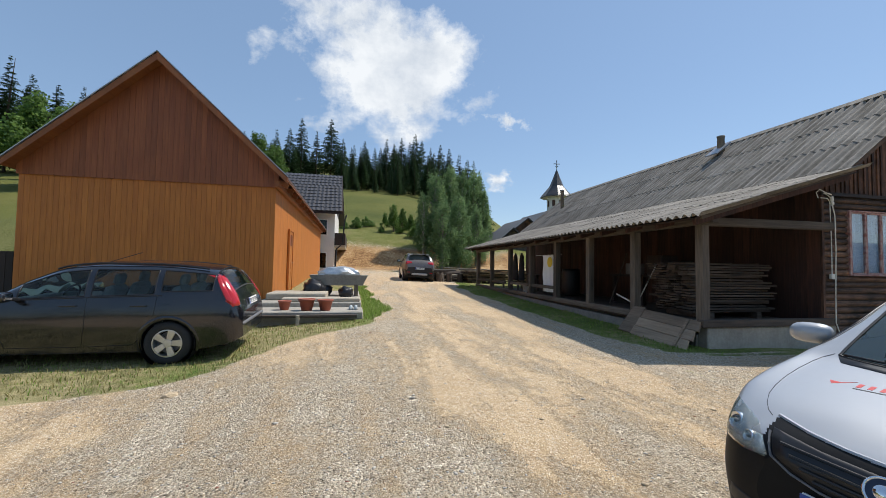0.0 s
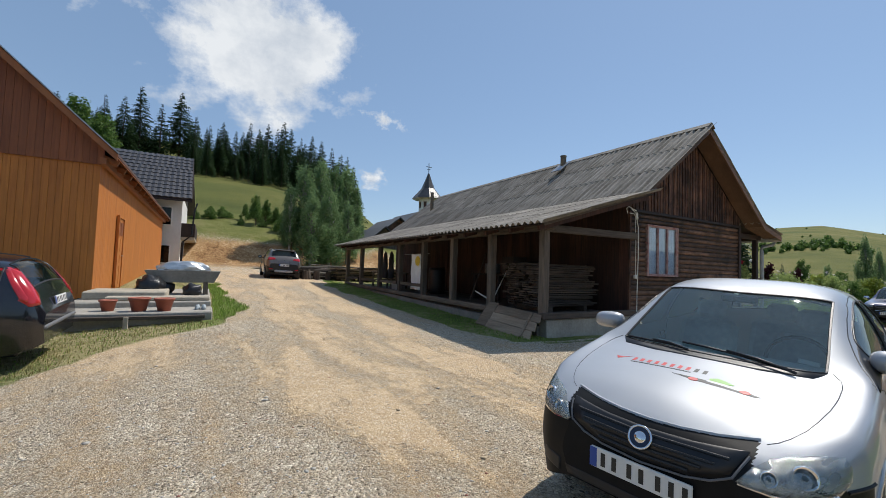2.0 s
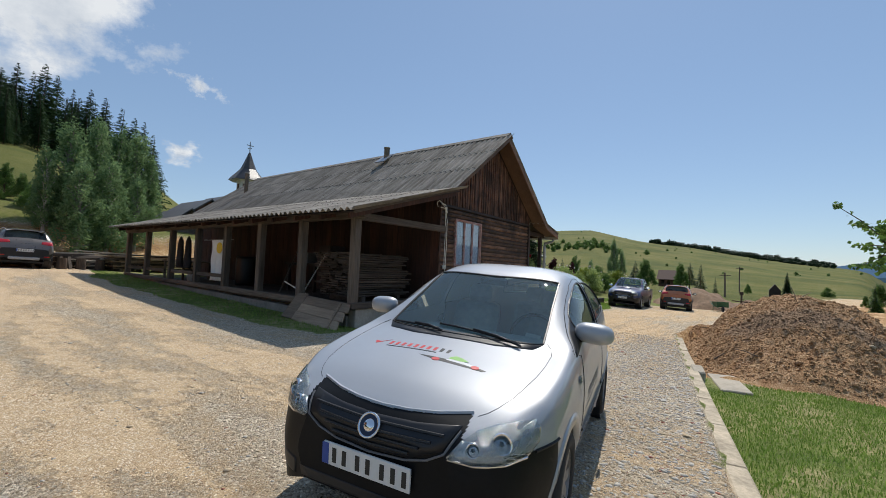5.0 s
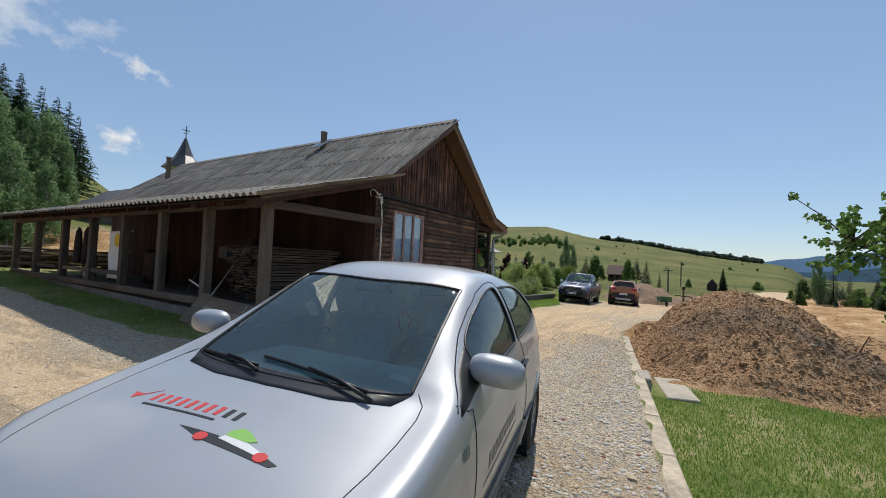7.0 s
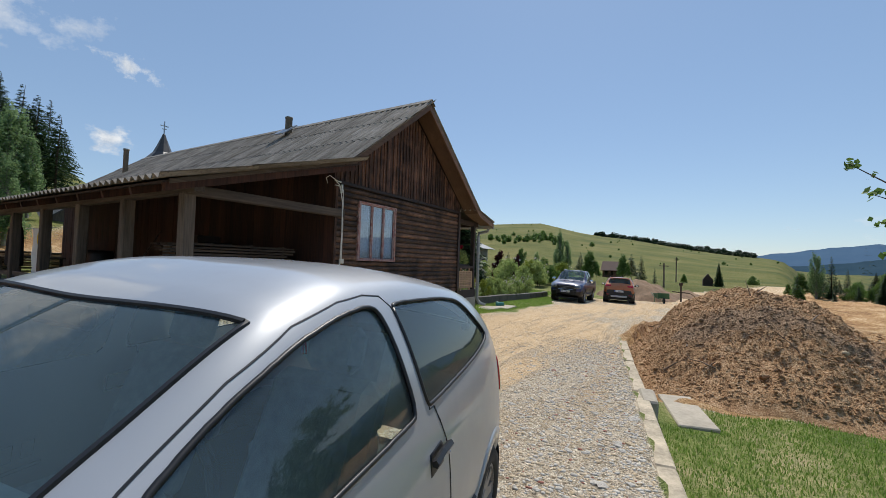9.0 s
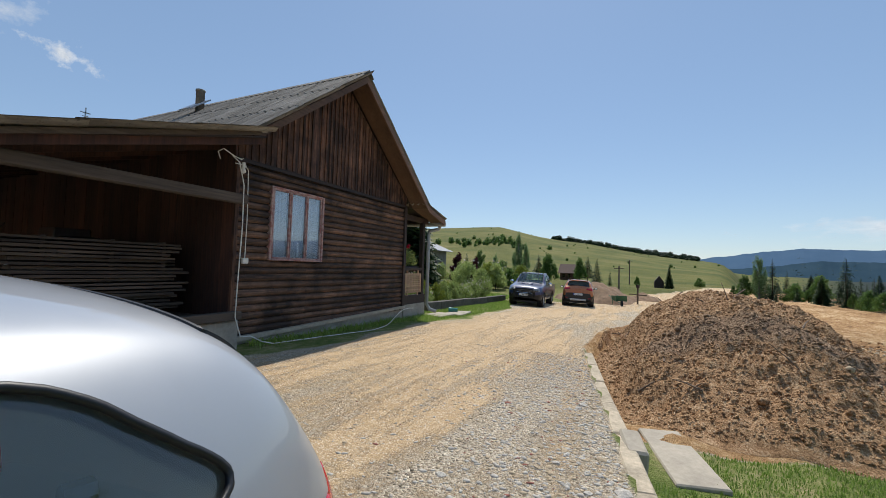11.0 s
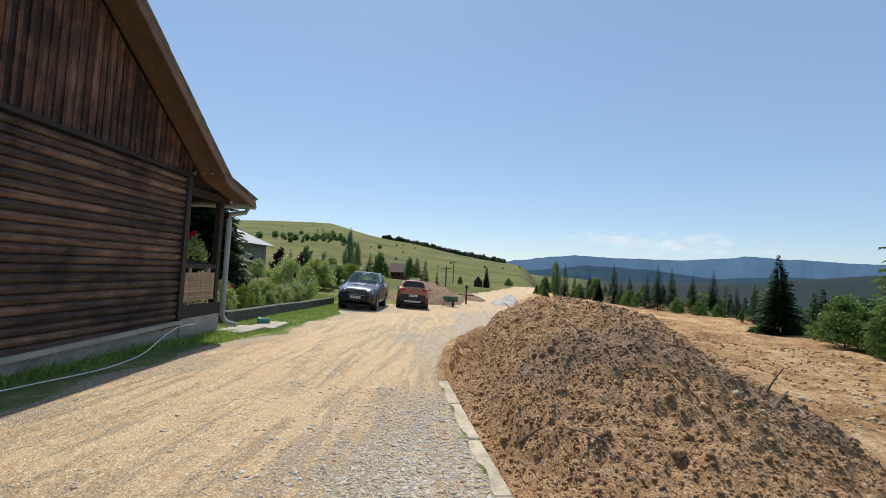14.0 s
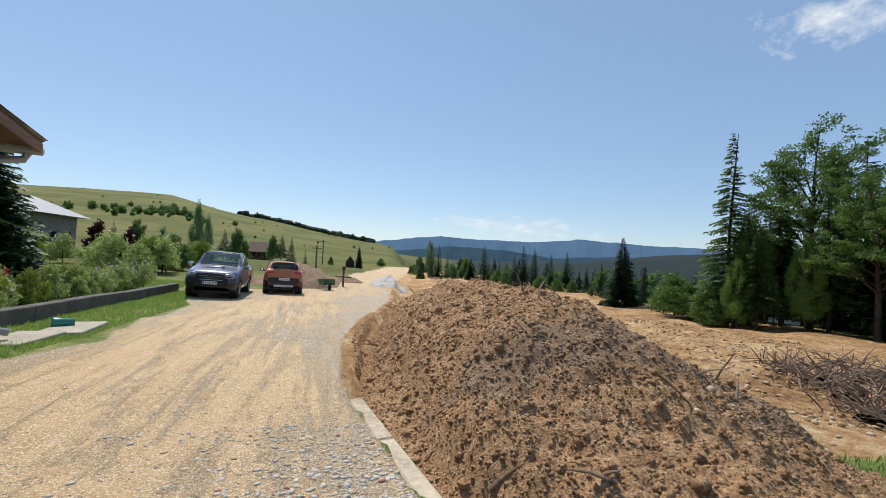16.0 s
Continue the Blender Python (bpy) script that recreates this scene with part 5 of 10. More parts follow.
def car_wheel(parent, m, r, width, rim_r, mat, spokes, name="wheel"):
    hub = thing(name, m, "", "")
    hub.parent = parent
    tread = [(rim_r - 0.01, -width / 2 + 0.02), (rim_r + 0.01, -width / 2), (r - 0.035, -width / 2), (r - 0.01, -width / 2 + 0.02), (r, -width / 4), (r, width / 4), (r - 0.01, width / 2 - 0.02), (r - 0.035, width / 2), (rim_r + 0.01, width / 2), (rim_r - 0.01, width / 2 - 0.02), (rim_r - 0.01, -width / 2 + 0.02)]
    part("tyre", lathe(tread, 36), RUBBER, hub, "black rubber tyre", True)
    rim = lathe([(rim_r - 0.005, -width / 2 + 0.025), (rim_r - 0.005, width / 2 - 0.015), (rim_r - 0.022, width / 2 - 0.012), (rim_r - 0.03, width / 2 - 0.06), (rim_r - 0.03, -width / 2 + 0.025)], 36)
    for k in range(spokes):
        a = k * math.tau / spokes
        rot = Matrix.Rotation(a, 4, "Z")
        pts = [rot @ Vector((x, y, z)) for x, y, z in ((0.035, -0.032, width / 2 - 0.03), (rim_r - 0.02, -0.05 if spokes < 6 else -0.026, width / 2 - 0.02), (rim_r - 0.02, 0.05 if spokes < 6 else 0.026, width / 2 - 0.02), (0.035, 0.032, width / 2 - 0.03))]
        poly(pts, (0, 0, -0.03), rim)
    lathe([(0.0, width / 2 - 0.02), (0.05, width / 2 - 0.022), (0.06, width / 2 - 0.03), (0.06, width / 2 - 0.07), (0.0, width / 2 - 0.07)], 16, rim)
    part("rim", rim, mat, hub, "five-spoke alloy rim" if spokes == 5 else "multi-spoke alloy rim")
    part("brake_disc", lathe([(0.0, 0.0), (rim_r - 0.05, 0.0), (rim_r - 0.05, -0.02), (0.0, -0.02)], 24), PLASTIC_GREY, hub)
    return hub


def build_car(name, m, label, table, paint_mat, axles, r_wheel, windows, screens, bumpers, glass_mat=None, spokes=5, rim_mat=None, rim_r=None, trim=None, dash=1.0, seats=((1.75, 0.37), (1.75, -0.37), (2.65, 0.3), (2.65, -0.3)), cabin=None, category="car", fine=(0.045, 0.125), panes=(), bow=(0.0, 0.0), dark=None):
    """windows: (s0, s1, v0, v1) on both sides; panes: outlines in (s, z) on both sides; screens: (s0, s1, v0) across, their edges bowed by bow;
    bumpers: (s0, s1, v1) dark or painted ends; dark: a test for the front bumper in place of the first."""
    sh = Shell(table)
    L = sh.length
    car = thing(name, m, label, category)
    stops = {0.0, L}
    vst = {0.0, 1.0, 2.0, 3.0, 4.0}
    for s0, s1, v0, v1 in windows:
        stops |= {s0, s1}
        vst |= {v0, v1}
    for s0, s1, v0 in screens:
        stops |= {s0, s1}
        vst |= {v0}
    for s0, s1, v1, _ in bumpers:
        stops |= {s0, s1}
        vst |= {v1}
    ss, vv = lines(sorted(stops), fine[0]), lines(sorted(vst), fine[1])
    nose = [0.0, 0.003, 0.007, 0.012, 0.018, 0.026, 0.034] if dark else [0.0, 0.012, 0.028]
    ss = nose + [s for s in ss if nose[-1] + 0.002 < s < L - 0.03] + [L - 0.028, L - 0.012, L]
    grid = [[sh.at(s, v) for v in vv] for s in ss]

    def girth(s, z):
        """The girth between belt and roof edge at which the side stands at height z."""
        tries = np.linspace(1.9, 3.1, 241)
        return float(tries[np.argmin([abs(sh.at(s, v).z - z) for v in tries])])

    rings = []
    for outline in panes:
        for turn in range(2):
            outline = [q for (a, b), (c, d) in zip(outline, outline[1:] + outline[:1]) for q in ((a * 0.8 + c * 0.2, b * 0.8 + d * 0.2), (a * 0.2 + c * 0.8, b * 0.2 + d * 0.8))]
        loop = []
        for (a, b), (c, d) in zip(outline, outline[1:] + outline[:1]):
            n = max(1, int(math.hypot(c - a, d - b) / 0.02))
            loop += [(a + (c - a) * k / n, b + (d - b) * k / n) for k in range(n)]
        rings.append([(a, girth(a, b)) for a, b in loop])

    def inside(s, v, loop):
        odd = False
        for (a, b), (c, d) in zip(loop, loop[1:] + loop[:1]):
            if (b > v) != (d > v) and s < a + (v - b) * (c - a) / (d - b):
                odd = not odd
        return odd

    def ends(s0, s1, v):
        f = (4 - v) ** 2 / 0.85
        return s0 + bow[0] * f, s1 + bow[1] * f

    def kind(s, v):
        if rings and 1.95 < v < 3.05 and any(inside(s, v, q) for q in rings):
            return "win"
        for s0, s1, v0, v1 in windows:
            if s0 < s < s1 and v0 < v < v1:
                return "win"
        for s0, s1, v0 in screens:
            if v > v0:
                a, b = ends(s0, s1, v) if s0 < L / 2 else (s0, s1)
                if a < s < b:
                    return "win"
        return "body"

    def in_arch(p):
        return any((p.x - a) ** 2 + (p.z - r_wheel) ** 2 < (r_wheel + 0.05) ** 2 for a in axles) and p.y > 0.5

    def patch(test, push=0.0, sides=(1, -1)):
        bm = bmesh.new()
        made = {}

        def vert(i, j, sgn):
            if abs(grid[i][j].y) < 1e-6:
                sgn = 0
            key = (i, j, sgn)
            if key not in made:
                p = grid[i][j]
                c = Vector((p.x, (p.y - push) * (sgn or 1) if sgn else 0, p.z - (push if sgn == 0 else push * 0.4)))
                made[key] = bm.verts.new(c)
            return made[key]

        for i in range(len(ss) - 1):
            for j in range(len(vv) - 1):
                c = (grid[i][j] + grid[i + 1][j + 1]) / 2
                if test((ss[i] + ss[i + 1]) / 2, (vv[j] + vv[j + 1]) / 2, c):
                    for sgn in sides:
                        q = [vert(i, j, sgn), vert(i + 1, j, sgn), vert(i + 1, j + 1, sgn), vert(i, j + 1, sgn)]
                        q = list(dict.fromkeys(q))
                        if len(q) > 2:
                            bm.faces.new(q[::-1] if sgn > 0 else q)
        return bm

    def bumper_at(s, v, c):
        if dark and s < L / 2:
            return 0 if dark(c) else None
        return next((k for k, (s0, s1, v1, _) in enumerate(bumpers) if s0 < s < s1 and v < v1), None)

    body = patch(lambda s, v, c: kind(s, v) == "body" and bumper_at(s, v, c) is None and not in_arch(c))
    # close nose and tail
    for i in (0, len(ss) - 1):
        ring = [Vector((grid[i][j].x, grid[i][j].y, grid[i][j].z)) for j in range(len(vv))]
        fan = bm_end = bmesh.new()
        vs = [fan.verts.new(p) for p in ring] + [fan.verts.new((p.x, -p.y, p.z)) for p in ring[-2::-1]]
        fan.faces.new(vs[::-1] if i else vs)
        k = 0 if i == 0 else len(bumpers) - 1
        part("nose_panel" if i == 0 else "tail_panel", fan, bumpers[k][3], car)
    part("body", body, paint_mat, car, "", True)
    for k, b in enumerate(bumpers):
        for side in ((1, -1),) if dark and k == 0 else ((1,), (-1,)):
            part("bumper" if len(side) > 1 else "bumper_side", patch(lambda s, v, c, k=k: kind(s, v) == "body" and bumper_at(s, v, c) == k and not in_arch(c), 0.0, side), b[3], car, "", True)
    g = glass_mat or GLASS_CAR
    for s0, s1, v0, v1 in windows:
        for sgn in (1, -1):
            bm = bmesh.new()
            a, b = [s for s in ss if s0 - 1e-6 <= s <= s1 + 1e-6], [v for v in vv if v0 - 1e-6 <= v <= v1 + 1e-6]
            vs = [[bm.verts.new((p.x, (p.y - 0.006) * sgn, p.z)) for p in (sh.at(s, v) for v in b)] for s in a]
            for i in range(len(a) - 1):
                for j in range(len(b) - 1):
                    q = (vs[i][j], vs[i + 1][j], vs[i + 1][j + 1], vs[i][j + 1])
                    bm.faces.new(q[::-1] if sgn > 0 else q)
            part("side_window", bm, g, car, "", True)
            # black rubber surround
            fr = bmesh.new()
            loop = [sh.at(s, v0) for s in a] + [sh.at(a[-1], v) for v in b[1:]] + [sh.at(s, v1) for s in a[::-1][1:]] + [sh.at(a[0], v) for v in b[::-1][1:]]
            tube([(p.x, (p.y - 0.002) * sgn, p.z) for p in loop], 0.009, 5, fr)
            part("window_seal", fr, PLASTIC_BLACK, car)
    for loop in rings:
        for sgn in (1, -1):
            part("side_window", patch(lambda s, v, c, q=loop: 1.95 < v < 3.05 and inside(s, v, q), 0.006, (sgn,)), g, car, "", True)
            rim = [sh.at(s, v) for s, v in loop + loop[:1]]
            part("window_seal", tube([(p.x, (p.y + 0.001) * sgn, p.z) for p in rim], 0.0075, 6), PLASTIC_BLACK, car, "", True)
    for s0, s1, v0 in screens:
        bent = ends if s0 < L / 2 else (lambda p, q, v: (p, q))
        part("windscreen" if s0 < L / 2 else "rear_window", patch(lambda s, v, c, s0=s0, s1=s1, v0=v0: v > v0 and bent(s0, s1, v)[0] < s < bent(s0, s1, v)[1], 0.006), g, car, "", True)
        lo, hi = bent(s0, s1, v0)
        a = np.linspace(lo, hi, 28)
        b = [v for v in vv if v >= v0 - 1e-6]
        half = [sh.at(s, v0) for s in a]
        top, bot = [sh.at(bent(s0, s1, v)[1], v) for v in b], [sh.at(bent(s0, s1, v)[0], v) for v in b]
        loop = half + top[1:] + [Vector((p.x, -p.y, p.z)) for p in top[::-1][1:]] + [Vector((p.x, -p.y, p.z)) for p in half[::-1][1:]] + [Vector((p.x, -p.y, p.z)) for p in bot[1:]] + bot[::-1][1:]
        part("screen_seal", tube(loop, 0.008 if dark else 0.011, 5), PLASTIC_BLACK, car)
    # wheel arches and wheels
    for a in axles:
        for sgn in (1, -1):
            y_side = max(sh.at(a, v).y for v in (0.6, 0.8, 1.0, 1.2))
            arc = bmesh.new()
            rows = []
            for k in range(25):
                th = -0.35 + (math.pi + 0.7) * k / 24
                row = []
                for rr, dy in ((r_wheel + 0.03, -0.03), (r_wheel + 0.035, 0.006), (r_wheel + 0.09, 0.008), (r_wheel + 0.10, -0.03)):
                    px, pz = a + rr * math.cos(th), r_wheel + rr * math.sin(th)
                    best = min(np.arange(0, 2.4, 0.1), key=lambda v: abs(sh.at(px, v).z - pz)) if 0 < px < L else 0.5
                    yy = sh.at(min(max(px, 0), L), best).y + dy
                    row.append(arc.verts.new((px, yy * sgn, pz)))
                rows.append(row)
            for q, w in zip(rows, rows[1:]):
                for j in range(3):
                    f = (q[j], q[j + 1], w[j + 1], w[j])
                    arc.faces.new(f)
            bmesh.ops.recalc_face_normals(arc, faces=arc.faces[:])
            part("wheel_arch", arc, trim or paint_mat, car, "", True)
            well = lathe([(r_wheel + 0.045, 0.0), (r_wheel + 0.045, -0.3), (0.0, -0.3)], 24, None, pose(a, (y_side - 0.02) * sgn, r_wheel, 90 if sgn < 0 else -90))
            part("wheel_well", well, PLASTIC_BLACK, car)
            car_wheel(car, pose(a, (y_side - 0.10) * sgn, r_wheel, 90 if sgn < 0 else -90, 0, 0), r_wheel, 0.19, rim_r or r_wheel * 0.66, rim_mat or ALLOY, spokes)
    part("underbody", box(0.25, L - 0.25, -0.62, 0.62, 0.19, 0.32, 0.03), PLASTIC_BLACK, car)
    # cabin
    c0, c1 = cabin or (screens[0][0] + 0.05, L - 0.55)
    part("cabin_floor", box(c0 - 0.1, c1, -0.66, 0.66, 0.3, 0.5), PLASTIC_BLACK, car)
    part("dashboard", box(screens[0][0] + 0.04, screens[0][0] + 0.72, -0.6, 0.6, 0.62, sh.section(screens[0][0])[2][1] + 0.03, 0.06), DASH_GREY, car, "grey dashboard")
    for sx, sy in seats:
        st = box(sx - 0.12, sx + 0.4, sy - 0.25, sy + 0.25, 0.45, 0.68, 0.06)
        beam((sx + 0.36, sy, 0.6), (sx + 0.56, sy, 1.12), 0.46, 0.14, 0.05, (1, 0, 0), st)
        beam((sx + 0.56, sy, 1.13), (sx + 0.6, sy, 1.3), 0.24, 0.09, 0.035, (1, 0, 0), st)
        part("car_seat", st, SEAT_CLOTH, car)
    ring = [(screens[0][0] + 0.72 + 0.07 * math.sin(k / 24 * math.tau), -0.36 + 0.18 * math.cos(k / 24 * math.tau), 0.95 + 0.17 * math.sin(k / 24 * math.tau)) for k in range(25)]
    part("steering_wheel", tube(ring, 0.015, 6), PLASTIC_BLACK, car)
    full = bmesh.new()
    idx = {}
    for sgn in (1, -1):
        gv = [[full.verts.new((p.x, p.y * sgn, p.z)) for p in row] for row in grid]
        for i in range(len(ss) - 1):
            for j in range(len(vv) - 1):
                full.faces.new((gv[i][j], gv[i + 1][j], gv[i + 1][j + 1], gv[i][j + 1]))
        if sgn == 1:
            for i in (0, len(ss) - 1):
                cc = full.verts.new((grid[i][0].x, 0, grid[i][0].z))
                for j in range(len(vv) - 1):
                    full.faces.new((cc, gv[i][j], gv[i][j + 1]))
        else:
            for i in (0, len(ss) - 1):
                cc = full.verts.new((grid[i][0].x, 0, grid[i][0].z))
                for j in range(len(vv) - 1):
                    full.faces.new((cc, gv[i][j], gv[i][j + 1]))
    full.normal_update()
    tree = BVHTree.FromBMesh(full)
    full.free()
    return car, sh, tree


WAYS = {"front": Vector((1, 0, 0)), "rear": Vector((-1, 0, 0)), "right": Vector((0, -1, 0)), "left": Vector((0, 1, 0)), "top": Vector((0, 0, -1))}


def onto(tree, way, a, b, lift):
    """A place on the body: (y, z) from front or rear, (s, z) from the sides, (s, y) from above."""
    d = WAYS[way]
    o = {"front": (-2, a, b), "rear": (9, a, b), "right": (a, 3, b), "left": (a, -3, b), "top": (a, b, 5)}[way]
    hit = tree.ray_cast(Vector(o), d, 20)
    if hit[0] is None:
        hit = tree.find_nearest(Vector(o) + d * 2.4)
    return hit[0] - d * lift


def decal(tree, parent, name, way, outline, mat, lift=0.004, dome=0.0, rings=5, dens=0.035, label="", skirt=0.02):
    """A piece that lies on the body within an outline, with a rim that goes into it."""
    pts = []
    for (a, b), (c, d) in zip(outline, outline[1:] + outline[:1]):
        n = max(1, int(math.hypot(c - a, d - b) / dens))
        pts += [(a + (c - a) * k / n, b + (d - b) * k / n) for k in range(n)]
    cx, cy = sum(p[0] for p in pts) / len(pts), sum(p[1] for p in pts) / len(pts)
    bm = bmesh.new()
    loops = [[bm.verts.new(onto(tree, way, a, b, -skirt)) for a, b in pts]]
    for k in range(rings):
        f = 1 - k / rings
        loops.append([bm.verts.new(onto(tree, way, cx + (a - cx) * f, cy + (b - cy) * f, lift + dome * (1 - f * f))) for a, b in pts])
    for q, w in zip(loops, loops[1:]):
        for i in range(len(pts)):
            bm.faces.new((q[i], q[(i + 1) % len(pts)], w[(i + 1) % len(pts)], w[i]))
    c = bm.verts.new(onto(tree, way, cx, cy, lift + dome))
    for i in range(len(pts)):
        bm.faces.new((loops[-1][i], loops[-1][(i + 1) % len(pts)], c))
    bmesh.ops.recalc_face_normals(bm, faces=bm.faces[:])
    return part(name, bm, mat, parent, label, rings > 2)


def seam(tree, parent, name, way, pts, r, mat, lift=0.0, label=""):
    fine = []
    for (a, b), (c, d) in zip(pts, pts[1:]):
        n = max(1, int(math.hypot(c - a, d - b) / 0.05))
        fine += [(a + (c - a) * k / n, b + (d - b) * k / n) for k in range(n)]
    fine.append(pts[-1])
    return part(name, tube([onto(tree, way, a, b, lift) for a, b in fine], r, 5), mat, parent, label)


def plate(parent, m, chars=7, name="number_plate"):
    """A number plate with its characters as plain bars."""
    p = thing(name, m, "", "")
    p.parent = parent
    part("plate", box(-0.012, 0.0, -0.25, 0.25, -0.056, 0.056, 0.003), PLATE_WHITE, p, "white number plate")
    part("band", box(-0.014, -0.0115, 0.215, 0.255, -0.052, 0.052), PLATE_BLUE, p)
    for k in range(chars):
        y = 0.18 - k * 0.06 - (0.02 if k > 1 else 0) - (0.02 if k > 3 else 0)
        part("bar", box(-0.0145, -0.012, y - 0.012, y + 0.012, -0.036, 0.036), INK, p)
    return p


def mirrors(car, sh, s, z, mat, y_off=0.16, size=(0.10, 0.21, 0.15)):
    for sgn in (1, -1):
        y0 = max(sh.at(s, v).y for v in (1.6, 1.8, 2.0))
        hold = bmesh.new()
        bmesh.ops.create_uvsphere(hold, u_segments=16, v_segments=10, radius=0.5)
        for v in hold.verts:
            c = v.co
            k = 1.0 if c.x < 0 else 0.45
            c.x, c.y, c.z = c.x * size[0] * 2 * k, math.copysign(abs(c.y * 2) ** 0.7 / 2, c.y) * size[1], math.copysign(abs(c.z * 2) ** 0.75 / 2, c.z) * size[2]
            v.co = (s + c.x, (y0 + y_off + c.y) * sgn, z + c.z - 0.04 * c.y)
        mi = part("mirror", hold, mat, car, "rounded wing mirror", True)
        part("mirror_glass", box(s + 0.45 * size[0] - 0.002, s + 0.45 * size[0] + 0.001, *sorted(((y0 + y_off - 0.3 * size[1]) * sgn, (y0 + y_off + 0.3 * size[1]) * sgn)), z - 0.28 * size[2], z + 0.28 * size[2]), CHROME, mi)
        part("mirror_foot", beam((s + 0.02, (y0 - 0.05) * sgn, z - 0.05), (s, (y0 + y_off - 0.05) * sgn, z - 0.03), 0.08, 0.05, 0.01), PLASTIC_BLACK, mi)


def placed(x, y, turn, lift=0.0):
    """A car's pose: nose on the ground at x, y; its tail points at turn degrees from the x axis."""
    tx, ty = math.cos(radians(turn)), math.sin(radians(turn))
    a, b = gz(x + 0.6 * tx, y + 0.6 * ty), gz(x + 2.7 * tx, y + 2.7 * ty)
    c, d = gz(x + 1.6 * tx - 0.65 * ty, y + 1.6 * ty + 0.65 * tx), gz(x + 1.6 * tx + 0.65 * ty, y + 1.6 * ty - 0.65 * tx)
    tilt, lean = math.degrees(math.atan2(b - a, 2.1)), math.degrees(math.atan2(c - d, 1.3))
    return pose(x, y, a - 0.6 * (b - a) / 2.1 + lift, 0, 0, turn) @ pose(0, 0, 0, lean, -tilt, 0) @ Matrix.Scale(1 / UNIT, 4)


# silver small hatchback
HATCH_FORE = [
    (0.00, 0.30, 0.38, 0.43, 0.44, 0.55, 0.42, 0.625, 0.36, 0.65),
    (0.05, 0.24, 0.53, 0.43, 0.58, 0.60, 0.56, 0.685, 0.46, 0.71),
    (0.14, 0.20, 0.63, 0.45, 0.68, 0.675, 0.65, 0.74, 0.51, 0.77),
    (0.28, 0.18, 0.70, 0.47, 0.75, 0.74, 0.715, 0.805, 0.555, 0.835),
    (0.45, 0.18, 0.755, 0.50, 0.80, 0.81, 0.765, 0.855, 0.59, 0.885),
    (0.75, 0.18, 0.76, 0.54, 0.82, 0.885, 0.785, 0.922, 0.61, 0.952),
    (0.98, 0.18, 0.76, 0.56, 0.825, 0.935, 0.785, 0.98, 0.605, 1.015),
    (1.10, 0.18, 0.76, 0.56, 0.83, 0.955, 0.79, 1.045, 0.60, 1.085),
    (1.40, 0.18, 0.76, 0.57, 0.83, 0.98, 0.79, 1.215, 0.575, 1.265),
]
HATCH = HATCH_FORE + [
    (1.80, 0.18, 0.76, 0.58, 0.83, 1.00, 0.785, 1.405, 0.55, 1.46),
    (2.10, 0.18, 0.76, 0.585, 0.83, 1.015, 0.785, 1.455, 0.545, 1.52),
    (2.50, 0.18, 0.76, 0.59, 0.83, 1.03, 0.78, 1.46, 0.54, 1.53),
    (3.00, 0.18, 0.76, 0.60, 0.83, 1.06, 0.77, 1.43, 0.535, 1.505),
    (3.40, 0.20, 0.75, 0.61, 0.815, 1.09, 0.74, 1.385, 0.525, 1.46),
    (3.53, 0.23, 0.73, 0.62, 0.795, 1.08, 0.725, 1.33, 0.53, 1.40),
    (3.65, 0.27, 0.70, 0.61, 0.77, 1.02, 0.71, 1.14, 0.57, 1.19),
    (3.74, 0.30, 0.66, 0.60, 0.73, 0.90, 0.68, 0.98, 0.57, 1.01),
    (3.79, 0.33, 0.61, 0.56, 0.67, 0.70, 0.62, 0.78, 0.54, 0.80),
]
DOOR_PANE = [(1.34, 1.01), (1.36, 1.145), (1.56, 1.255), (1.76, 1.338), (1.96, 1.392), (2.13, 1.412), (2.18, 1.395), (2.195, 1.32), (2.215, 1.07), (2.14, 1.062), (1.66, 1.03)]
QUARTER_PANE = [(2.285, 1.385), (2.32, 1.412), (2.8, 1.405), (3.05, 1.385), (3.14, 1.355), (3.23, 1.28), (3.33, 1.20), (3.32, 1.165), (3.2, 1.145), (2.95, 1.115), (2.34, 1.07), (2.305, 1.085)]


def hatch_dark(c):
    """The black nose: below the bonnet's edge, the lamps and the wing."""
    y = abs(c.y)
    return c.x < 0.46 and c.z < (0.733 + 0.035 * (y / 0.44) ** 2 if y < 0.45 else 0.645)


hatch, fsh, ft = build_car("silver_hatchback", placed(1.70, 1.058, 10.7, 0.01), "silver three-door hatchback with black bumpers on the gravel", HATCH, SILVER, (0.77, 3.235), 0.295,
    [], [(0.92, 1.66, 3.08), (3.46, 3.63, 3.1)], [(0.0, 0.46, 1.72, BUMPER_BLACK), (3.53, 3.79, 1.2, SILVER)], spokes=9, rim_mat=ALLOY_DARK, trim=SILVER,
    seats=((1.75, 0.37), (1.75, -0.37), (2.65, 0.0)), fine=(0.011, 0.026), panes=(DOOR_PANE, QUARTER_PANE), bow=(0.10, 0.06), dark=hatch_dark)
decal(ft, hatch, "grille", "front", [(-0.43, 0.728), (-0.22, 0.708), (0.0, 0.701), (0.22, 0.708), (0.43, 0.728), (0.38, 0.633), (0.22, 0.563), (0.0, 0.548), (-0.22, 0.563), (-0.38, 0.633)], PLASTIC_BLACK, 0.006, label="black grille")
for k in range(4):
    zz = 0.581 + 0.034 * k
    seam(ft, hatch, "grille_bar", "front", [(-0.22 - 0.05 * k, zz + 0.006), (0.0, zz - 0.004), (0.22 + 0.05 * k, zz + 0.006)], 0.007, PLASTIC_BLACK, 0.012)
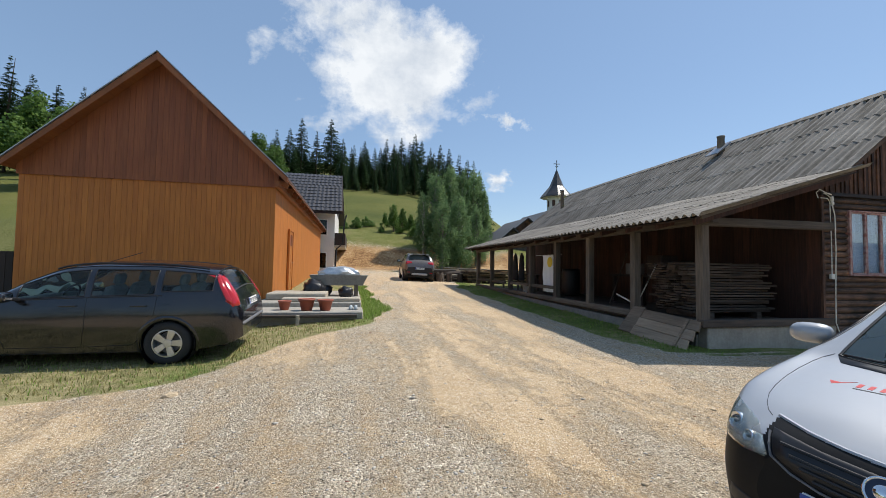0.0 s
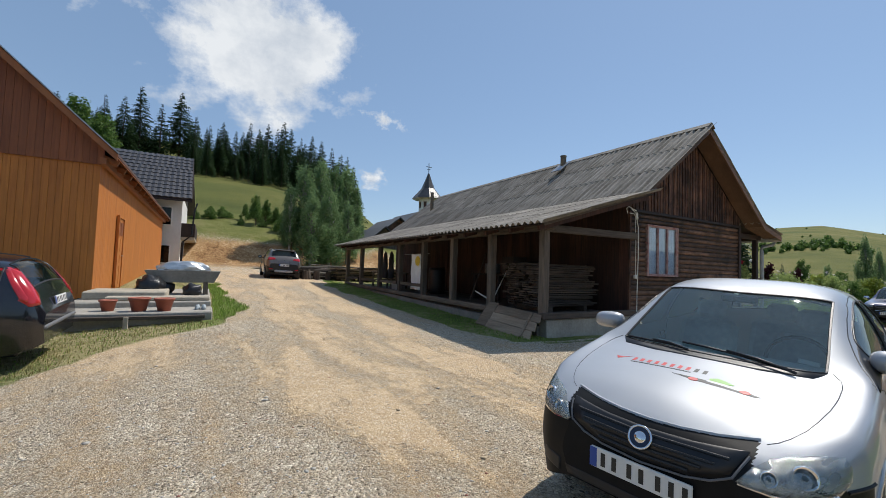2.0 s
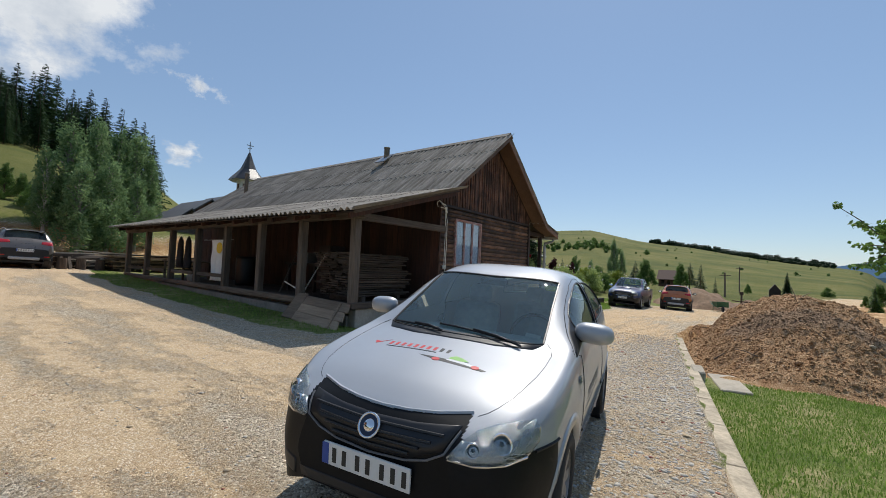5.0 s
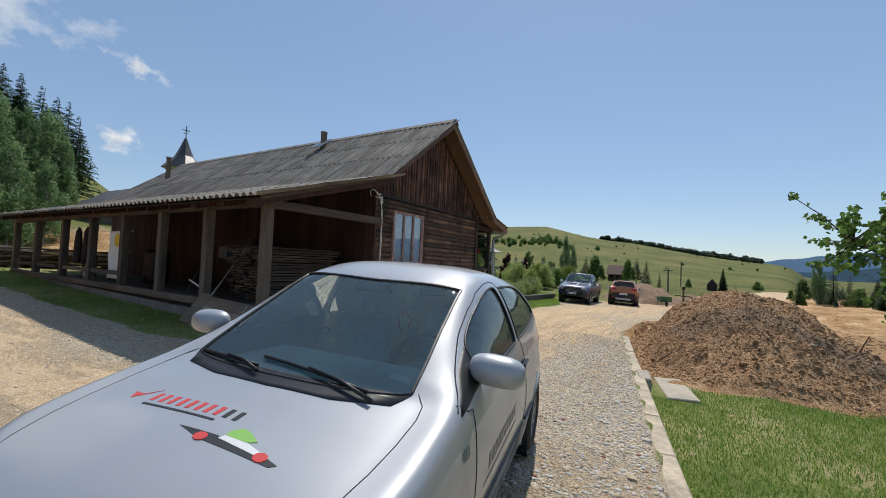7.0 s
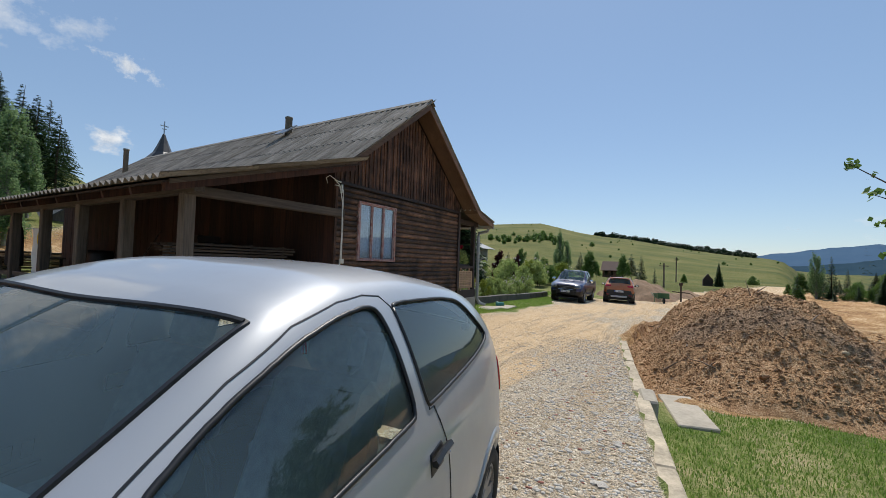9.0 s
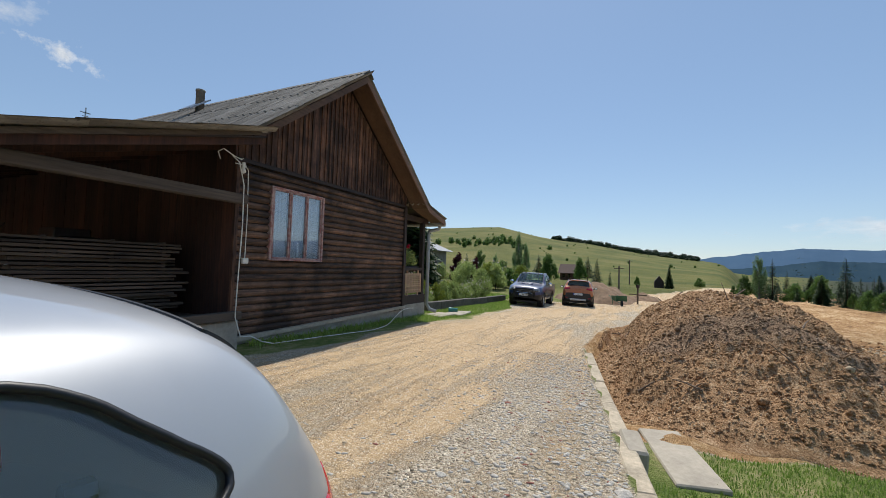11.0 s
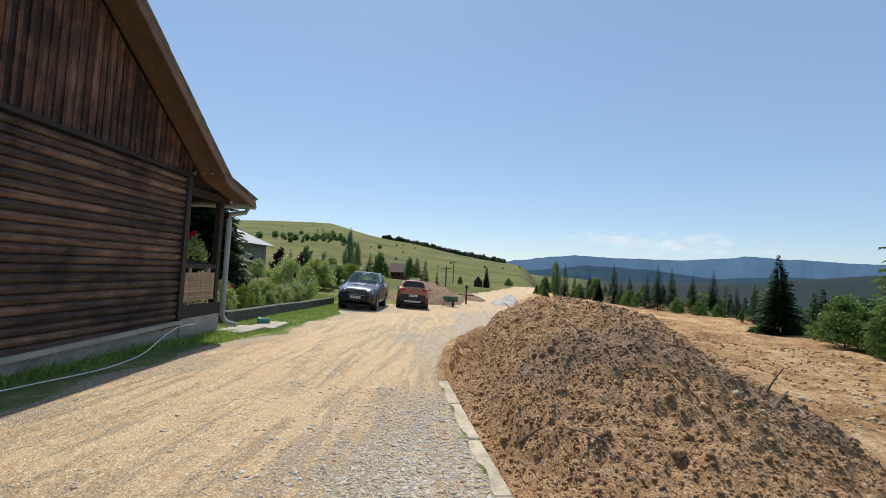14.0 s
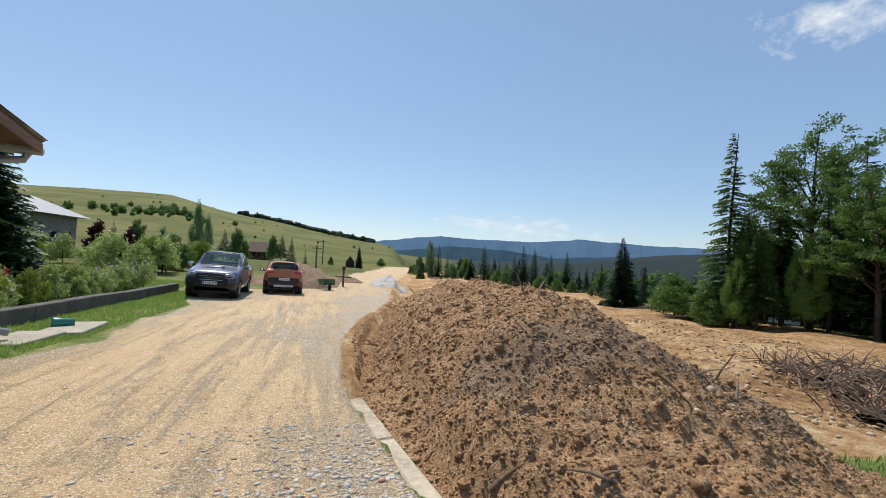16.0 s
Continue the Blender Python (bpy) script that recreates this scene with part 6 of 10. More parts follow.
seam(ft, hatch, "grille_trim", "front", [(-0.435, 0.713), (-0.39, 0.623), (-0.31, 0.578), (-0.2, 0.550), (0.0, 0.535), (0.2, 0.550), (0.31, 0.578), (0.39, 0.623), (0.435, 0.713)], 0.006, PLASTIC_GREY, 0.004, "dull grey grille trim")
seam(ft, hatch, "bonnet_edge", "front", [(-0.45, 0.770), (-0.3, 0.750), (-0.15, 0.739), (0.0, 0.735), (0.15, 0.739), (0.3, 0.750), (0.45, 0.770)], 0.009, SILVER, -0.001, "rolled front edge of the bonnet")
eb = onto(ft, "front", 0, 0.660, 0.022)
badge = thing("badge", pose(eb.x, eb.y, eb.z, 0, -66, 0), "", "")
badge.parent = hatch
part("disc", lathe([(0, 0.003), (0.050, 0.004), (0.054, 0.0), (0.050, -0.03), (0, -0.03)], 28), PLATE_BLUE_DARK, badge)
part("ring", lathe([(0.049, 0.004), (0.051, 0.011), (0.058, 0.011), (0.061, 0.0), (0.058, -0.01)], 32), CHROME, badge, "round chrome badge", True)
part("centre", lathe([(0.0, 0.009), (0.026, 0.009), (0.030, 0.003)], 20), CHROME, badge, "", True)
for sgn in (1, -1):
    lens = [(0.405, 0.618), (0.45, 0.681), (0.50, 0.723), (0.57, 0.748), (0.66, 0.765), (0.715, 0.766), (0.738, 0.733), (0.742, 0.678), (0.715, 0.635), (0.64, 0.615), (0.52, 0.605), (0.43, 0.606)]
    lens = [(y * sgn, z) for y, z in lens]
    lamp_ = decal(ft, hatch, "headlight", "front", lens, LAMP_MIRROR, 0.002, 0.0, label="clear headlight with bright bowls")
    for y, z, r in ((0.51, 0.659, 0.030), (0.615, 0.688, 0.044)):
        hp = onto(ft, "front", y * sgn, z, 0.006)
        part("headlight_bowl", lathe([(0.0, -0.012), (r * 0.35, -0.012), (r * 0.8, -0.002), (r, 0.008), (r * 1.08, 0.006), (r * 1.08, -0.02)], 20, None, pose(hp.x, hp.y, hp.z, 0, -78, 24 * -sgn)), CHROME, hatch, "", True)
        part("headlight_bulb", lathe([(0.0, 0.010), (r * 0.22, 0.006), (r * 0.26, -0.01)], 12, None, pose(hp.x, hp.y, hp.z, 0, -78, 24 * -sgn)), PLASTIC_GREY, hatch, "", True)
    decal(ft, hatch, "headlight_lens", "front", lens, LAMP_LENS, 0.014, 0.012, skirt=-0.003).visible_shadow = False
    seam(ft, hatch, "headlight_trim", "front", [(0.41 * sgn, 0.610), (0.52 * sgn, 0.599), (0.64 * sgn, 0.609), (0.71 * sgn, 0.628)], 0.006, CHROME, 0.006, "bright lower edge of the lamp")
    w = "right" if sgn > 0 else "left"
    seam(ft, hatch, "bumper_edge", w, [(0.26, 0.639), (0.36, 0.643), (0.47, 0.645)], 0.009, BUMPER_BLACK, 0.0)
    decal(ft, hatch, "fog_grille", "front", [(0.46 * sgn, 0.29), (0.46 * sgn, 0.37), (0.60 * sgn, 0.38), (0.62 * sgn, 0.31)], PLASTIC_BLACK, 0.004)
    seam(ft, hatch, "door_seam", w, [(1.15, 0.95), (1.16, 0.70), (1.14, 0.36), (1.22, 0.27), (2.2, 0.27), (2.40, 0.36), (2.47, 0.62), (2.44, 0.9), (2.36, 1.06)], 0.0035, PLASTIC_BLACK, 0.0)
    frame_line = [(1.02, 0.965), (1.10, 1.012), (1.25, 1.10), (1.4, 1.190), (1.6, 1.297), (1.8, 1.382), (2.0, 1.428), (2.15, 1.442), (2.25, 1.435), (2.285, 1.40), (2.30, 1.3), (2.32, 1.06), (2.36, 1.06)]
    seam(ft, hatch, "door_frame_seam", w, frame_line, 0.0032, PLASTIC_BLACK, 0.0)
    seam(ft, hatch, "side_moulding", w, [(1.20, 0.47), (2.40, 0.50)], 0.015, PLASTIC_BLACK, 0.0)
    seam(ft, hatch, "side_moulding", w, [(2.50, 0.503), (2.86, 0.51)], 0.015, PLASTIC_BLACK, 0.0)
    seam(ft, hatch, "bonnet_seam", "top", [(0.17, 0.475 * sgn), (0.20, 0.51 * sgn), (0.25, 0.545 * sgn), (0.34, 0.585 * sgn), (0.45, 0.612 * sgn), (0.6, 0.637 * sgn), (0.75, 0.65 * sgn), (0.9, 0.652 * sgn), (0.98, 0.64 * sgn), (1.03, 0.60 * sgn)], 0.002, PLASTIC_BLACK, 0.0)
    seam(ft, hatch, "wing_seam", w, [(1.04, 0.985), (1.10, 0.955), (1.15, 0.95)], 0.0035, PLASTIC_BLACK, 0.0)
    decal(ft, hatch, "handle_recess", w, [(2.26, 0.865), (2.26, 0.935), (2.37, 0.945), (2.40, 0.91), (2.38, 0.87)], PLASTIC_BLACK, 0.002)
    seam(ft, hatch, "door_handle", w, [(2.25, 0.915), (2.33, 0.925), (2.41, 0.925)], 0.014, PLASTIC_BLACK, 0.022)
    seam(ft, hatch, "keyhole", w, [(2.425, 0.885), (2.43, 0.885)], 0.011, CHROME, 0.002)
    decal(ft, hatch, "mirror_triangle", w, [(1.03, 0.952), (1.06, 0.982), (1.22, 1.075), (1.37, 1.150), (1.385, 1.02), (1.20, 0.99)], PLASTIC_BLACK, 0.004)
    decal(ft, hatch, "indicator", w, [(1.00, 0.80), (0.995, 0.83), (1.01, 0.845), (1.055, 0.845), (1.065, 0.82), (1.05, 0.80)], LAMP_LENS, 0.004, 0.008)
    decal(ft, hatch, "tail_light", "rear", [(0.60 * sgn, 0.74), (0.585 * sgn, 1.0), (0.67 * sgn, 1.05), (0.745 * sgn, 0.95), (0.755 * sgn, 0.80), (0.73 * sgn, 0.74)], LAMP_RED, 0.008, 0.012, label="red tail light")
    decal(ft, hatch, "tail_light_side", w, [(3.60, 0.80), (3.585, 0.92), (3.60, 1.00), (3.66, 1.0), (3.74, 0.90), (3.74, 0.80)], LAMP_RED, 0.006, 0.008)
    q = [onto(ft, w, 3.12 + 0.03 * k, 1.235, 0.012 if k else 0.0) for k in range(2)]
    part("window_latch", tube([(p.x, p.y - 0.05 * sgn, p.z) for p in q], 0.02, 8), PLASTIC_BLACK, hatch)
    # door lettering: plain bars
    for k in range(10):
        a = 1.38 + 0.068 * k
        decal(ft, hatch, "door_sticker", w, [(a, 0.625 + 0.004 * k), (a, 0.69 + 0.004 * k), (a + 0.04, 0.694 + 0.004 * k), (a + 0.04, 0.629 + 0.004 * k)], PLASTIC_GREY, 0.0012, rings=2, skirt=0.003)
    decal(ft, hatch, "door_sticker_line", w, [(1.30, 0.575), (1.32, 0.59), (2.06, 0.632), (2.06, 0.618)], PLASTIC_GREY, 0.0012, rings=2, skirt=0.003)
mirrors(hatch, fsh, 1.31, 1.082, SILVER, 0.03, (0.085, 0.255, 0.14))
# tailgate lip under the roof's end
lip = []
for k in range(21):
    y = -0.56 + 0.056 * k
    e = 1 - abs(y / 0.56) ** 4
    lip.append((y, 3.50 + 0.09 * e, 1.40 - 0.10 * (y / 0.56) ** 2 + 0.012 * e))
bm = bmesh.new()
rows = [[bm.verts.new((x, y, z)) for y, x, z in lip], [bm.verts.new((x + 0.012, y, z - 0.022)) for y, x, z in lip], [bm.verts.new((x - 0.12, y * 0.97, z - 0.05)) for y, x, z in lip], [bm.verts.new((x - 0.17, y * 0.96, z + 0.018)) for y, x, z in lip]]
for a, b in zip(rows, rows[1:] + rows[:1]):
    for k in range(20):
        bm.faces.new((a[k], a[k + 1], b[k + 1], b[k]))
for k in (0, 20):
    bm.faces.new([r[k] for r in rows])
bmesh.ops.recalc_face_normals(bm, faces=bm.faces[:])
part("roof_spoiler", bm, SILVER, hatch, "small silver lip over the rear window", True)
pl = onto(ft, "front", 0, 0.475, 0.014)
plate(hatch, pose(pl.x, 0, 0.475, 0, -5, 0))
decal(ft, hatch, "lower_grille", "front", [(-0.40, 0.31), (-0.42, 0.355), (0.42, 0.355), (0.40, 0.31)], PLASTIC_BLACK, 0.004)
plr = onto(ft, "rear", 0, 0.60, 0.012)
plate(hatch, pose(plr.x, 0, 0.60, 0, 6, 180))
# cowl and wipers
decal(ft, hatch, "cowl", "top", [(0.93, -0.53), (0.865, -0.3), (0.845, 0.0), (0.865, 0.3), (0.93, 0.53), (1.01, 0.575), (0.97, 0.4), (0.945, 0.0), (0.97, -0.4), (1.01, -0.575)], PLASTIC_BLACK, 0.003, rings=4, skirt=0.003)
for y0, ym, y1 in ((0.10, 0.36, 0.50), (-0.46, -0.10, 0.12)):
    arm = [onto(ft, "top", 0.90, y0, 0.02), onto(ft, "top", 0.95, (y0 + ym) / 2, 0.028), onto(ft, "top", 0.985, ym, 0.022)]
    part("wiper_arm", tube(arm, 0.009, 6, None, 0.006), PLASTIC_BLACK, hatch, "", True)
    blade = [onto(ft, "top", 0.955 + 0.06 * q, y0 + 0.05 + (y1 - y0) * q, 0.009) for q in (0.0, 0.25, 0.5, 0.75, 1.0)]
    part("wiper_blade", tube(blade, 0.008, 6), PLASTIC_BLACK, hatch, "", True)
part("rear_view_mirror", box(1.62, 1.66, -0.12, 0.12, 1.33, 1.39, 0.015), PLASTIC_BLACK, hatch)
decal(ft, hatch, "toll_sticker", "top", [(1.07, -0.44), (1.07, -0.54), (1.10, -0.54), (1.10, -0.44)], PLATE_WHITE, -0.012, skirt=0.016, label="small pale sticker behind the windscreen")
# bonnet sticker: plain bars and shapes, no letters
decal(ft, hatch, "sticker_tick", "top", [(0.655, 0.46), (0.625, 0.435), (0.69, 0.355), (0.612, 0.435)], INK_RED, 0.0015, rings=2, skirt=0.003)
for k in range(10):
    y0 = 0.34 - k * 0.046
    q = 0.62
    decal(ft, hatch, "sticker_bar", "top", [(q, y0), (q, y0 - 0.020), (q + 0.05, y0 - 0.020), (q + 0.05, y0)], INK_RED if k < 8 else INK, 0.0015, rings=2, skirt=0.003)
decal(ft, hatch, "sticker_line", "top", [(0.592, 0.34), (0.592, -0.02), (0.602, -0.02), (0.602, 0.34)], INK, 0.0015, rings=2, skirt=0.003)
decal(ft, hatch, "sticker_car", "top", [(0.535, 0.06), (0.505, -0.06), (0.495, -0.36), (0.51, -0.38), (0.53, -0.30), (0.54, -0.10)], INK, 0.0015, rings=2, skirt=0.003)
decal(ft, hatch, "sticker_car_body", "top", [(0.53, -0.12), (0.512, -0.33), (0.525, -0.33), (0.55, -0.22), (0.55, -0.13)], PLATE_WHITE, 0.0022, rings=2, skirt=0.003)
decal(ft, hatch, "sticker_car_top", "top", [(0.55, -0.13), (0.548, -0.22), (0.565, -0.25), (0.59, -0.20), (0.60, -0.16), (0.575, -0.13)], INK_GREEN, 0.0028, rings=2, skirt=0.003)
for yy in (-0.06, -0.31):
    decal(ft, hatch, "sticker_wheel", "top", [(0.515 + 0.02 * math.cos(k * 0.785), yy + 0.026 * math.sin(k * 0.785)) for k in range(8)], INK_RED, 0.0034, rings=2, skirt=0.004)

# dark estate car
ESTATE_FORE = [
    (0.00, 0.32, 0.45, 0.44, 0.50, 0.55, 0.48, 0.62, 0.40, 0.65),
    (0.10, 0.22, 0.66, 0.45, 0.72, 0.62, 0.69, 0.70, 0.55, 0.74),
    (0.35, 0.19, 0.79, 0.50, 0.85, 0.74, 0.80, 0.79, 0.64, 0.84),
    (0.80, 0.18, 0.82, 0.54, 0.90, 0.86, 0.85, 0.90, 0.68, 0.95),
    (1.20, 0.18, 0.83, 0.56, 0.915, 0.90, 0.865, 0.96, 0.70, 1.01),
    (1.70, 0.18, 0.83, 0.57, 0.92, 0.93, 0.87, 1.20, 0.69, 1.27),
    (2.15, 0.18, 0.83, 0.58, 0.92, 0.95, 0.87, 1.37, 0.66, 1.43),
]
ESTATE = ESTATE_FORE + [
    (2.60, 0.18, 0.83, 0.59, 0.92, 0.965, 0.87, 1.41, 0.65, 1.485),
    (3.20, 0.18, 0.83, 0.60, 0.92, 0.985, 0.865, 1.41, 0.645, 1.485),
    (3.80, 0.20, 0.82, 0.62, 0.91, 1.01, 0.85, 1.37, 0.63, 1.45),
    (4.10, 0.24, 0.80, 0.64, 0.89, 1.02, 0.825, 1.32, 0.61, 1.40),
    (4.28, 0.28, 0.77, 0.64, 0.86, 0.98, 0.80, 1.12, 0.65, 1.18),
    (4.40, 0.32, 0.72, 0.62, 0.80, 0.84, 0.76, 0.92, 0.66, 0.96),
    (4.47, 0.36, 0.64, 0.58, 0.72, 0.68, 0.68, 0.74, 0.6, 0.76),
]
est, esh, et = build_car("estate_car", placed(-5.19, 6.5, 0.0), "dusty dark navy estate car parked on the grass", ESTATE, NAVY, (0.86, 3.50), 0.315,
    [(1.62, 2.42, 2.10, 2.86), (2.50, 3.30, 2.10, 2.86), (3.38, 4.06, 2.18, 2.86)], [(1.25, 2.18, 3.1), (4.08, 4.32, 3.1)],
    [(0.0, 0.35, 1.2, NAVY), (4.05, 4.47, 1.0, NAVY)], glass_mat=GLASS_SIDE, spokes=5, seats=((2.05, 0.38), (2.05, -0.38), (2.95, 0.38), (2.95, -0.38)))
for sgn in (1, -1):
    w = "right" if sgn > 0 else "left"
    seam(et, est, "door_seam", w, [(1.45, 0.92), (1.42, 0.6), (1.5, 0.28), (2.4, 0.28), (2.46, 0.6), (2.46, 1.0)], 0.004, PLASTIC_BLACK)
    seam(et, est, "door_seam", w, [(2.46, 0.28), (3.05, 0.3), (3.2, 0.5), (3.32, 0.75), (3.34, 1.0)], 0.004, PLASTIC_BLACK)
    for s in (2.25, 3.12):
        seam(et, est, "door_handle", w, [(s - 0.1, 0.865), (s + 0.1, 0.87)], 0.014, NAVY, 0.02)
    seam(et, est, "belt_trim", w, [(1.6, 0.945), (2.6, 0.985), (3.4, 1.01)], 0.007, PLASTIC_BLACK, 0.002)
    decal(et, est, "tail_light", "rear", [(0.62 * sgn, 0.98), (0.58 * sgn, 1.30), (0.66 * sgn, 1.33), (0.74 * sgn, 1.15), (0.83 * sgn, 0.92), (0.81 * sgn, 0.84), (0.70 * sgn, 0.86)], LAMP_RED, 0.01, 0.012, label="tall red tail light")
    decal(et, est, "tail_light_side", w, [(4.27, 0.92), (4.19, 1.06), (4.08, 1.27), (4.11, 1.30), (4.22, 1.13), (4.34, 0.93), (4.33, 0.89)], LAMP_RED, 0.008, 0.006)
    seam(et, est, "roof_rail", "top", [(1.95, 0.60 * sgn), (2.6, 0.61 * sgn), (3.95, 0.585 * sgn)], 0.016, PLASTIC_BLACK, 0.03)
    decal(et, est, "headlight", "front", [(0.52 * sgn, 0.62), (0.55 * sgn, 0.70), (0.76 * sgn, 0.76), (0.78 * sgn, 0.66)], LAMP_CLEAR, 0.008, 0.01)
mirrors(est, esh, 1.62, 1.0, NAVY, 0.13, (0.08, 0.22, 0.14))
er = onto(et, "rear", 0, 0.86, 0.012)
plate(est, pose(er.x, 0, 0.86, 0, 12, 180))
part("aerial", tube([(2.3, 0, 1.46), (2.75, 0, 1.62)], 0.006, 5), PLASTIC_BLACK, est)
part("bumper_strip", box(4.36, 4.49, -0.7, 0.7, 0.52, 0.60, 0.03), PLASTIC_GREY, est)
shade = bmesh.new()
g0 = [[shade.verts.new((1.45 + 0.09 * i + 0.02 * math.sin(j * 2.1), -0.62 + 0.08 * j, 0.98 + 0.05 * math.sin(i * 1.9 + j) + 0.012 * i + 0.07 * math.sin(j * 0.5) ** 2)) for j in range(16)] for i in range(6)]
for i in range(5):
    for j in range(15):
        shade.faces.new((g0[i][j], g0[i + 1][j], g0[i + 1][j + 1], g0[i][j + 1]))
part("sun_cloth", shade, GREEN_CLOTH, est, "crumpled pale green cloth on the dashboard", True)

# pickup, compact crossover, far crossover
PICKUP_FORE = [
    (0.00, 0.45, 0.50, 0.60, 0.58, 0.78, 0.56, 0.92, 0.46, 0.96),
    (0.10, 0.38, 0.72, 0.60, 0.80, 0.85, 0.78, 1.00, 0.60, 1.04),
    (0.40, 0.36, 0.84, 0.65, 0.90, 0.98, 0.86, 1.07, 0.68, 1.11),
    (1.00, 0.36, 0.86, 0.68, 0.91, 1.08, 0.87, 1.14, 0.72, 1.19),
    (1.35, 0.36, 0.86, 0.68, 0.91, 1.12, 0.87, 1.20, 0.72, 1.25),
    (1.80, 0.36, 0.86, 0.68, 0.91, 1.14, 0.87, 1.52, 0.70, 1.60),
    (2.10, 0.36, 0.86, 0.68, 0.91, 1.15, 0.87, 1.70, 0.66, 1.77),
]
PICKUP = PICKUP_FORE + [
    (2.80, 0.36, 0.86, 0.68, 0.91, 1.16, 0.87, 1.73, 0.66, 1.81),
    (3.40, 0.36, 0.86, 0.68, 0.91, 1.17, 0.87, 1.68, 0.65, 1.77),
    (3.62, 0.38, 0.86, 0.68, 0.91, 1.17, 0.87, 1.30, 0.72, 1.32),
    (3.75, 0.40, 0.86, 0.68, 0.91, 1.15, 0.87, 1.17, 0.80, 1.12),
    (4.60, 0.42, 0.86, 0.68, 0.91, 1.15, 0.87, 1.17, 0.80, 1.12),
    (5.15, 0.44, 0.84, 0.68, 0.89, 1.14, 0.86, 1.16, 0.78, 1.12),
    (5.25, 0.48, 0.78, 0.68, 0.82, 1.05, 0.80, 1.08, 0.72, 1.06),
]
pk, psh, pt = build_car("pickup_truck", placed(22.3, 4.85, 2.0), "dark blue double-cab pickup with bull bar beside the lawn", PICKUP, BLUE, (0.92, 4.0), 0.38,
    [(1.72, 2.45, 2.12, 2.88), (2.55, 3.35, 2.12, 2.88)], [(1.38, 2.12, 3.08), (3.42, 3.60, 3.1)],
    [(0.0, 0.42, 1.25, PLASTIC_BLACK), (4.9, 5.25, 1.0, PLASTIC_GREY)], spokes=6, trim=PLASTIC_BLACK, seats=((2.1, 0.4), (2.1, -0.4)), cabin=(1.45, 3.4), category="pickup truck")
decal(pt, pk, "grille", "front", [(-0.42, 0.68), (-0.42, 0.92), (0.42, 0.92), (0.42, 0.68)], PLASTIC_BLACK, 0.01)
for k in range(3):
    seam(pt, pk, "grille_bar", "front", [(-0.4, 0.72 + 0.07 * k), (0.4, 0.72 + 0.07 * k)], 0.012, CHROME, 0.014)
for sgn in (1, -1):
    decal(pt, pk, "headlight", "front", [(0.46 * sgn, 0.78), (0.46 * sgn, 0.96), (0.70 * sgn, 1.0), (0.80 * sgn, 0.92), (0.78 * sgn, 0.80)], LAMP_CLEAR, 0.01, 0.012)
    w = "right" if sgn > 0 else "left"
    seam(pt, pk, "door_seam", w, [(1.5, 1.1), (1.48, 0.5), (2.46, 0.45), (2.5, 1.14)], 0.005, PLASTIC_BLACK)
    seam(pt, pk, "roof_rail", "top", [(2.1, 0.6 * sgn), (3.3, 0.6 * sgn)], 0.018, TIN, 0.03)
decal(pt, pk, "bonnet_scoop", "top", [(0.75, -0.3), (0.75, 0.3), (1.1, 0.26), (1.1, -0.26)], BLUE, 0.03, 0.03)
bar = bmesh.new()
for zz in (0.62, 0.85):
    tube([(0.2, -0.78, zz), (-0.08, -0.6, zz), (-0.14, 0, zz), (-0.08, 0.6, zz), (0.2, 0.78, zz)], 0.03, 8, bar)
for yy in (-0.45, 0.45):
    tube([(-0.1, yy, 0.5), (-0.11, yy, 0.95)], 0.028, 8, bar)
part("bull_bar", bar, PLASTIC_BLACK, pk, "black tubular bull bar")
plate(pk, pose(-0.16, 0, 0.62))
mirrors(pk, psh, 1.72, 1.22, CHROME, 0.17, (0.08, 0.22, 0.19))

CROSS_FORE = [
    (0.00, 0.36, 0.45, 0.48, 0.50, 0.62, 0.48, 0.72, 0.40, 0.76),
    (0.10, 0.27, 0.66, 0.50, 0.72, 0.72, 0.69, 0.82, 0.55, 0.86),
    (0.40, 0.24, 0.80, 0.54, 0.86, 0.84, 0.81, 0.90, 0.64, 0.94),
    (0.90, 0.24, 0.82, 0.58, 0.89, 0.93, 0.84, 1.00, 0.68, 1.05),
    (1.15, 0.24, 0.83, 0.60, 0.90, 0.96, 0.85, 1.05, 0.69, 1.10),
    (1.60, 0.24, 0.83, 0.61, 0.90, 0.98, 0.85, 1.30, 0.67, 1.38),
    (2.00, 0.24, 0.83, 0.62, 0.90, 1.00, 0.85, 1.46, 0.64, 1.53),
]
CROSS = CROSS_FORE + [
    (2.60, 0.24, 0.83, 0.63, 0.90, 1.03, 0.85, 1.50, 0.63, 1.58),
    (3.20, 0.25, 0.83, 0.64, 0.90, 1.06, 0.84, 1.48, 0.62, 1.56),
    (3.60, 0.28, 0.82, 0.66, 0.89, 1.08, 0.83, 1.42, 0.60, 1.51),
    (3.84, 0.32, 0.80, 0.68, 0.87, 1.08, 0.80, 1.20, 0.64, 1.26),
    (4.00, 0.35, 0.77, 0.68, 0.84, 1.00, 0.78, 1.06, 0.68, 1.09),
    (4.08, 0.38, 0.72, 0.64, 0.78, 0.86, 0.74, 0.92, 0.66, 0.94),
    (4.12, 0.40, 0.66, 0.60, 0.71, 0.72, 0.68, 0.78, 0.6, 0.80),
]


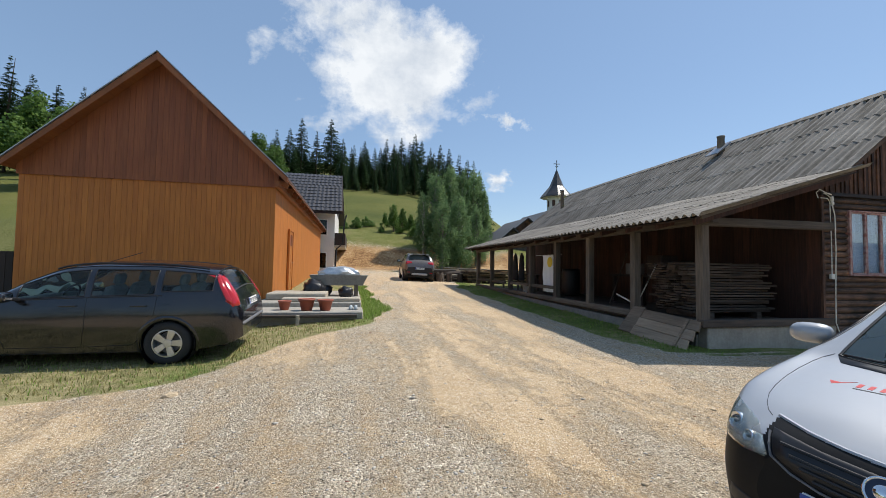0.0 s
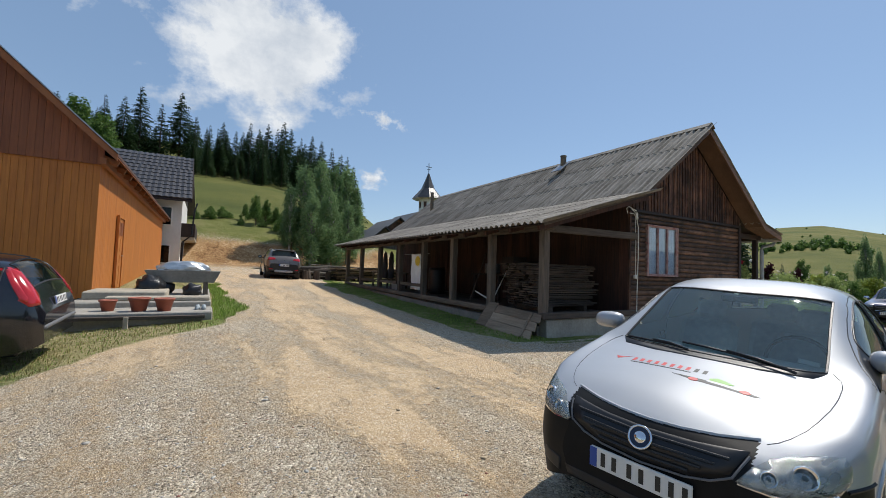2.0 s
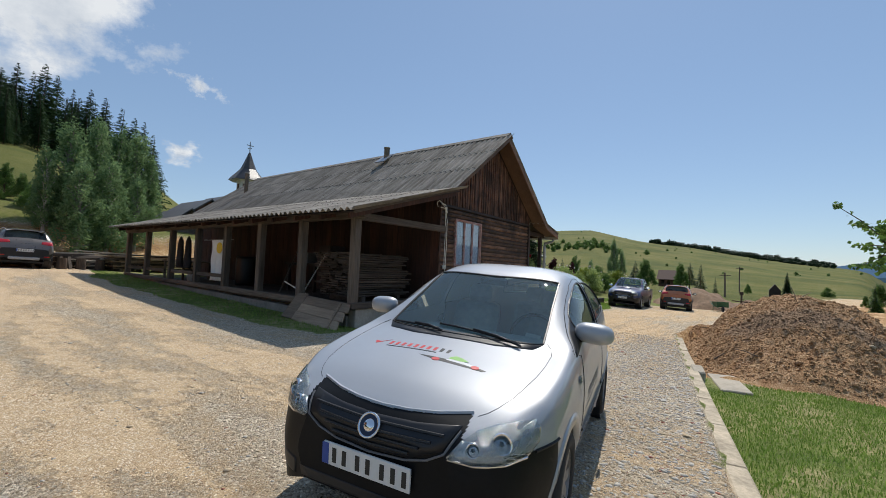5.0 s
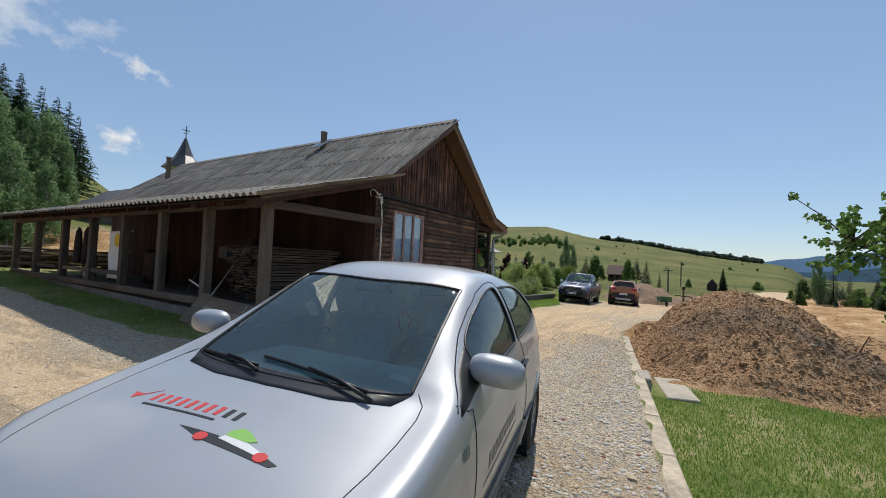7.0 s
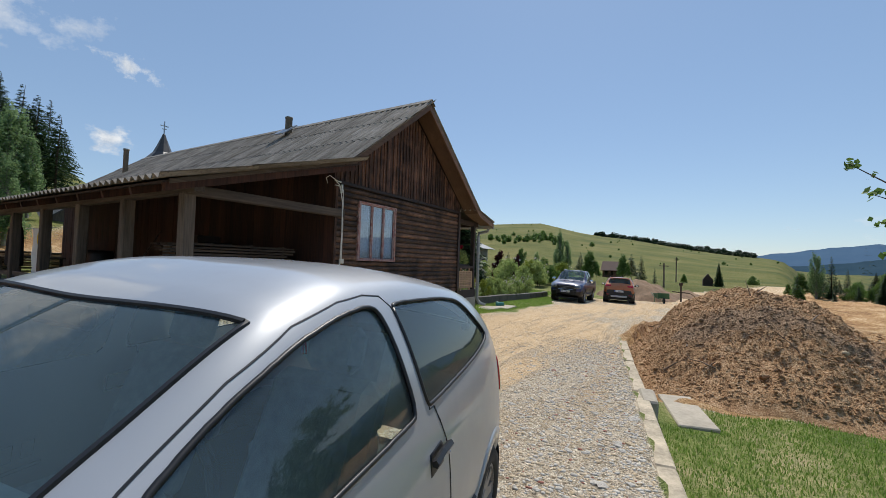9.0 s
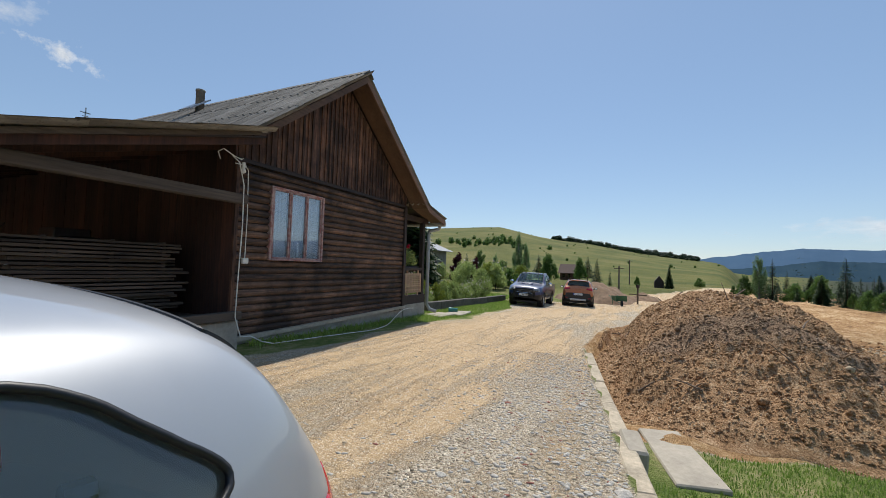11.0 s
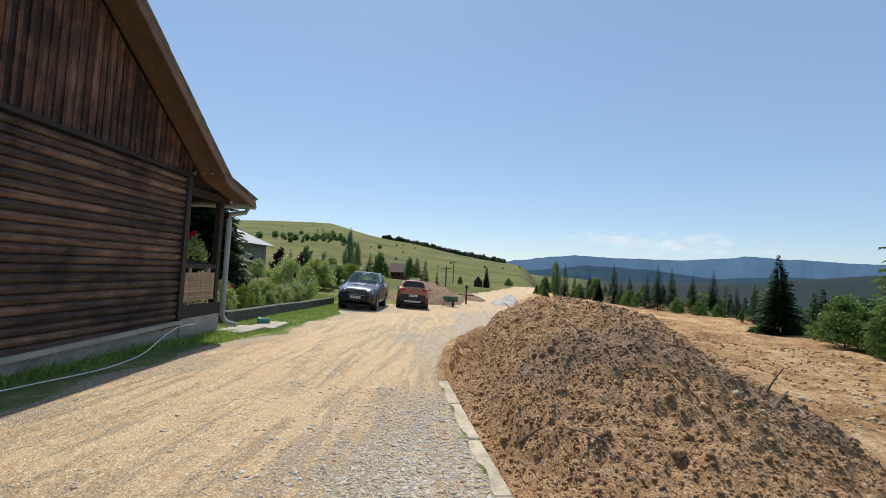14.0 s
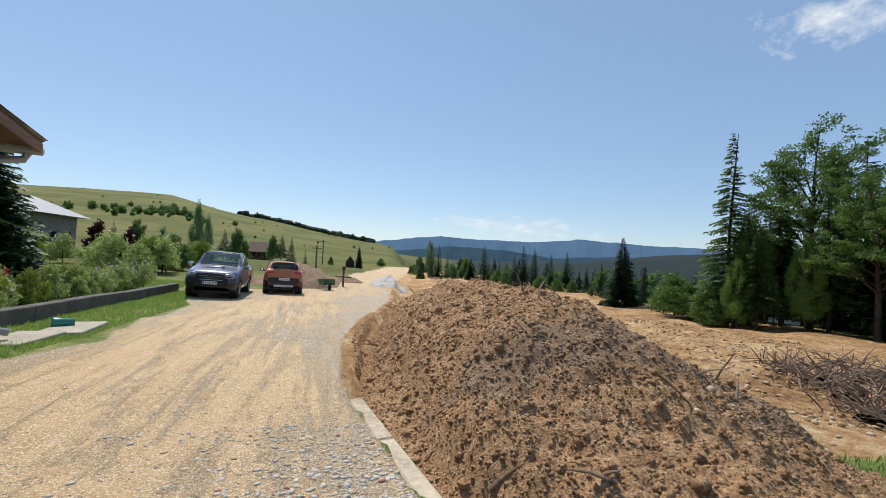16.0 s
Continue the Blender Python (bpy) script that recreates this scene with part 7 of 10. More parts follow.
def crossover(name, m, label, mat):
    car, sh, tr = build_car(name, m, label, CROSS, mat, (0.83, 3.42), 0.32,
        [(1.55, 2.28, 2.12, 2.87), (2.38, 3.25, 2.14, 2.87)], [(1.18, 2.02, 3.08), (3.60, 3.88, 3.08)],
        [(0.0, 0.4, 1.0, PLASTIC_BLACK), (3.6, 4.12, 0.95, PLASTIC_BLACK)], glass_mat=GLASS_DARK, spokes=5, trim=PLASTIC_BLACK, seats=((2.0, 0.38), (2.0, -0.38)))
    for sgn in (1, -1):
        decal(tr, car, "tail_light", "rear", [(0.44 * sgn, 1.0), (0.46 * sgn, 1.09), (0.78 * sgn, 1.12), (0.83 * sgn, 1.05), (0.82 * sgn, 0.95), (0.66 * sgn, 0.97)], LAMP_RED, 0.01, 0.012)
        seam(tr, car, "roof_rail", "top", [(1.95, 0.6 * sgn), (3.5, 0.57 * sgn)], 0.018, TIN, 0.03)
        w = "right" if sgn > 0 else "left"
        seam(tr, car, "door_seam", w, [(1.35, 0.95), (1.35, 0.5), (2.3, 0.42), (2.33, 1.0)], 0.004, PLASTIC_BLACK)
        seam(tr, car, "reflector", "rear", [(0.55 * sgn, 0.5), (0.72 * sgn, 0.5)], 0.02, LAMP_RED, 0.01)
    p = onto(tr, "rear", 0, 0.72, 0.012)
    plate(car, pose(p.x + 0.0, 0, 0.72, 0, 4, 180))
    part("spoiler", box(3.58, 3.74, -0.55, 0.55, 1.49, 1.53, 0.015), mat, car)
    part("skid_plate", box(4.06, 4.14, -0.45, 0.45, 0.34, 0.46, 0.02), TIN, car)
    mirrors(car, sh, 1.55, 1.08, PLASTIC_BLACK, 0.14, (0.08, 0.21, 0.15))
    return car


def tail_at(x, y, turn, length=4.12 / UNIT):
    """The nose place for a car whose tail stands at x, y."""
    return placed(x - length * math.cos(radians(turn)), y - length * math.sin(radians(turn)), turn)


crossover("compact_crossover", tail_at(25.4, 2.9, 186.0), "copper orange crossover with dark lower trim on the gravel", ORANGE)
crossover("dark_crossover", tail_at(3.1, 19.3, 268.0), "grey-brown crossover parked at the road's far end", GREYBROWN)

# ---- trees and shrubs ----
def needle_crown(h, r, seed, whorls, arms, low=0.06, ragged=0.4, twigs=7):
    """Branches of a spruce in loose whorls: each a drooping spine with hanging side twigs."""
    rs = np.random.RandomState(seed)
    vs, fs = [], []
    up = np.array([0, 0, 1.0])
    for w in range(whorls):
        t0 = (w + 0.5) / whorls
        a0 = rs.uniform(0, 6.28)
        for k in range(arms):
            t = min(max(t0 + rs.uniform(-0.6, 0.6) / whorls, 0.0), 0.99)
            z = h * (low + (0.985 - low) * t)
            rad = r * (1 - t) ** 0.92 * (0.4 + 0.6 * min(1, t / 0.12 + 0.5)) + 0.003 * h
            if t > 0.8 and rs.rand() < 0.2:
                continue
            a = a0 + k * math.tau / arms + rs.uniform(-0.45, 0.45)
            ln = rad * rs.uniform(1 - ragged, 1 + ragged * 0.5)
            rise = 0.2 * ln if t > 0.7 else 0.02 * ln
            dirv = np.array([math.cos(a), math.sin(a), 0])
            side = np.array([-dirv[1], dirv[0], 0])
            wd = 0.20 * ln + 0.008 * h
            base = up * z
            sag = rs.uniform(0.22, 0.48)
            at = lambda q: base + dirv * ln * q + up * (rise * q - sag * ln * q * q + 0.10 * ln * q ** 4)
            o = len(vs)
            nw = wd * 0.16
            vs += [at(0.02), at(0.55) + side * nw - up * nw * 0.5, at(0.55) - side * nw - up * nw * 0.5, at(1.0)]
            fs += [(o, o + 1, o + 2), (o + 1, o + 3, o + 2)]
            for q in range(twigs):
                u = 0.12 + 0.85 * (q + rs.uniform(0, 0.9)) / twigs
                c = at(u)
                sg = 1 if q % 2 else -1
                out = wd * rs.uniform(0.7, 1.5) * (1.15 - 0.55 * u)
                tip = c + dirv * out * rs.uniform(0.35, 0.9) + side * sg * out - up * out * rs.uniform(0.15, 0.85)
                o = len(vs)
                th = wd * rs.uniform(0.16, 0.34)
                vs += [c - dirv * th, c + dirv * th * 0.9 + up * th * 0.3, tip]
                fs.append((o, o + 1, o + 2))
    return raw("crown", np.array(vs), np.array(fs))


def leaf_cloud(blobs, count, size, seed, droop=0.0):
    """Small bent leaves spread through the outer part of several uneven blobs (x, y, z, rx, rz)."""
    rs = np.random.RandomState(seed)
    b = np.array(blobs, float)
    wgt = (b[:, 3] ** 2 * b[:, 4])
    pick = rs.choice(len(b), count, p=wgt / wgt.sum())
    d = rs.normal(size=(count, 3))
    d /= np.linalg.norm(d, axis=1)[:, None]
    q = rs.uniform(0.08, 1.12, count) ** 0.6 * (1 + 0.18 * np.sin(d[:, 0] * 5 + pick) * np.cos(d[:, 2] * 4 + pick * 2))
    c = b[pick, :3] + d * q[:, None] * b[pick][:, [3, 3, 4]]
    n = d + rs.normal(size=(count, 3)) * 0.7
    n /= np.linalg.norm(n, axis=1)[:, None]
    u = np.cross(n, rs.normal(size=(count, 3)))
    u[:, 2] -= droop
    u /= np.linalg.norm(u, axis=1)[:, None]
    v = np.cross(n, u)
    s = size * rs.uniform(0.6, 1.4, count)[:, None]
    wv = s * 0.45
    pts = np.stack([c - u * s * 0.5, c + v * wv - n * s * 0.08, c + u * s * 0.6 - n * s * 0.15, c - v * wv - n * s * 0.08], 1).reshape(-1, 3)
    i = np.arange(count * 4).reshape(-1, 4)
    return raw("crown", pts, i)


def spruce_kind(name, h, r, seed, whorls=24, arms=9, mat=None, low=0.06, label="tall dark green spruce tree"):
    t = thing(name, pose(0, 0, 0), label, "spruce tree", "spruces")
    part("trunk", tube([(0, 0, -0.4), (0, 0, h * 0.5), (0.02, 0, h * 0.97)], h * 0.012, 7, None, 0.0012 * h), WOOD_BARK, t)
    me = needle_crown(h, r, seed, whorls, arms, low, 0.4, 12 if whorls > 40 else 8)
    part("crown", me, mat or NEEDLES, t)
    return t


def broad_kind(name, h, r, seed, count, size, mat, bark=None, trunk_to=0.35, blobs=9, droop=0.0, label="leafy green broadleaf tree", lo=0.3, category="tree"):
    rr = random.Random(seed)
    t = thing(name, pose(0, 0, 0), label, category)
    bs = []
    wood_ = tube([(0, 0, -0.3), (0.02 * h * rr.uniform(-1, 1), 0.02 * h * rr.uniform(-1, 1), h * trunk_to), (0.02 * h, 0, h * 0.8)], 0.018 * h + 0.002, 7, None, 0.005)
    for k in range(blobs):
        q = (k + 0.5) / blobs
        a = k * 2.4 + rr.uniform(-0.4, 0.4)
        zz = h * (lo + (0.86 - lo) * q)
        off = r * rr.uniform(0.25, 0.62 if blobs < 14 else 0.82) * (1 - 0.75 * q * q)
        c = (off * math.cos(a), off * math.sin(a), zz)
        k_ = min(1.0, (12 / blobs) ** 0.5)
        bs.append((*c, r * rr.uniform(0.36, 0.6) * (1.08 - 0.55 * q) * k_, h * rr.uniform(0.10, 0.17) * (1 + droop * 0.6) * k_))
        tube([(0, 0, max(h * 0.12, zz - h * 0.16)), (c[0] * 0.6, c[1] * 0.6, zz - h * 0.04), c], 0.006 * h + 0.001, 5, wood_, 0.0025)
    part("trunk", wood_, bark or WOOD_BARK, t)
    part("crown", leaf_cloud(bs, count, size, seed, droop), mat, t)
    return t


def beech_kind(name, h, seed, limbs, leaves, label):
    """A tall beech: a forking trunk, limbs fanning upwards and flat sprays of leaves along their twigs."""
    rr = random.Random(seed)
    t = thing(name, pose(0, 0, 0), label, "beech tree")
    wood_ = tube([(0, 0, -0.03), (0.006, 0, 0.25), (-0.004, 0.006, 0.5), (0.01, 0.004, 0.74)], 0.019, 8, None, 0.006)
    sprays = []
    for k in range(limbs):
        q = k / (limbs - 1)
        z0, a = 0.26 + 0.42 * q, k * 2.4 + rr.uniform(-0.5, 0.5)
        rise, ln = radians(18 + 42 * q + rr.uniform(-10, 10)), (0.34 - 0.06 * q) * rr.uniform(0.75, 1.1)
        d = Vector((math.cos(a) * math.cos(rise), math.sin(a) * math.cos(rise), math.sin(rise)))
        p0 = Vector((0, 0, z0))
        p1, p2 = p0 + d * ln * 0.5 + Vector((0, 0, 0.02)), p0 + d * ln
        tube([p0, p1, p2], 0.0075 * (1.1 - 0.5 * q), 5, wood_, 0.0016)
        for j in range(9):
            u = 0.25 + 0.75 * (j + rr.random()) / 9
            b0 = p0.lerp(p1, u * 2) if u < 0.5 else p1.lerp(p2, u * 2 - 1)
            e = d + Vector((rr.uniform(-0.9, 0.9), rr.uniform(-0.9, 0.9), rr.uniform(-0.35, 0.5)))
            b1 = b0 + e.normalized() * rr.uniform(0.05, 0.12)
            tube([b0, b0.lerp(b1, 0.5) + Vector((0, 0, 0.006)), b1], 0.0024, 4, wood_, 0.0008)
            for g in (0.35, 0.7, 1.0, 1.2):
                c = b0.lerp(b1, g)
                sprays.append((c.x + rr.uniform(-0.015, 0.015), c.y + rr.uniform(-0.015, 0.015), c.z, rr.uniform(0.026, 0.048), rr.uniform(0.008, 0.018)))
    part("trunk", wood_, WOOD_BARK, t)
    part("crown", leaf_cloud(sprays, leaves, 0.0084, seed, 0.1), LEAVES, t)
    return t


TREE_SETS = {}


def plant(kind, x, y, h, turn=0.0, wide=1.0, sink=0.0, label=""):
    """Stands a tree of a kind, made once and then copied, at x, y with a height."""
    if kind not in TREE_SETS:
        TREE_SETS[kind] = [KINDS[kind](), False]
    ob, used = TREE_SETS[kind]
    m = pose(x, y, gz(x, y) - sink, 0, 0, turn) @ Matrix.Diagonal((h * wide, h * wide, h, 1))
    if used:
        ob = copy_thing(ob, Matrix())
    ob.matrix_basis = m
    TREE_SETS[kind][1] = True
    if label:
        ob["label"] = label
    return ob


KINDS = {
    "spruce_a": lambda: spruce_kind("spruce", 1, 0.19, 1, 30, 11),
    "spruce_b": lambda: spruce_kind("spruce", 1, 0.155, 2, 30, 10),
    "spruce_c": lambda: spruce_kind("spruce", 1, 0.21, 3, 28, 11, None, 0.2),
    "spruce_full": lambda: spruce_kind("spruce", 1, 0.25, 4, 42, 16, None, 0.02, "broad dense dark spruce at the clearing's edge"),
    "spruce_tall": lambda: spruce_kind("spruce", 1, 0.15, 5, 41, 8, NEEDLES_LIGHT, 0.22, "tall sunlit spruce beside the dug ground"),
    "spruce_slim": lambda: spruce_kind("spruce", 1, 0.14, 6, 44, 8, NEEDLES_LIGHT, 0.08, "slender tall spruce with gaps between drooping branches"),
    "spruce_stem": lambda: spruce_kind("spruce", 1, 0.17, 7, 30, 9, None, 0.34, "dark spruce with a bare lower trunk inside the wood"),
    "beech": lambda: beech_kind("beech", 1, 72, 24, 36000, "tall beech with airy fan-shaped crown"),
    "birch_a": lambda: broad_kind("birch", 1, 0.23, 11, 13000, 0.0135, LEAVES_BIRCH, WOOD_BIRCH, 0.4, 30, 0.5, "tall birch with drooping grey-green foliage", 0.10, "birch tree"),
    "birch_b": lambda: broad_kind("birch", 1, 0.18, 12, 9000, 0.0135, LEAVES_BIRCH, WOOD_BIRCH, 0.4, 26, 0.5, "slim birch with drooping green foliage", 0.14, "birch tree"),
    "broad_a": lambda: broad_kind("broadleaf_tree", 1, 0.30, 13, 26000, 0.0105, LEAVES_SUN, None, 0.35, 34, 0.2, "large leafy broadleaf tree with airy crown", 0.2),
    "broad_b": lambda: broad_kind("broadleaf_tree", 1, 0.36, 14, 6500, 0.026, LEAVES, None, 0.3, 20, 0.0, "rounded green broadleaf tree", 0.22),
    "bush": lambda: broad_kind("bush", 1, 0.62, 15, 4200, 0.042, LEAVES, None, 0.2, 16, 0.0, "dense green leafy bush by the clearing", 0.15, "bush"),
    "hedge_bush": lambda: broad_kind("garden_shrub", 1, 0.62, 16, 3600, 0.044, LEAVES_HEDGE, None, 0.2, 18, 0.2, "light green garden shrub behind the low wall", 0.2, "shrub"),
    "rose_bush": lambda: rose("rose_bush", 17),
    "yellow_bush": lambda: broad_kind("golden_shrub", 1, 0.55, 18, 3000, 0.05, LEAVES_YELLOW, None, 0.2, 14, 0.0, "yellow-green ornamental garden shrub", 0.2, "shrub"),
    "plum_bush": lambda: broad_kind("purple_shrub", 1, 0.3, 19, 1600, 0.06, LEAVES_PLUM, None, 0.2, 8, 0.0, "dark purple-leaved garden shrub", 0.2, "shrub"),
}


def rose(name, seed):
    t = broad_kind(name, 1, 0.55, seed, 2400, 0.042, LEAVES_HEDGE, None, 0.25, 16, 0.0, "rose bush with pale blooms behind the low wall", 0.2, "rose bush")
    r = random.Random(seed)
    fl = []
    for k in range(16):
        a, q = r.uniform(0, 6.28), r.uniform(0.2, 0.55)
        fl.append((q * math.cos(a), q * math.sin(a), r.uniform(0.4, 0.98), 0.03, 0.03))
    tagged(part("bloom_mass", leaf_cloud(fl, 260, 0.04, seed + 1), FLOWER_WHITE, t, "pale rose blooms"), "", "", "", "stuff")
    return t


def sighted(cam0, az, el, d):
    """The place at a bearing and distance from a point, and the height that reaches an elevation there."""
    x, y = cam0[0] + d * math.sin(radians(az)), cam0[1] + d * math.cos(radians(az))
    return x, y, cam0[2] + d * math.tan(radians(el)) - gz(x, y)


A0, A16 = (0.0, 0.0, 1.557), (7.84, 1.63, 1.52)
tr = random.Random(77)
north = [(-37, 18.6), (-35, 19.2), (-33.4, 18.0), (-31.5, 17.6), (-29.6, 18.0), (-27.5, 16.8), (-14, 16.5), (-10.2, 17.3), (-8.6, 17.6), (-7.1, 19.0), (-5.2, 17.6), (-3.3, 19.3), (-1.7, 17.0), (-0.2, 16.3), (1.2, 16.9), (2.6, 16.1), (4.2, 17.4), (5.3, 16.8), (6.3, 17.6), (7.4, 17.2), (8.2, 18.2), (9.1, 17.4), (10.4, 16.5), (11.8, 16.9), (13.0, 16.4), (14.4, 15.7), (15.6, 15.0), (16.5, 14.8), (17.4, 13.6)]
for i, (az, el) in enumerate(north):
    x, y, h = sighted(A0, az, el, 108 + tr.uniform(-9, 9) - (14 if az < -20 else 0))
    plant(("spruce_a", "spruce_b", "spruce_c")[i % 3], x, y, h, tr.uniform(0, 360), tr.uniform(1.15, 1.5))
for i in range(70):
    az = tr.uniform(-38, 18.0)
    if -26 < az < -15:
        continue
    x, y, h = sighted(A0, az, np.interp(az, (-38, -28, -12, 8, 14, 18), (17.5, 16, 16.4, 16.4, 15.2, 12.4)) - tr.uniform(0, 1.4), 122 + tr.uniform(-6, 22))
    plant(("spruce_b", "spruce_a", "spruce_c")[i % 3], x, y, h, tr.uniform(0, 360), tr.uniform(1.2, 1.6))
for az, el, d in ((-12.4, 17.0, 84), (-10.4, 15.6, 80), (-30.5, 16.6, 70), (-33, 17.0, 74), (-26, 15, 80)):
    x, y, h = sighted(A0, az, el, d)
    plant("broad_b", x, y, h, tr.uniform(0, 360), 1.1)
# birches at the bend
for az, el, d, k in ((9.6, 11.2, 34, "birch_b"), (11.2, 14.0, 35, "birch_a"), (13.3, 15.0, 36, "birch_a"), (15.0, 14.2, 37, "birch_b"), (16.6, 14.2, 38, "birch_a"), (18.0, 11.6, 38, "birch_b"), (12.2, 10.4, 32, "birch_b"), (14.6, 11.0, 33, "birch_a"), (17.0, 9.4, 34, "birch_b")):
    x, y, h = sighted(A0, az, el, d)
    plant(k, x, y, h, tr.uniform(0, 360), tr.uniform(1.0, 1.3), 0.1)
for az, el, d in ((-1.5, 6.2, 41), (0.4, 6.8, 41), (1.6, 6.9, 42), (4.2, 7.6, 42), (5.4, 9.0, 40), (6.6, 8.4, 41), (7.8, 7.6, 40), (8.6, 6.5, 38), (2.8, 5.6, 43), (9.6, 5.5, 37), (-3.0, 6.0, 42)):
    x, y, h = sighted(A0, az, el, d)
    plant("broad_b" if el > 7 else "bush", x, y, h, tr.uniform(0, 360), 0.8 if el > 7 else 0.9, 0.05)

for i in range(44):
    az = tr.uniform(-2.0, 13.5)
    x, y, h = sighted(A0, az, tr.uniform(12.5, 16.3), tr.uniform(86, 104))
    plant(("spruce_a", "spruce_c", "spruce_a", "spruce_b")[i % 4], x, y, h, tr.uniform(0, 360), tr.uniform(0.9, 1.15))
for i in range(16):
    az = tr.uniform(-3.5, 10)
    x, y, h = sighted(A0, az, tr.uniform(4.6, 6.6), tr.uniform(38, 46))
    plant("bush", x, y, min(max(h, 0.7), 2.4), tr.uniform(0, 360), tr.uniform(0.7, 1.1), 0.05)

# the clearing's edge, seen past the mound
for az, el, d, k, w in ((141.9, 16.6, 21.5, "spruce_slim", 1.15), (148.9, 15.6, 23.5, "beech", 0.95), (143.8, 9.5, 21.6, "broad_a", 0.6), (144.6, 6.0, 20.5, "spruce_tall", 1.35), (146.6, 10.0, 22.4, "spruce_tall", 1.3), (152.9, 14.6, 24, "spruce_a", 1.1), (150.4, 10.5, 21.5, "spruce_tall", 1.2), (153.8, 11.5, 21, "beech", 0.9), (148.6, 6.0, 20.6, "broad_a", 0.6), (155.8, 14.5, 22, "spruce_a", 1.2), (158.4, 13.0, 20.5, "beech", 1.0), (161.5, 14.0, 22, "spruce_a", 1.2), (142.8, 3.0, 20.4, "broad_a", 0.7)) + (
        (130.7, 4.3, 29, "spruce_full", 1.2), (128.2, 0.9, 34, "spruce_b", 1.5), (133.2, 0.2, 33, "spruce_a", 1.3), (126.4, 0.4, 36, "spruce_a", 1.2), (123.8, 2.2, 42, "spruce_a", 1.2), (121.8, 1.6, 40, "spruce_a", 1.1), (119.6, 2.4, 40, "spruce_a", 1.1), (118.1, 2.7, 39, "spruce_b", 1.5), (116.9, 1.4, 38, "spruce_a", 1.1), (112.7, 2.6, 44, "spruce_a", 1.3), (111.2, -0.6, 46, "spruce_a", 1.0), (105.2, 3.0, 47, "birch_b", 1.1), (106.4, 2.4, 48, "spruce_b", 1.2), (107.6, 1.0, 49, "spruce_a", 1.0), (103.8, 0.6, 48, "broad_b", 1.0), (135.2, -0.8, 36, "spruce_b", 1.1), (138.6, 0.6, 38, "spruce_a", 1.1)):
    x, y, h = sighted(A16, az, el, d)
    plant(k, x, y, max(h, 1.0), tr.uniform(0, 360), w, 0.15)
for az, el, d in ((136.9, -1.5, 25), (139.0, -2.6, 26), (134.8, -3.2, 28), (141.0, -2.6, 24), (127.0, -2.4, 33), (124.6, -1.8, 36), (122.6, -1.6, 37), (120.4, -1.3, 37), (114.6, -0.8, 41), (115.8, -0.9, 40), (109.6, -1.0, 46), (102.6, -0.9, 50), (113.4, -1.2, 42), (132.2, -3.4, 30), (110.4, -1.4, 45), (143.2, -3.0, 22), (108.4, -0.5, 47), (144.6, -0.5, 24.5), (146.4, 0.2, 25), (148.4, 0.0, 25), (150.6, 0.5, 25), (152.6, 0.5, 25)):
    x, y, h = sighted(A16, az, el, d)
    plant("bush" if tr.random() < 0.7 else "broad_b", x, y, max(h, 0.8), tr.uniform(0, 360), 0.85, 0.1)
# east along the road and in the garden
for az, el, d, k, w in ((75.9, 6.0, 44, "birch_b", 0.8), (77.0, 4.3, 45, "birch_b", 0.9), (80.3, 3.0, 40, "broad_b", 0.9), (78.8, 2.4, 48, "spruce_c", 1.3), (84.4, 2.3, 58, "broad_b", 0.8), (85.4, 2.2, 60, "spruce_c", 1.5), (86.6, 2.0, 62, "spruce_a", 1.2), (95.4, 1.3, 62, "spruce_full", 0.8), (91.7, -0.3, 60, "broad_b", 0.9), (98.4, -0.3, 80, "bush", 1.0), (88.4, 0.4, 55, "spruce_b", 1.0), (58.4, 13.0, 13.5, "spruce_full", 1.25), (55.4, 17.0, 13.5, "spruce_full", 1.4), (52.6, 17.0, 14, "spruce_full", 1.4), (57.2, 9.0, 14.6, "spruce_full", 1.6), (70.0, 3.2, 36, "broad_b", 0.9), (72.4, 2.6, 34, "birch_b", 1.0), (68.0, 2.4, 33, "spruce_c", 1.2), (73.6, 1.8, 33, "broad_b", 1.2), (66.5, 2.4, 34, "plum_bush", 1.0), (69.2, 1.8, 30, "plum_bush", 0.9)):
    x, y, h = sighted(A16, az, el, d)
    plant(k, x, y, max(h, 0.8), tr.uniform(0, 360), w, 0.05)
for i in range(96):
    az = tr.uniform(103, 139)
    x, y, h = sighted(A16, az, tr.uniform(-1.6, 0.9), tr.uniform(42, 66))
    plant(tr.choice(("spruce_a", "spruce_b", "spruce_c", "spruce_full", "broad_b")), x, y, max(h, 1.5), tr.uniform(0, 360), tr.uniform(0.95, 1.3), 0.2)
for i in range(46):
    x, y, h = sighted(A16, tr.uniform(143, 168), tr.uniform(6, 10.5) if i < 12 else tr.uniform(1, 7), tr.uniform(23, 31))
    plant("spruce_stem", x, y, h, tr.uniform(0, 360), tr.uniform(1.0, 1.4), 0.2)
for az, el, d, w in ((136.6, 0.2, 23, 1.0), (138.2, -0.8, 22.5, 0.9), (140.2, -0.6, 21, 0.8)):
    x, y, h = sighted(A16, az, el, d)
    plant("bush", x, y, h, 40 * d, w, 0.1)
for i in range(44):
    az, d = tr.uniform(60.5, 80.5), tr.uniform(24, 40)
    x, y, h = sighted(A16, az, tr.uniform(-0.6, 1.5) + (0.6 if az > 66 else 0), d)
    if y < 9.2:
        continue
    plant(tr.choice(("bush", "hedge_bush", "yellow_bush", "hedge_bush", "broad_b", "rose_bush")), x, y, min(max(h, 0.6), 2.3), tr.uniform(0, 360), tr.uniform(0.7, 1.0))
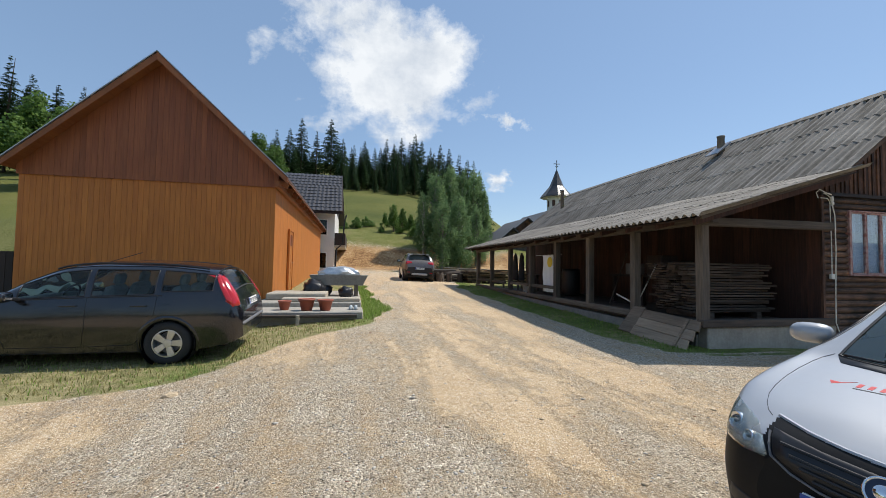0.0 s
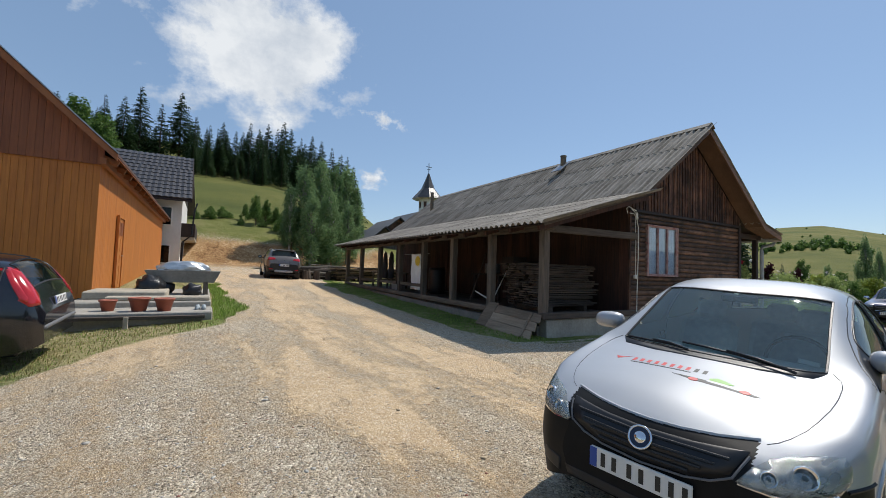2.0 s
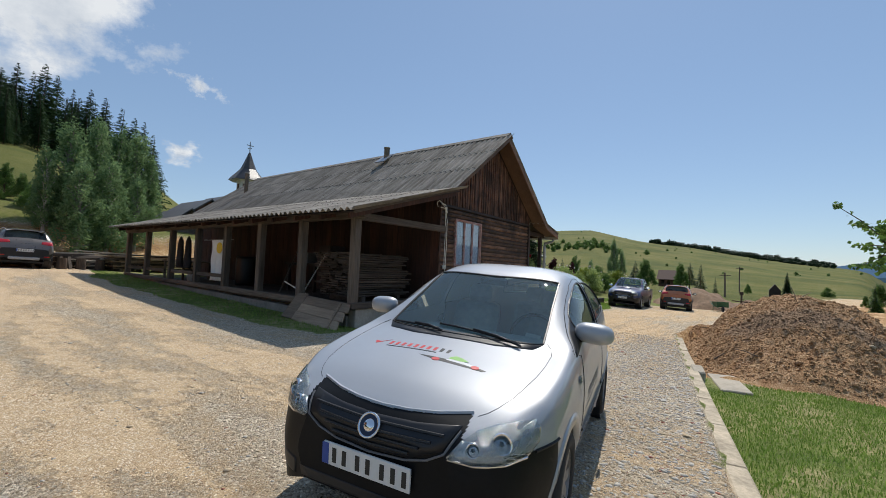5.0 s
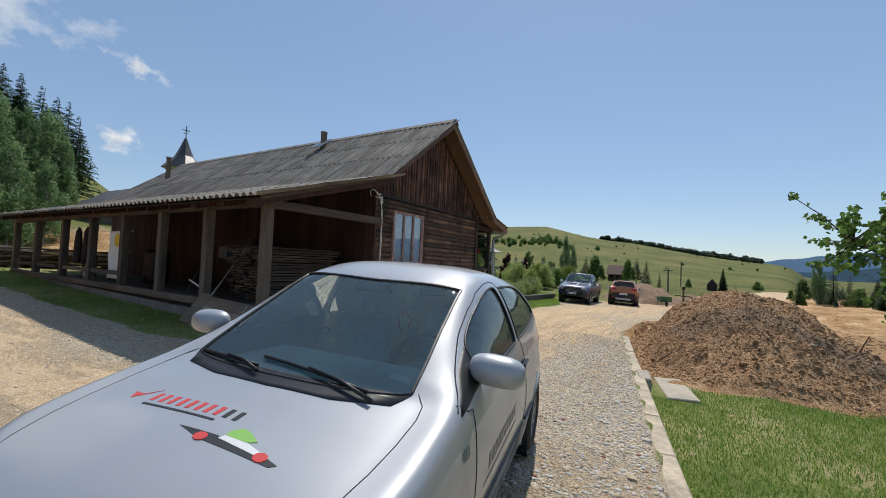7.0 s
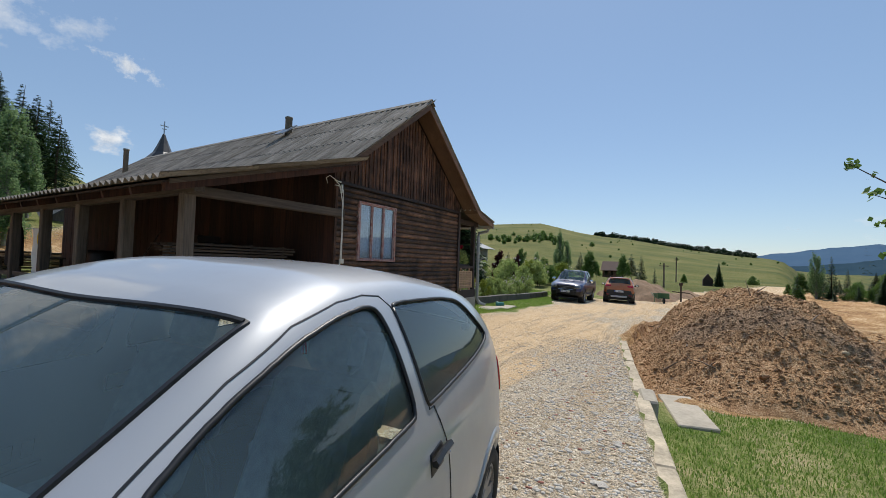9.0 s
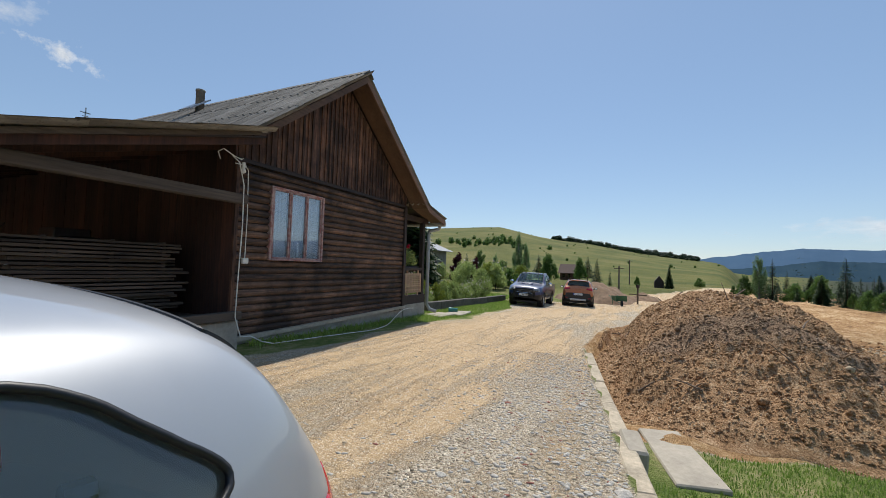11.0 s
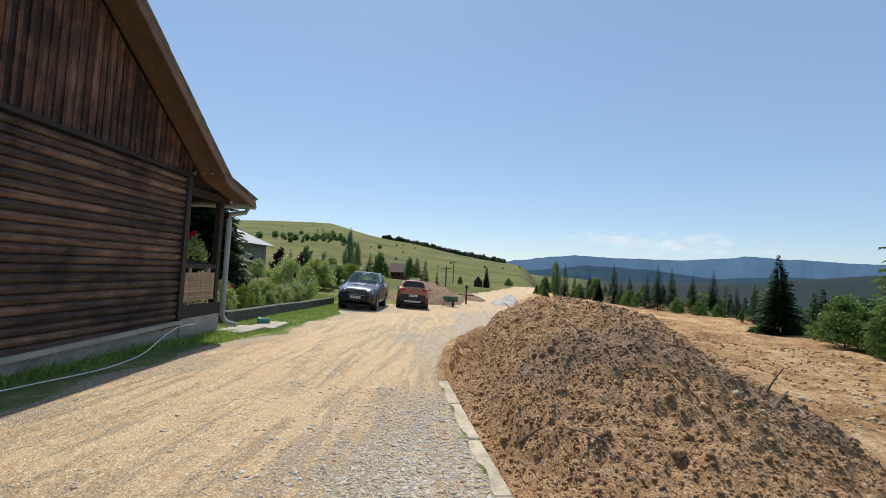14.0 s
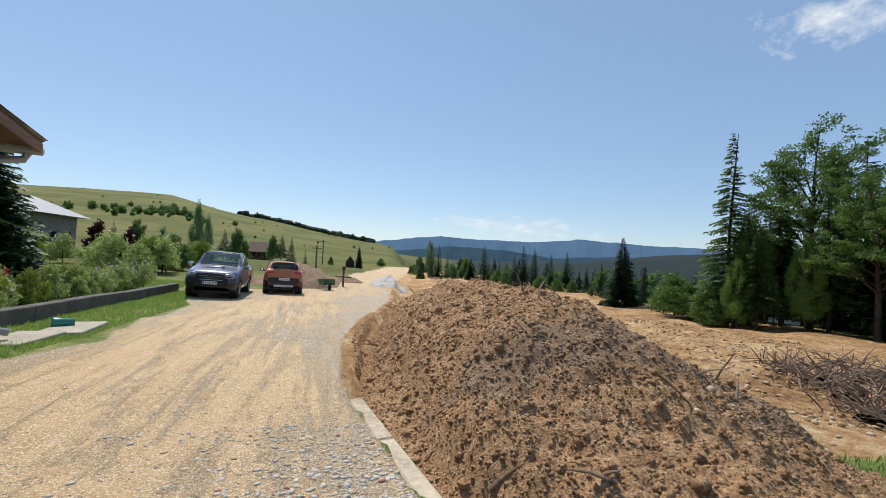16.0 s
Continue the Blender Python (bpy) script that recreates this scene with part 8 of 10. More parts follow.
for i in range(52):
    x = 15.3 + i * 0.19
    y = tr.uniform(6.95, 7.9) + 0.03 * (x - 15)
    plant(tr.choice(("rose_bush", "hedge_bush", "hedge_bush", "rose_bush", "yellow_bush")), x, y, tr.uniform(0.6, 1.05), tr.uniform(0, 360), tr.uniform(0.6, 0.85))
plant("rose_bush", 15.3, 6.7, 1.3, 40, 0.6)
# woods past picking apart: valley slopes, skyline strip, bushes over the pasture
def merged(name, shape, spots, mat, label):
    """Many far trees in one mesh. spots: x, y, height, width, turn."""
    v0 = np.array([v.co[:] for v in shape.vertices])
    f0 = np.array([p.vertices[:] for p in shape.polygons])
    vs, fs = [], []
    s = np.array(spots)
    zz = terrain(s[:, 0], s[:, 1])
    for i, (x, y, h, w, a) in enumerate(spots):
        c, q = math.cos(a), math.sin(a)
        vs.append(np.stack([(v0[:, 0] * c - v0[:, 1] * q) * w + x, (v0[:, 0] * q + v0[:, 1] * c) * w + y, v0[:, 2] * h + zz[i] - 0.05 * h], -1))
        fs.append(f0 + i * len(v0))
    ob = part(name, raw(name, np.concatenate(vs), np.concatenate(fs)), mat)
    return tagged(ob, label, "wood", "", "stuff")


FAR_SPRUCE = needle_crown(1, 0.22, 91, 9, 5, 0.02, 0.3, 2)
FAR_BUSH = leaf_cloud([(0, 0, 0.5, 0.5, 0.5), (0.25, 0.1, 0.4, 0.35, 0.35), (-0.2, 0.2, 0.45, 0.35, 0.4)], 150, 0.26, 92)
rs = np.random.RandomState(8)
sp = []
while len(sp) < 2600:
    az, r = rs.uniform(104, 160), 38 * math.exp(rs.uniform(0, 3.3))
    ed = np.interp(az, EDGE_AZ, EDGE_R)
    if r > ed + 9:
        x, y = 5 + r * math.sin(radians(az)), r * math.cos(radians(az))
        if wave_noise(np.array(x), np.array(y), 160, 44) > -0.15:
            h = rs.uniform(6, 13) * (0.55 if r < 75 else 1)
            sp.append((x, y, h, h * rs.uniform(0.9, 1.3), rs.uniform(0, 6.28)))
back = []
for k in range(170):
    az, r = rs.uniform(163, 262), rs.uniform(17, 34)
    h = rs.uniform(5, 10.5)
    back.append((3 + r * math.sin(radians(az)), 1 + r * math.cos(radians(az)), h, h * rs.uniform(1.0, 1.3), rs.uniform(0, 6.28)))
for k in range(70):
    az, r = rs.uniform(145, 166), rs.uniform(26, 40)
    h = rs.uniform(4, 7.5)
    back.append((5 + r * math.sin(radians(az)), r * math.cos(radians(az)), h, h * rs.uniform(1.2, 1.6), rs.uniform(0, 6.28)))
merged("clearing_wood", FAR_SPRUCE, back, NEEDLES, "dark spruce wood closing the clearing behind the yard")
merged("valley_wood", FAR_SPRUCE, sp, FAR_WOOD, "dark spruce woods covering the valley slopes")
sp = []
for k in range(285):
    az, r, h = rs.uniform(80, 97), rs.uniform(440, 490), rs.uniform(4.5, 7.5)
    sp.append((5 + r * math.sin(radians(az)), r * math.cos(radians(az)), h * 0.6, h * 0.9, rs.uniform(0, 6.28)))
merged("skyline_wood", FAR_BUSH, [(x, y, h * rs.uniform(0.45, 1.4), w * 0.8, a) for x, y, h, w, a in sp], FAR_WOOD, "strip of dark wood along the pasture hill's crest")
sp = []
for k in range(100):
    az = rs.uniform(56, 104)
    r = rs.uniform(170, 460)
    if k < 45:
        az, r = rs.normal(71, 3.2), rs.normal(235, 16)
    h = rs.uniform(0.8, 2.2) * (0.75 if k >= 45 else 2.1)
    sp.append((5 + r * math.sin(radians(az)), r * math.cos(radians(az)), h, h * rs.uniform(0.7, 1.0), rs.uniform(0, 6.28)))
merged("pasture_bushes", FAR_BUSH, sp, LEAVES, "scattered bushes and small trees over the pasture hill")

# young apple tree by the kerb
apple = broad_kind("apple_tree", 3.3, 1.25, 61, 1500, 0.06, LEAVES, None, 0.3, 12, 0.0, "young apple tree with sparse leafy twigs", 0.3, "apple tree")
apple.matrix_basis = pose(7.65, -2.8, gz(7.65, -2.8))
bough = [(0, 0, 1.4), (-0.5, 0.6, 1.8), (-0.8, 1.2, 2.05), (-0.95, 1.5, 2.2)]
part("bough", tube(bough, 0.03, 6, None, 0.006), WOOD_BARK, apple)
twig = bmesh.new()
lb = []
ar = random.Random(9)
for k in range(80):
    q = ar.uniform(0.1, 1.0)
    i = min(int(q * 3), 2)
    a = Vector(bough[i]).lerp(Vector(bough[i + 1]), q * 3 - i)
    b = a + Vector((ar.uniform(-0.5, 0.35), ar.uniform(-0.45, 0.5), ar.uniform(-0.35, 0.55)))
    tube([a, (a + b) / 2 + Vector((0, 0, 0.03)), b], 0.008, 4, twig, 0.003)
    for s in (0.45, 0.75, 1.0):
        c = a.lerp(b, s)
        lb.append((c.x, c.y, c.z, 0.06, 0.06))
tagged(part("twig_mass", twig, WOOD_BARK, apple), "", "", "", "stuff")
part("bough_leaves", leaf_cloud(lb, 2300, 0.052, 63), LEAVES, apple)

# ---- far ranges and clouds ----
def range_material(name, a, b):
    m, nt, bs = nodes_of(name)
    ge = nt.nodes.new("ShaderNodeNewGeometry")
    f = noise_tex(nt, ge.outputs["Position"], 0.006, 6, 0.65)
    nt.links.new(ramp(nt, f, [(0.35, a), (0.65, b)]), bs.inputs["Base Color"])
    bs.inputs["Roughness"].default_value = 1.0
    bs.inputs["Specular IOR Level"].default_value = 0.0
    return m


def mountain_range(name, azs, els, r0, r1, mat, label, seed):
    n = 700
    az = np.linspace(azs[0], azs[-1], n)
    k = int(seed * 10) + 60
    el = np.interp(az, azs, els) + 0.09 * wave_noise(az, 0 * az + seed, 3.5, k) + 0.04 * wave_noise(az, 0 * az, 1.2, k + 1) + 0.022 * wave_noise(az, 0 * az, 0.35, k + 2)
    vs, rows = [], 12
    for j in range(rows):
        t = j / (rows - 1)
        r = r0 + (r1 - r0) * t
        z = -90 + (r1 * np.tan(np.radians(el)) + 91) * (t ** 0.8) + 9 * wave_noise(az, 0 * az + 3.0 * t, 2.2, 90) * math.sin(t * math.pi)
        vs.append(np.stack([5 + r * np.sin(np.radians(az)), r * np.cos(np.radians(az)), z], -1))
    i = np.arange(n * rows).reshape(rows, n)
    q = np.stack([i[:-1, :-1], i[:-1, 1:], i[1:, 1:], i[1:, :-1]], -1).reshape(-1, 4)
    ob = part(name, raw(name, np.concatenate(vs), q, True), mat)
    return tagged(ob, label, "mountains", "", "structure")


# Both ranges carry the blue haze of distance in their base colours.
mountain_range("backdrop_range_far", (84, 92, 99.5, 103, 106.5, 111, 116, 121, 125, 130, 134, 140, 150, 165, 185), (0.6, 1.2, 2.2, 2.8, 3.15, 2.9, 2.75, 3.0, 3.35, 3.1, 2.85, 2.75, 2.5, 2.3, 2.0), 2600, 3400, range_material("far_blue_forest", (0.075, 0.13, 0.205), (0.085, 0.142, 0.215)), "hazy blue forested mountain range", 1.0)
mountain_range("backdrop_range_near", (96, 102, 108, 116, 122, 128, 136, 146, 160, 185), (0.2, 1.0, 1.75, 1.5, 0.9, 1.1, 1.4, 1.7, 1.4, 1.0), 1700, 2300, range_material("near_blue_forest", (0.032, 0.062, 0.088), (0.042, 0.074, 0.10)), "dark forested ridge tinted by blue haze", 2.6)


def cloud(name, az0, az1, el0, el1, stretch, cover, soft, label, seed, feather=0.45):
    """A curved sheet of sky far off that shows a bank of cloud, thinning out towards its edges."""
    r, n, k = 3000, 40, 24
    vs = []
    for j in range(k + 1):
        for i in range(n + 1):
            a, e = radians(az0 + (az1 - az0) * i / n), radians(el0 + (el1 - el0) * j / k)
            vs.append((r * math.sin(a) * math.cos(e), r * math.cos(a) * math.cos(e), r * math.sin(e)))
    ix = np.arange((n + 1) * (k + 1)).reshape(k + 1, n + 1)
    me = raw(name, vs, np.stack([ix[:-1, :-1], ix[:-1, 1:], ix[1:, 1:], ix[1:, :-1]], -1).reshape(-1, 4), True)
    uv = me.uv_layers.new(name="uv")
    li = np.empty(len(me.loops), np.int32)
    me.loops.foreach_get("vertex_index", li)
    uv.data.foreach_set("uv", np.stack([li % (n + 1) / n, li // (n + 1) / k], -1).astype(np.float32).ravel())
    m = bpy.data.materials.new(name)
    m.use_nodes = True
    nt = m.node_tree
    nt.nodes.remove(nt.nodes["Principled BSDF"])
    tc = nt.nodes.new("ShaderNodeTexCoord")
    mp = nt.nodes.new("ShaderNodeMapping")
    mp.inputs["Scale"].default_value = (*stretch, 1)
    mp.inputs["Location"].default_value = (seed * 3.7, seed * 1.9, 0)
    nt.links.new(tc.outputs["UV"], mp.inputs["Vector"])
    f = noise_tex(nt, mp.outputs[0], 3.0, 9, 0.62)
    sx = nt.nodes.new("ShaderNodeSeparateXYZ")
    nt.links.new(tc.outputs["UV"], sx.inputs[0])
    dx = calc(nt, "MULTIPLY", calc(nt, "ABSOLUTE", calc(nt, "SUBTRACT", sx.outputs[0], 0.5)), 2.0)
    dy = calc(nt, "MULTIPLY", calc(nt, "ABSOLUTE", calc(nt, "SUBTRACT", sx.outputs[1], 0.5)), 2.0)
    d = calc(nt, "SQRT", calc(nt, "ADD", calc(nt, "MULTIPLY", dx, dx), calc(nt, "MULTIPLY", dy, dy)))
    dens = calc(nt, "SUBTRACT", calc(nt, "ADD", f, cover), calc(nt, "MULTIPLY", d, feather))
    alpha = ramp(nt, dens, [(0.5 - soft, (0, 0, 0)), (0.5 + soft, (0.96, 0.96, 0.96))])
    tone = ramp(nt, noise_tex(nt, mp.outputs[0], 4.5, 6, 0.6), [(0.35, (0.62, 0.68, 0.76)), (0.6, (0.9, 0.93, 0.96))])
    em, trn, ms = add(nt, "Emission", Strength=1.05), add(nt, "BsdfTransparent"), nt.nodes.new("ShaderNodeMixShader")
    nt.links.new(tone, em.inputs[0])
    nt.links.new(alpha, ms.inputs[0])
    nt.links.new(trn.outputs[0], ms.inputs[1])
    nt.links.new(em.outputs[0], ms.inputs[2])
    nt.links.new(ms.outputs[0], nt.nodes["Material Output"].inputs[0])
    me.materials.append(m)
    ob = tagged(new(name, me), label, "cloud", "", "structure")
    ob.visible_shadow = False
    return ob


cloud("backdrop_cloud_big", -16, 24, 11, 40, (1.1, 1.0), 0.29, 0.075, "large bright white summer cloud", 1.3, 0.55)
cloud("backdrop_cloud_wisp", 16, 27, 16.5, 23, (1.6, 1.0), 0.10, 0.10, "thin white wisp of cloud", 4.1, 0.5)
cloud("backdrop_cloud_small", 17, 23.5, 9.5, 14.5, (1.0, 1.0), 0.16, 0.12, "small white cloud low over the trees", 2.2, 0.5)
cloud("backdrop_cloud_streak", 139, 162, 21.5, 29, (2.2, 1.0), 0.12, 0.16, "thin streak of white cloud", 5.6, 0.5)
cloud("backdrop_cloud_low", 97, 135, 2.4, 7.0, (3.0, 0.8), 0.06, 0.2, "faint low band of cloud over the range", 7.3, 0.45)

# ---- buildings further off ----
def tiled_slope(parent, a, b, c, d, rows, mat, name="roof_course"):
    """Overlapping tile courses between the eave a-b and the ridge d-c."""
    a, b, c, d = (Vector(p) for p in (a, b, c, d))
    n = (b - a).cross(d - a).normalized()
    for k in range(rows):
        t0, t1 = k / rows, min(1.0, (k + 1.25) / rows)
        p, q, r, s = a.lerp(d, t0), b.lerp(c, t0), b.lerp(c, t1), a.lerp(d, t1)
        bm = bmesh.new()
        m = max(8, int((q - p).length / 0.14))
        top, bot = [], []
        for i in range(m + 1):
            u = i / m
            w = 0.018 * (1 + math.cos(u * m * math.pi))
            bot.append(bm.verts.new(p.lerp(q, u) + n * (0.05 + w)))
            top.append(bm.verts.new(s.lerp(r, u) + n * (0.01 + w)))
        low = [bm.verts.new(v.co - n * 0.045) for v in bot]
        for i in range(m):
            bm.faces.new((bot[i], bot[i + 1], top[i + 1], top[i]))
            bm.faces.new((low[i], low[i + 1], bot[i + 1], bot[i]))
        part(name, bm, mat, parent)


def simple_window(parent, x0, x1, y, z0, z1, mat=None):
    f = bmesh.new()
    for q in ((x0, x0 + 0.06, z0, z1), (x1 - 0.06, x1, z0, z1), (x0 + 0.06, x1 - 0.06, z0, z0 + 0.06), (x0 + 0.06, x1 - 0.06, z1 - 0.06, z1)):
        box(q[0], q[1], y - 0.03, y + 0.03, q[2], q[3], 0, f)
    w = part("window", f, mat or WHITE_CLOTH, parent)
    part("pane", box(x0 + 0.06, x1 - 0.06, y - 0.005, y + 0.01, z0 + 0.06, z1 - 0.06), GLASS_DARK, w)


# white two-storey house behind the barn
wh = thing("white_house", pose(0, 0, 0), "white plastered house with dark tiled roof behind the barn", "house")
part("wall", box(-6.5, -1.25, 28.2, 35.5, 0.4, 5.4), PLASTER, wh)
tiled_slope(wh, (-6.9, 27.2, 5.0), (-0.75, 27.2, 5.0), (-0.95, 31.8, 8.3), (-6.9, 31.8, 8.3), 12, TILE_DARK)
part("roof_back", poly([(-6.9, 31.8, 8.28), (-0.95, 31.8, 8.28), (-0.75, 36.4, 5.0), (-6.9, 36.4, 5.0)], (0, 0, -0.08)), TILE_DARK, wh)
part("roof_deck", poly([(-6.9, 27.2, 4.97), (-0.75, 27.2, 4.97), (-0.95, 31.8, 8.25), (-6.9, 31.8, 8.25)], (0, 0, -0.12)), WOOD_DARK, wh)
part("gable", poly([(-1.3, 28.2, 5.3), (-1.3, 35.5, 5.3), (-1.3, 31.8, 8.1)], (0.08, 0, 0)), WOOD_DARK, wh)
part("bargeboard", beam((-0.74, 27.2, 4.93), (-0.94, 31.8, 8.2), 0.05, 0.24), WOOD_DARK, wh)
part("balcony_floor", box(-1.25, -0.55, 28.4, 35.2, 2.75, 2.9), CONCRETE_PALE, wh)
part("balcony_front", box(-0.62, -0.55, 28.4, 35.2, 2.9, 3.7), WOOD_DARK, wh)
part("balcony_side", box(-1.25, -0.55, 28.35, 28.42, 2.9, 3.7), WOOD_DARK, wh)
part("downpipe", tube([(-0.5, 28.1, 4.9), (-0.62, 28.0, 4.4), (-0.7, 28.0, 3.0), (-1.1, 28.05, 2.6), (-1.15, 28.05, 0.8)], 0.05, 8), PLASTIC_BLACK, wh)
for z0 in (1.3, 3.5):
    simple_window(wh, -2.6, -1.7, 28.17, z0, z0 + 1.1)
part("entrance_door", box(-1.24, -1.19, 29.2, 30.2, 0.75, 2.6), WOOD_DARK, wh)

# chapel with its turret
ch = thing("wooden_chapel", pose(0, 0, 0), "chapel with white turret, dark pointed roof and cross", "chapel")
TX, TY = 21.0, 39.7
part("nave_wall", box(TX - 3.0, TX + 3.0, TY - 1.5, TY + 9, 0.5, 5.2), PLASTER, ch)
for sgn in (1, -1):
    part("nave_roof", poly([(TX, TY - 2.1, 8.0), (TX + 3.6 * sgn, TY - 2.1, 4.9), (TX + 3.6 * sgn, TY - 2.1, 4.8), (TX, TY - 2.1, 7.9)], (0, 11, 0)), TILE_DARK, ch)
part("turret_wall", lathe([(0.98, 5.0), (0.98, 9.35)], 8, None, pose(TX, TY, 0, 0, 0, 22.5)), PLASTER, ch)
for k in range(8):
    a = k * math.tau / 8
    part("turret_window", box(-0.16, 0.16, -0.03, 0.03, 8.1, 8.75), TILE_BROWN, ch, "", False, pose(TX + 0.91 * math.cos(a), TY + 0.91 * math.sin(a), 0, 0, 0, math.degrees(a) + 90))
part("spire", lathe([(1.75, 9.1), (1.6, 9.3), (0.75, 10.3), (0.42, 11.1), (0.1, 12.0), (0.0, 12.1)], 8, None, pose(TX, TY, 0, 0, 0, 22.5)), TILE_DARK, ch, "eight-sided dark shingle spire")
part("spire_soffit", lathe([(0.0, 9.08), (1.73, 9.08)], 8, None, pose(TX, TY, 0, 0, 0, 22.5)), PLASTER, ch)
cr = beam((TX, TY, 12.0), (TX, TY, 13.15), 0.07, 0.07)
beam((TX - 0.33, TY, 12.75), (TX + 0.33, TY, 12.75), 0.07, 0.07, 0, (0, 0, 1), cr)
beam((TX - 0.18, TY, 12.45), (TX + 0.18, TY, 12.5), 0.06, 0.06, 0, (0, 0, 1), cr)
part("cross", cr, TIN, ch, "grey metal cross")
# two gabled cottages beside it
for x0, y0, w, top, mat, lab in ((16.4, 37.0, 2.2, 6.45, WOOD_GABLE, "brown timber cottage with dark steep roof"), (14.7, 36.5, 1.9, 5.4, WOOD_GREY, "weathered timber cottage with dark steep roof")):
    ct = thing("timber_cottage", pose(0, 0, 0), lab, "cottage", "cottages by the chapel")
    part("wall", poly([(x0 - w, y0, 0.3), (x0 + w, y0, 0.3), (x0 + w, y0, top - 1.8), (x0, y0, top - 0.1), (x0 - w, y0, top - 1.8)], (0, 5.5, 0)), mat, ct)
    for sgn in (1, -1):
        part("roof", poly([(x0, y0 - 0.5, top), (x0 + (w + 0.5) * sgn, y0 - 0.5, top - 2.1), (x0 + (w + 0.5) * sgn, y0 - 0.5, top - 2.2), (x0, y0 - 0.5, top - 0.12)], (0, 6.4, 0)), TILE_DARK, ct)
    simple_window(ct, x0 - 0.4, x0 + 0.4, y0 - 0.02, top - 3.0, top - 2.0, TILE_BROWN)

# zinc-roofed house beyond the garden
X, Y, H = 42.5, 20.5, -0.3
zh = thing("pale_house", pose(0, 0, 0), "pale house with grey hipped zinc roof beyond the garden", "house")
part("wall", box(X, X + 5.8, Y, Y + 5.4, H - 1.0, 3.4), CONCRETE_DARK, zh, "grey rendered wall")
rf = bmesh.new()
e = [rf.verts.new(p) for p in ((X - 0.7, Y - 0.7, 3.3), (X + 6.5, Y - 0.7, 3.3), (X + 6.5, Y + 6.1, 3.3), (X - 0.7, Y + 6.1, 3.3))]
t = [rf.verts.new(p) for p in ((X + 1.2, Y + 2.5, 4.75), (X + 5.0, Y + 2.5, 4.75), (X + 5.0, Y + 2.8, 4.75), (X + 1.2, Y + 2.8, 4.75))]
for i in range(4):
    rf.faces.new((e[i], e[(i + 1) % 4], t[(i + 1) % 4], t[i]))
rf.faces.new(t)
rf.faces.new(e[::-1])
part("roof", rf, ZINC_ROOF, zh, "grey zinc hipped roof")
for k in range(3):
    simple_window(zh, X + 0.6 + k * 1.8, X + 1.4 + k * 1.8, Y - 0.02, 0.9, 2.1, TILE_BROWN)
# brown cottage far along the road
bh = thing("brown_cottage", pose(0, 0, 0), "small brown cottage with red-brown roof far down the lane", "cottage")
bx, by, bz = 78.0, 10.5, gz(78.0, 10.5)
gable = [(bx, by - 1.5, bz - 0.5), (bx + 3.0, by - 1.5, bz - 0.5), (bx + 3.0, by - 1.5, bz + 1.5), (bx + 1.5, by - 1.5, bz + 2.7), (bx, by - 1.5, bz + 1.5)]
part("wall", poly(gable, (0, 3.0, 0)), WOOD_GABLE, bh)
for sgn in (1, -1):
    part("roof", poly([(bx + 1.5, by - 1.75, bz + 2.82), (bx + 1.5 + 1.95 * sgn, by - 1.75, bz + 1.26), (bx + 1.5 + 1.95 * sgn, by - 1.75, bz + 1.18), (bx + 1.5, by - 1.75, bz + 2.73)], (0, 3.5, 0)), TILE_BROWN, bh)
for k in range(3):
    part("window", box(bx - 0.04, bx + 0.02, by - 1.15 + 0.9 * k, by - 0.75 + 0.9 * k, bz + 0.5, bz + 1.1), GLASS_DARK, bh)
hut = thing("field_hut", pose(70.0, -3.0, gz(70.0, -3.0)), "tiny dark wooden hut by the lane", "hut")
part("wall", poly([(0, -0.6, -0.3), (0, 0.6, -0.3), (0, 0.6, 0.9), (0, 0, 1.7), (0, -0.6, 0.9)], (1.4, 0, 0)), WOOD_DARK, hut)
for az, d, h in ((89.8, 45, 2.6), (90.6, 70, 4.0)):
    x, y = A16[0] + d * math.sin(radians(az)), A16[1] + d * math.cos(radians(az))
    po = thing("utility_pole", pose(x, y, gz(x, y)), "grey wooden utility pole beside the lane", "pole", "poles by the lane")
    part("pole", tube([(0, 0, -0.4), (0, 0, h)], 0.1, 8, None, 0.08), WOOD_GREY, po)
    part("crossarm", beam((-0.05, -0.5, h - 0.3), (-0.05, 0.5, h - 0.3), 0.08, 0.08), WOOD_GREY, po)

# ---- porch contents ----
st = thing("lumber_stack", pose(0, 0, 0), "stack of grey weathered boards on the porch", "lumber stack")
lr = random.Random(21)
z = 0.78
for row in range(19):
    for k in range(4):
        a, b = 6.28 + lr.uniform(-0.10, 0.10) - 0.008 * row, 8.08 + lr.uniform(-0.28, 0.10)
        y0 = 6.52 + k * 0.27 + lr.uniform(-0.05, 0.03)
        h = lr.uniform(0.026, 0.038)
        part("plank", beam((a, y0 + 0.11, z + h / 2 + lr.uniform(0, 0.006)), (b, y0 + 0.11 + lr.uniform(-0.02, 0.02), z + h / 2 + lr.uniform(-0.004, 0.008)), 0.22, h), WOOD_LUMBER, st)
    for xx in (6.5, 7.2, 7.85):
        part("spacer", box(xx, xx + 0.05, 6.62, 7.5, z + 0.036, z + 0.05), WOOD_LUMBER, st)
    z += 0.05
for xx in (6.6, 7.7):
    part("bearer", box(xx, xx + 0.1, 6.5, 7.6, 0.655, 0.78), WOOD_LUMBER, st)
pn = thing("plank_shutter", pose(0, 0, 0), "old grey plank shutter leaning against the porch plinth", "shutter")
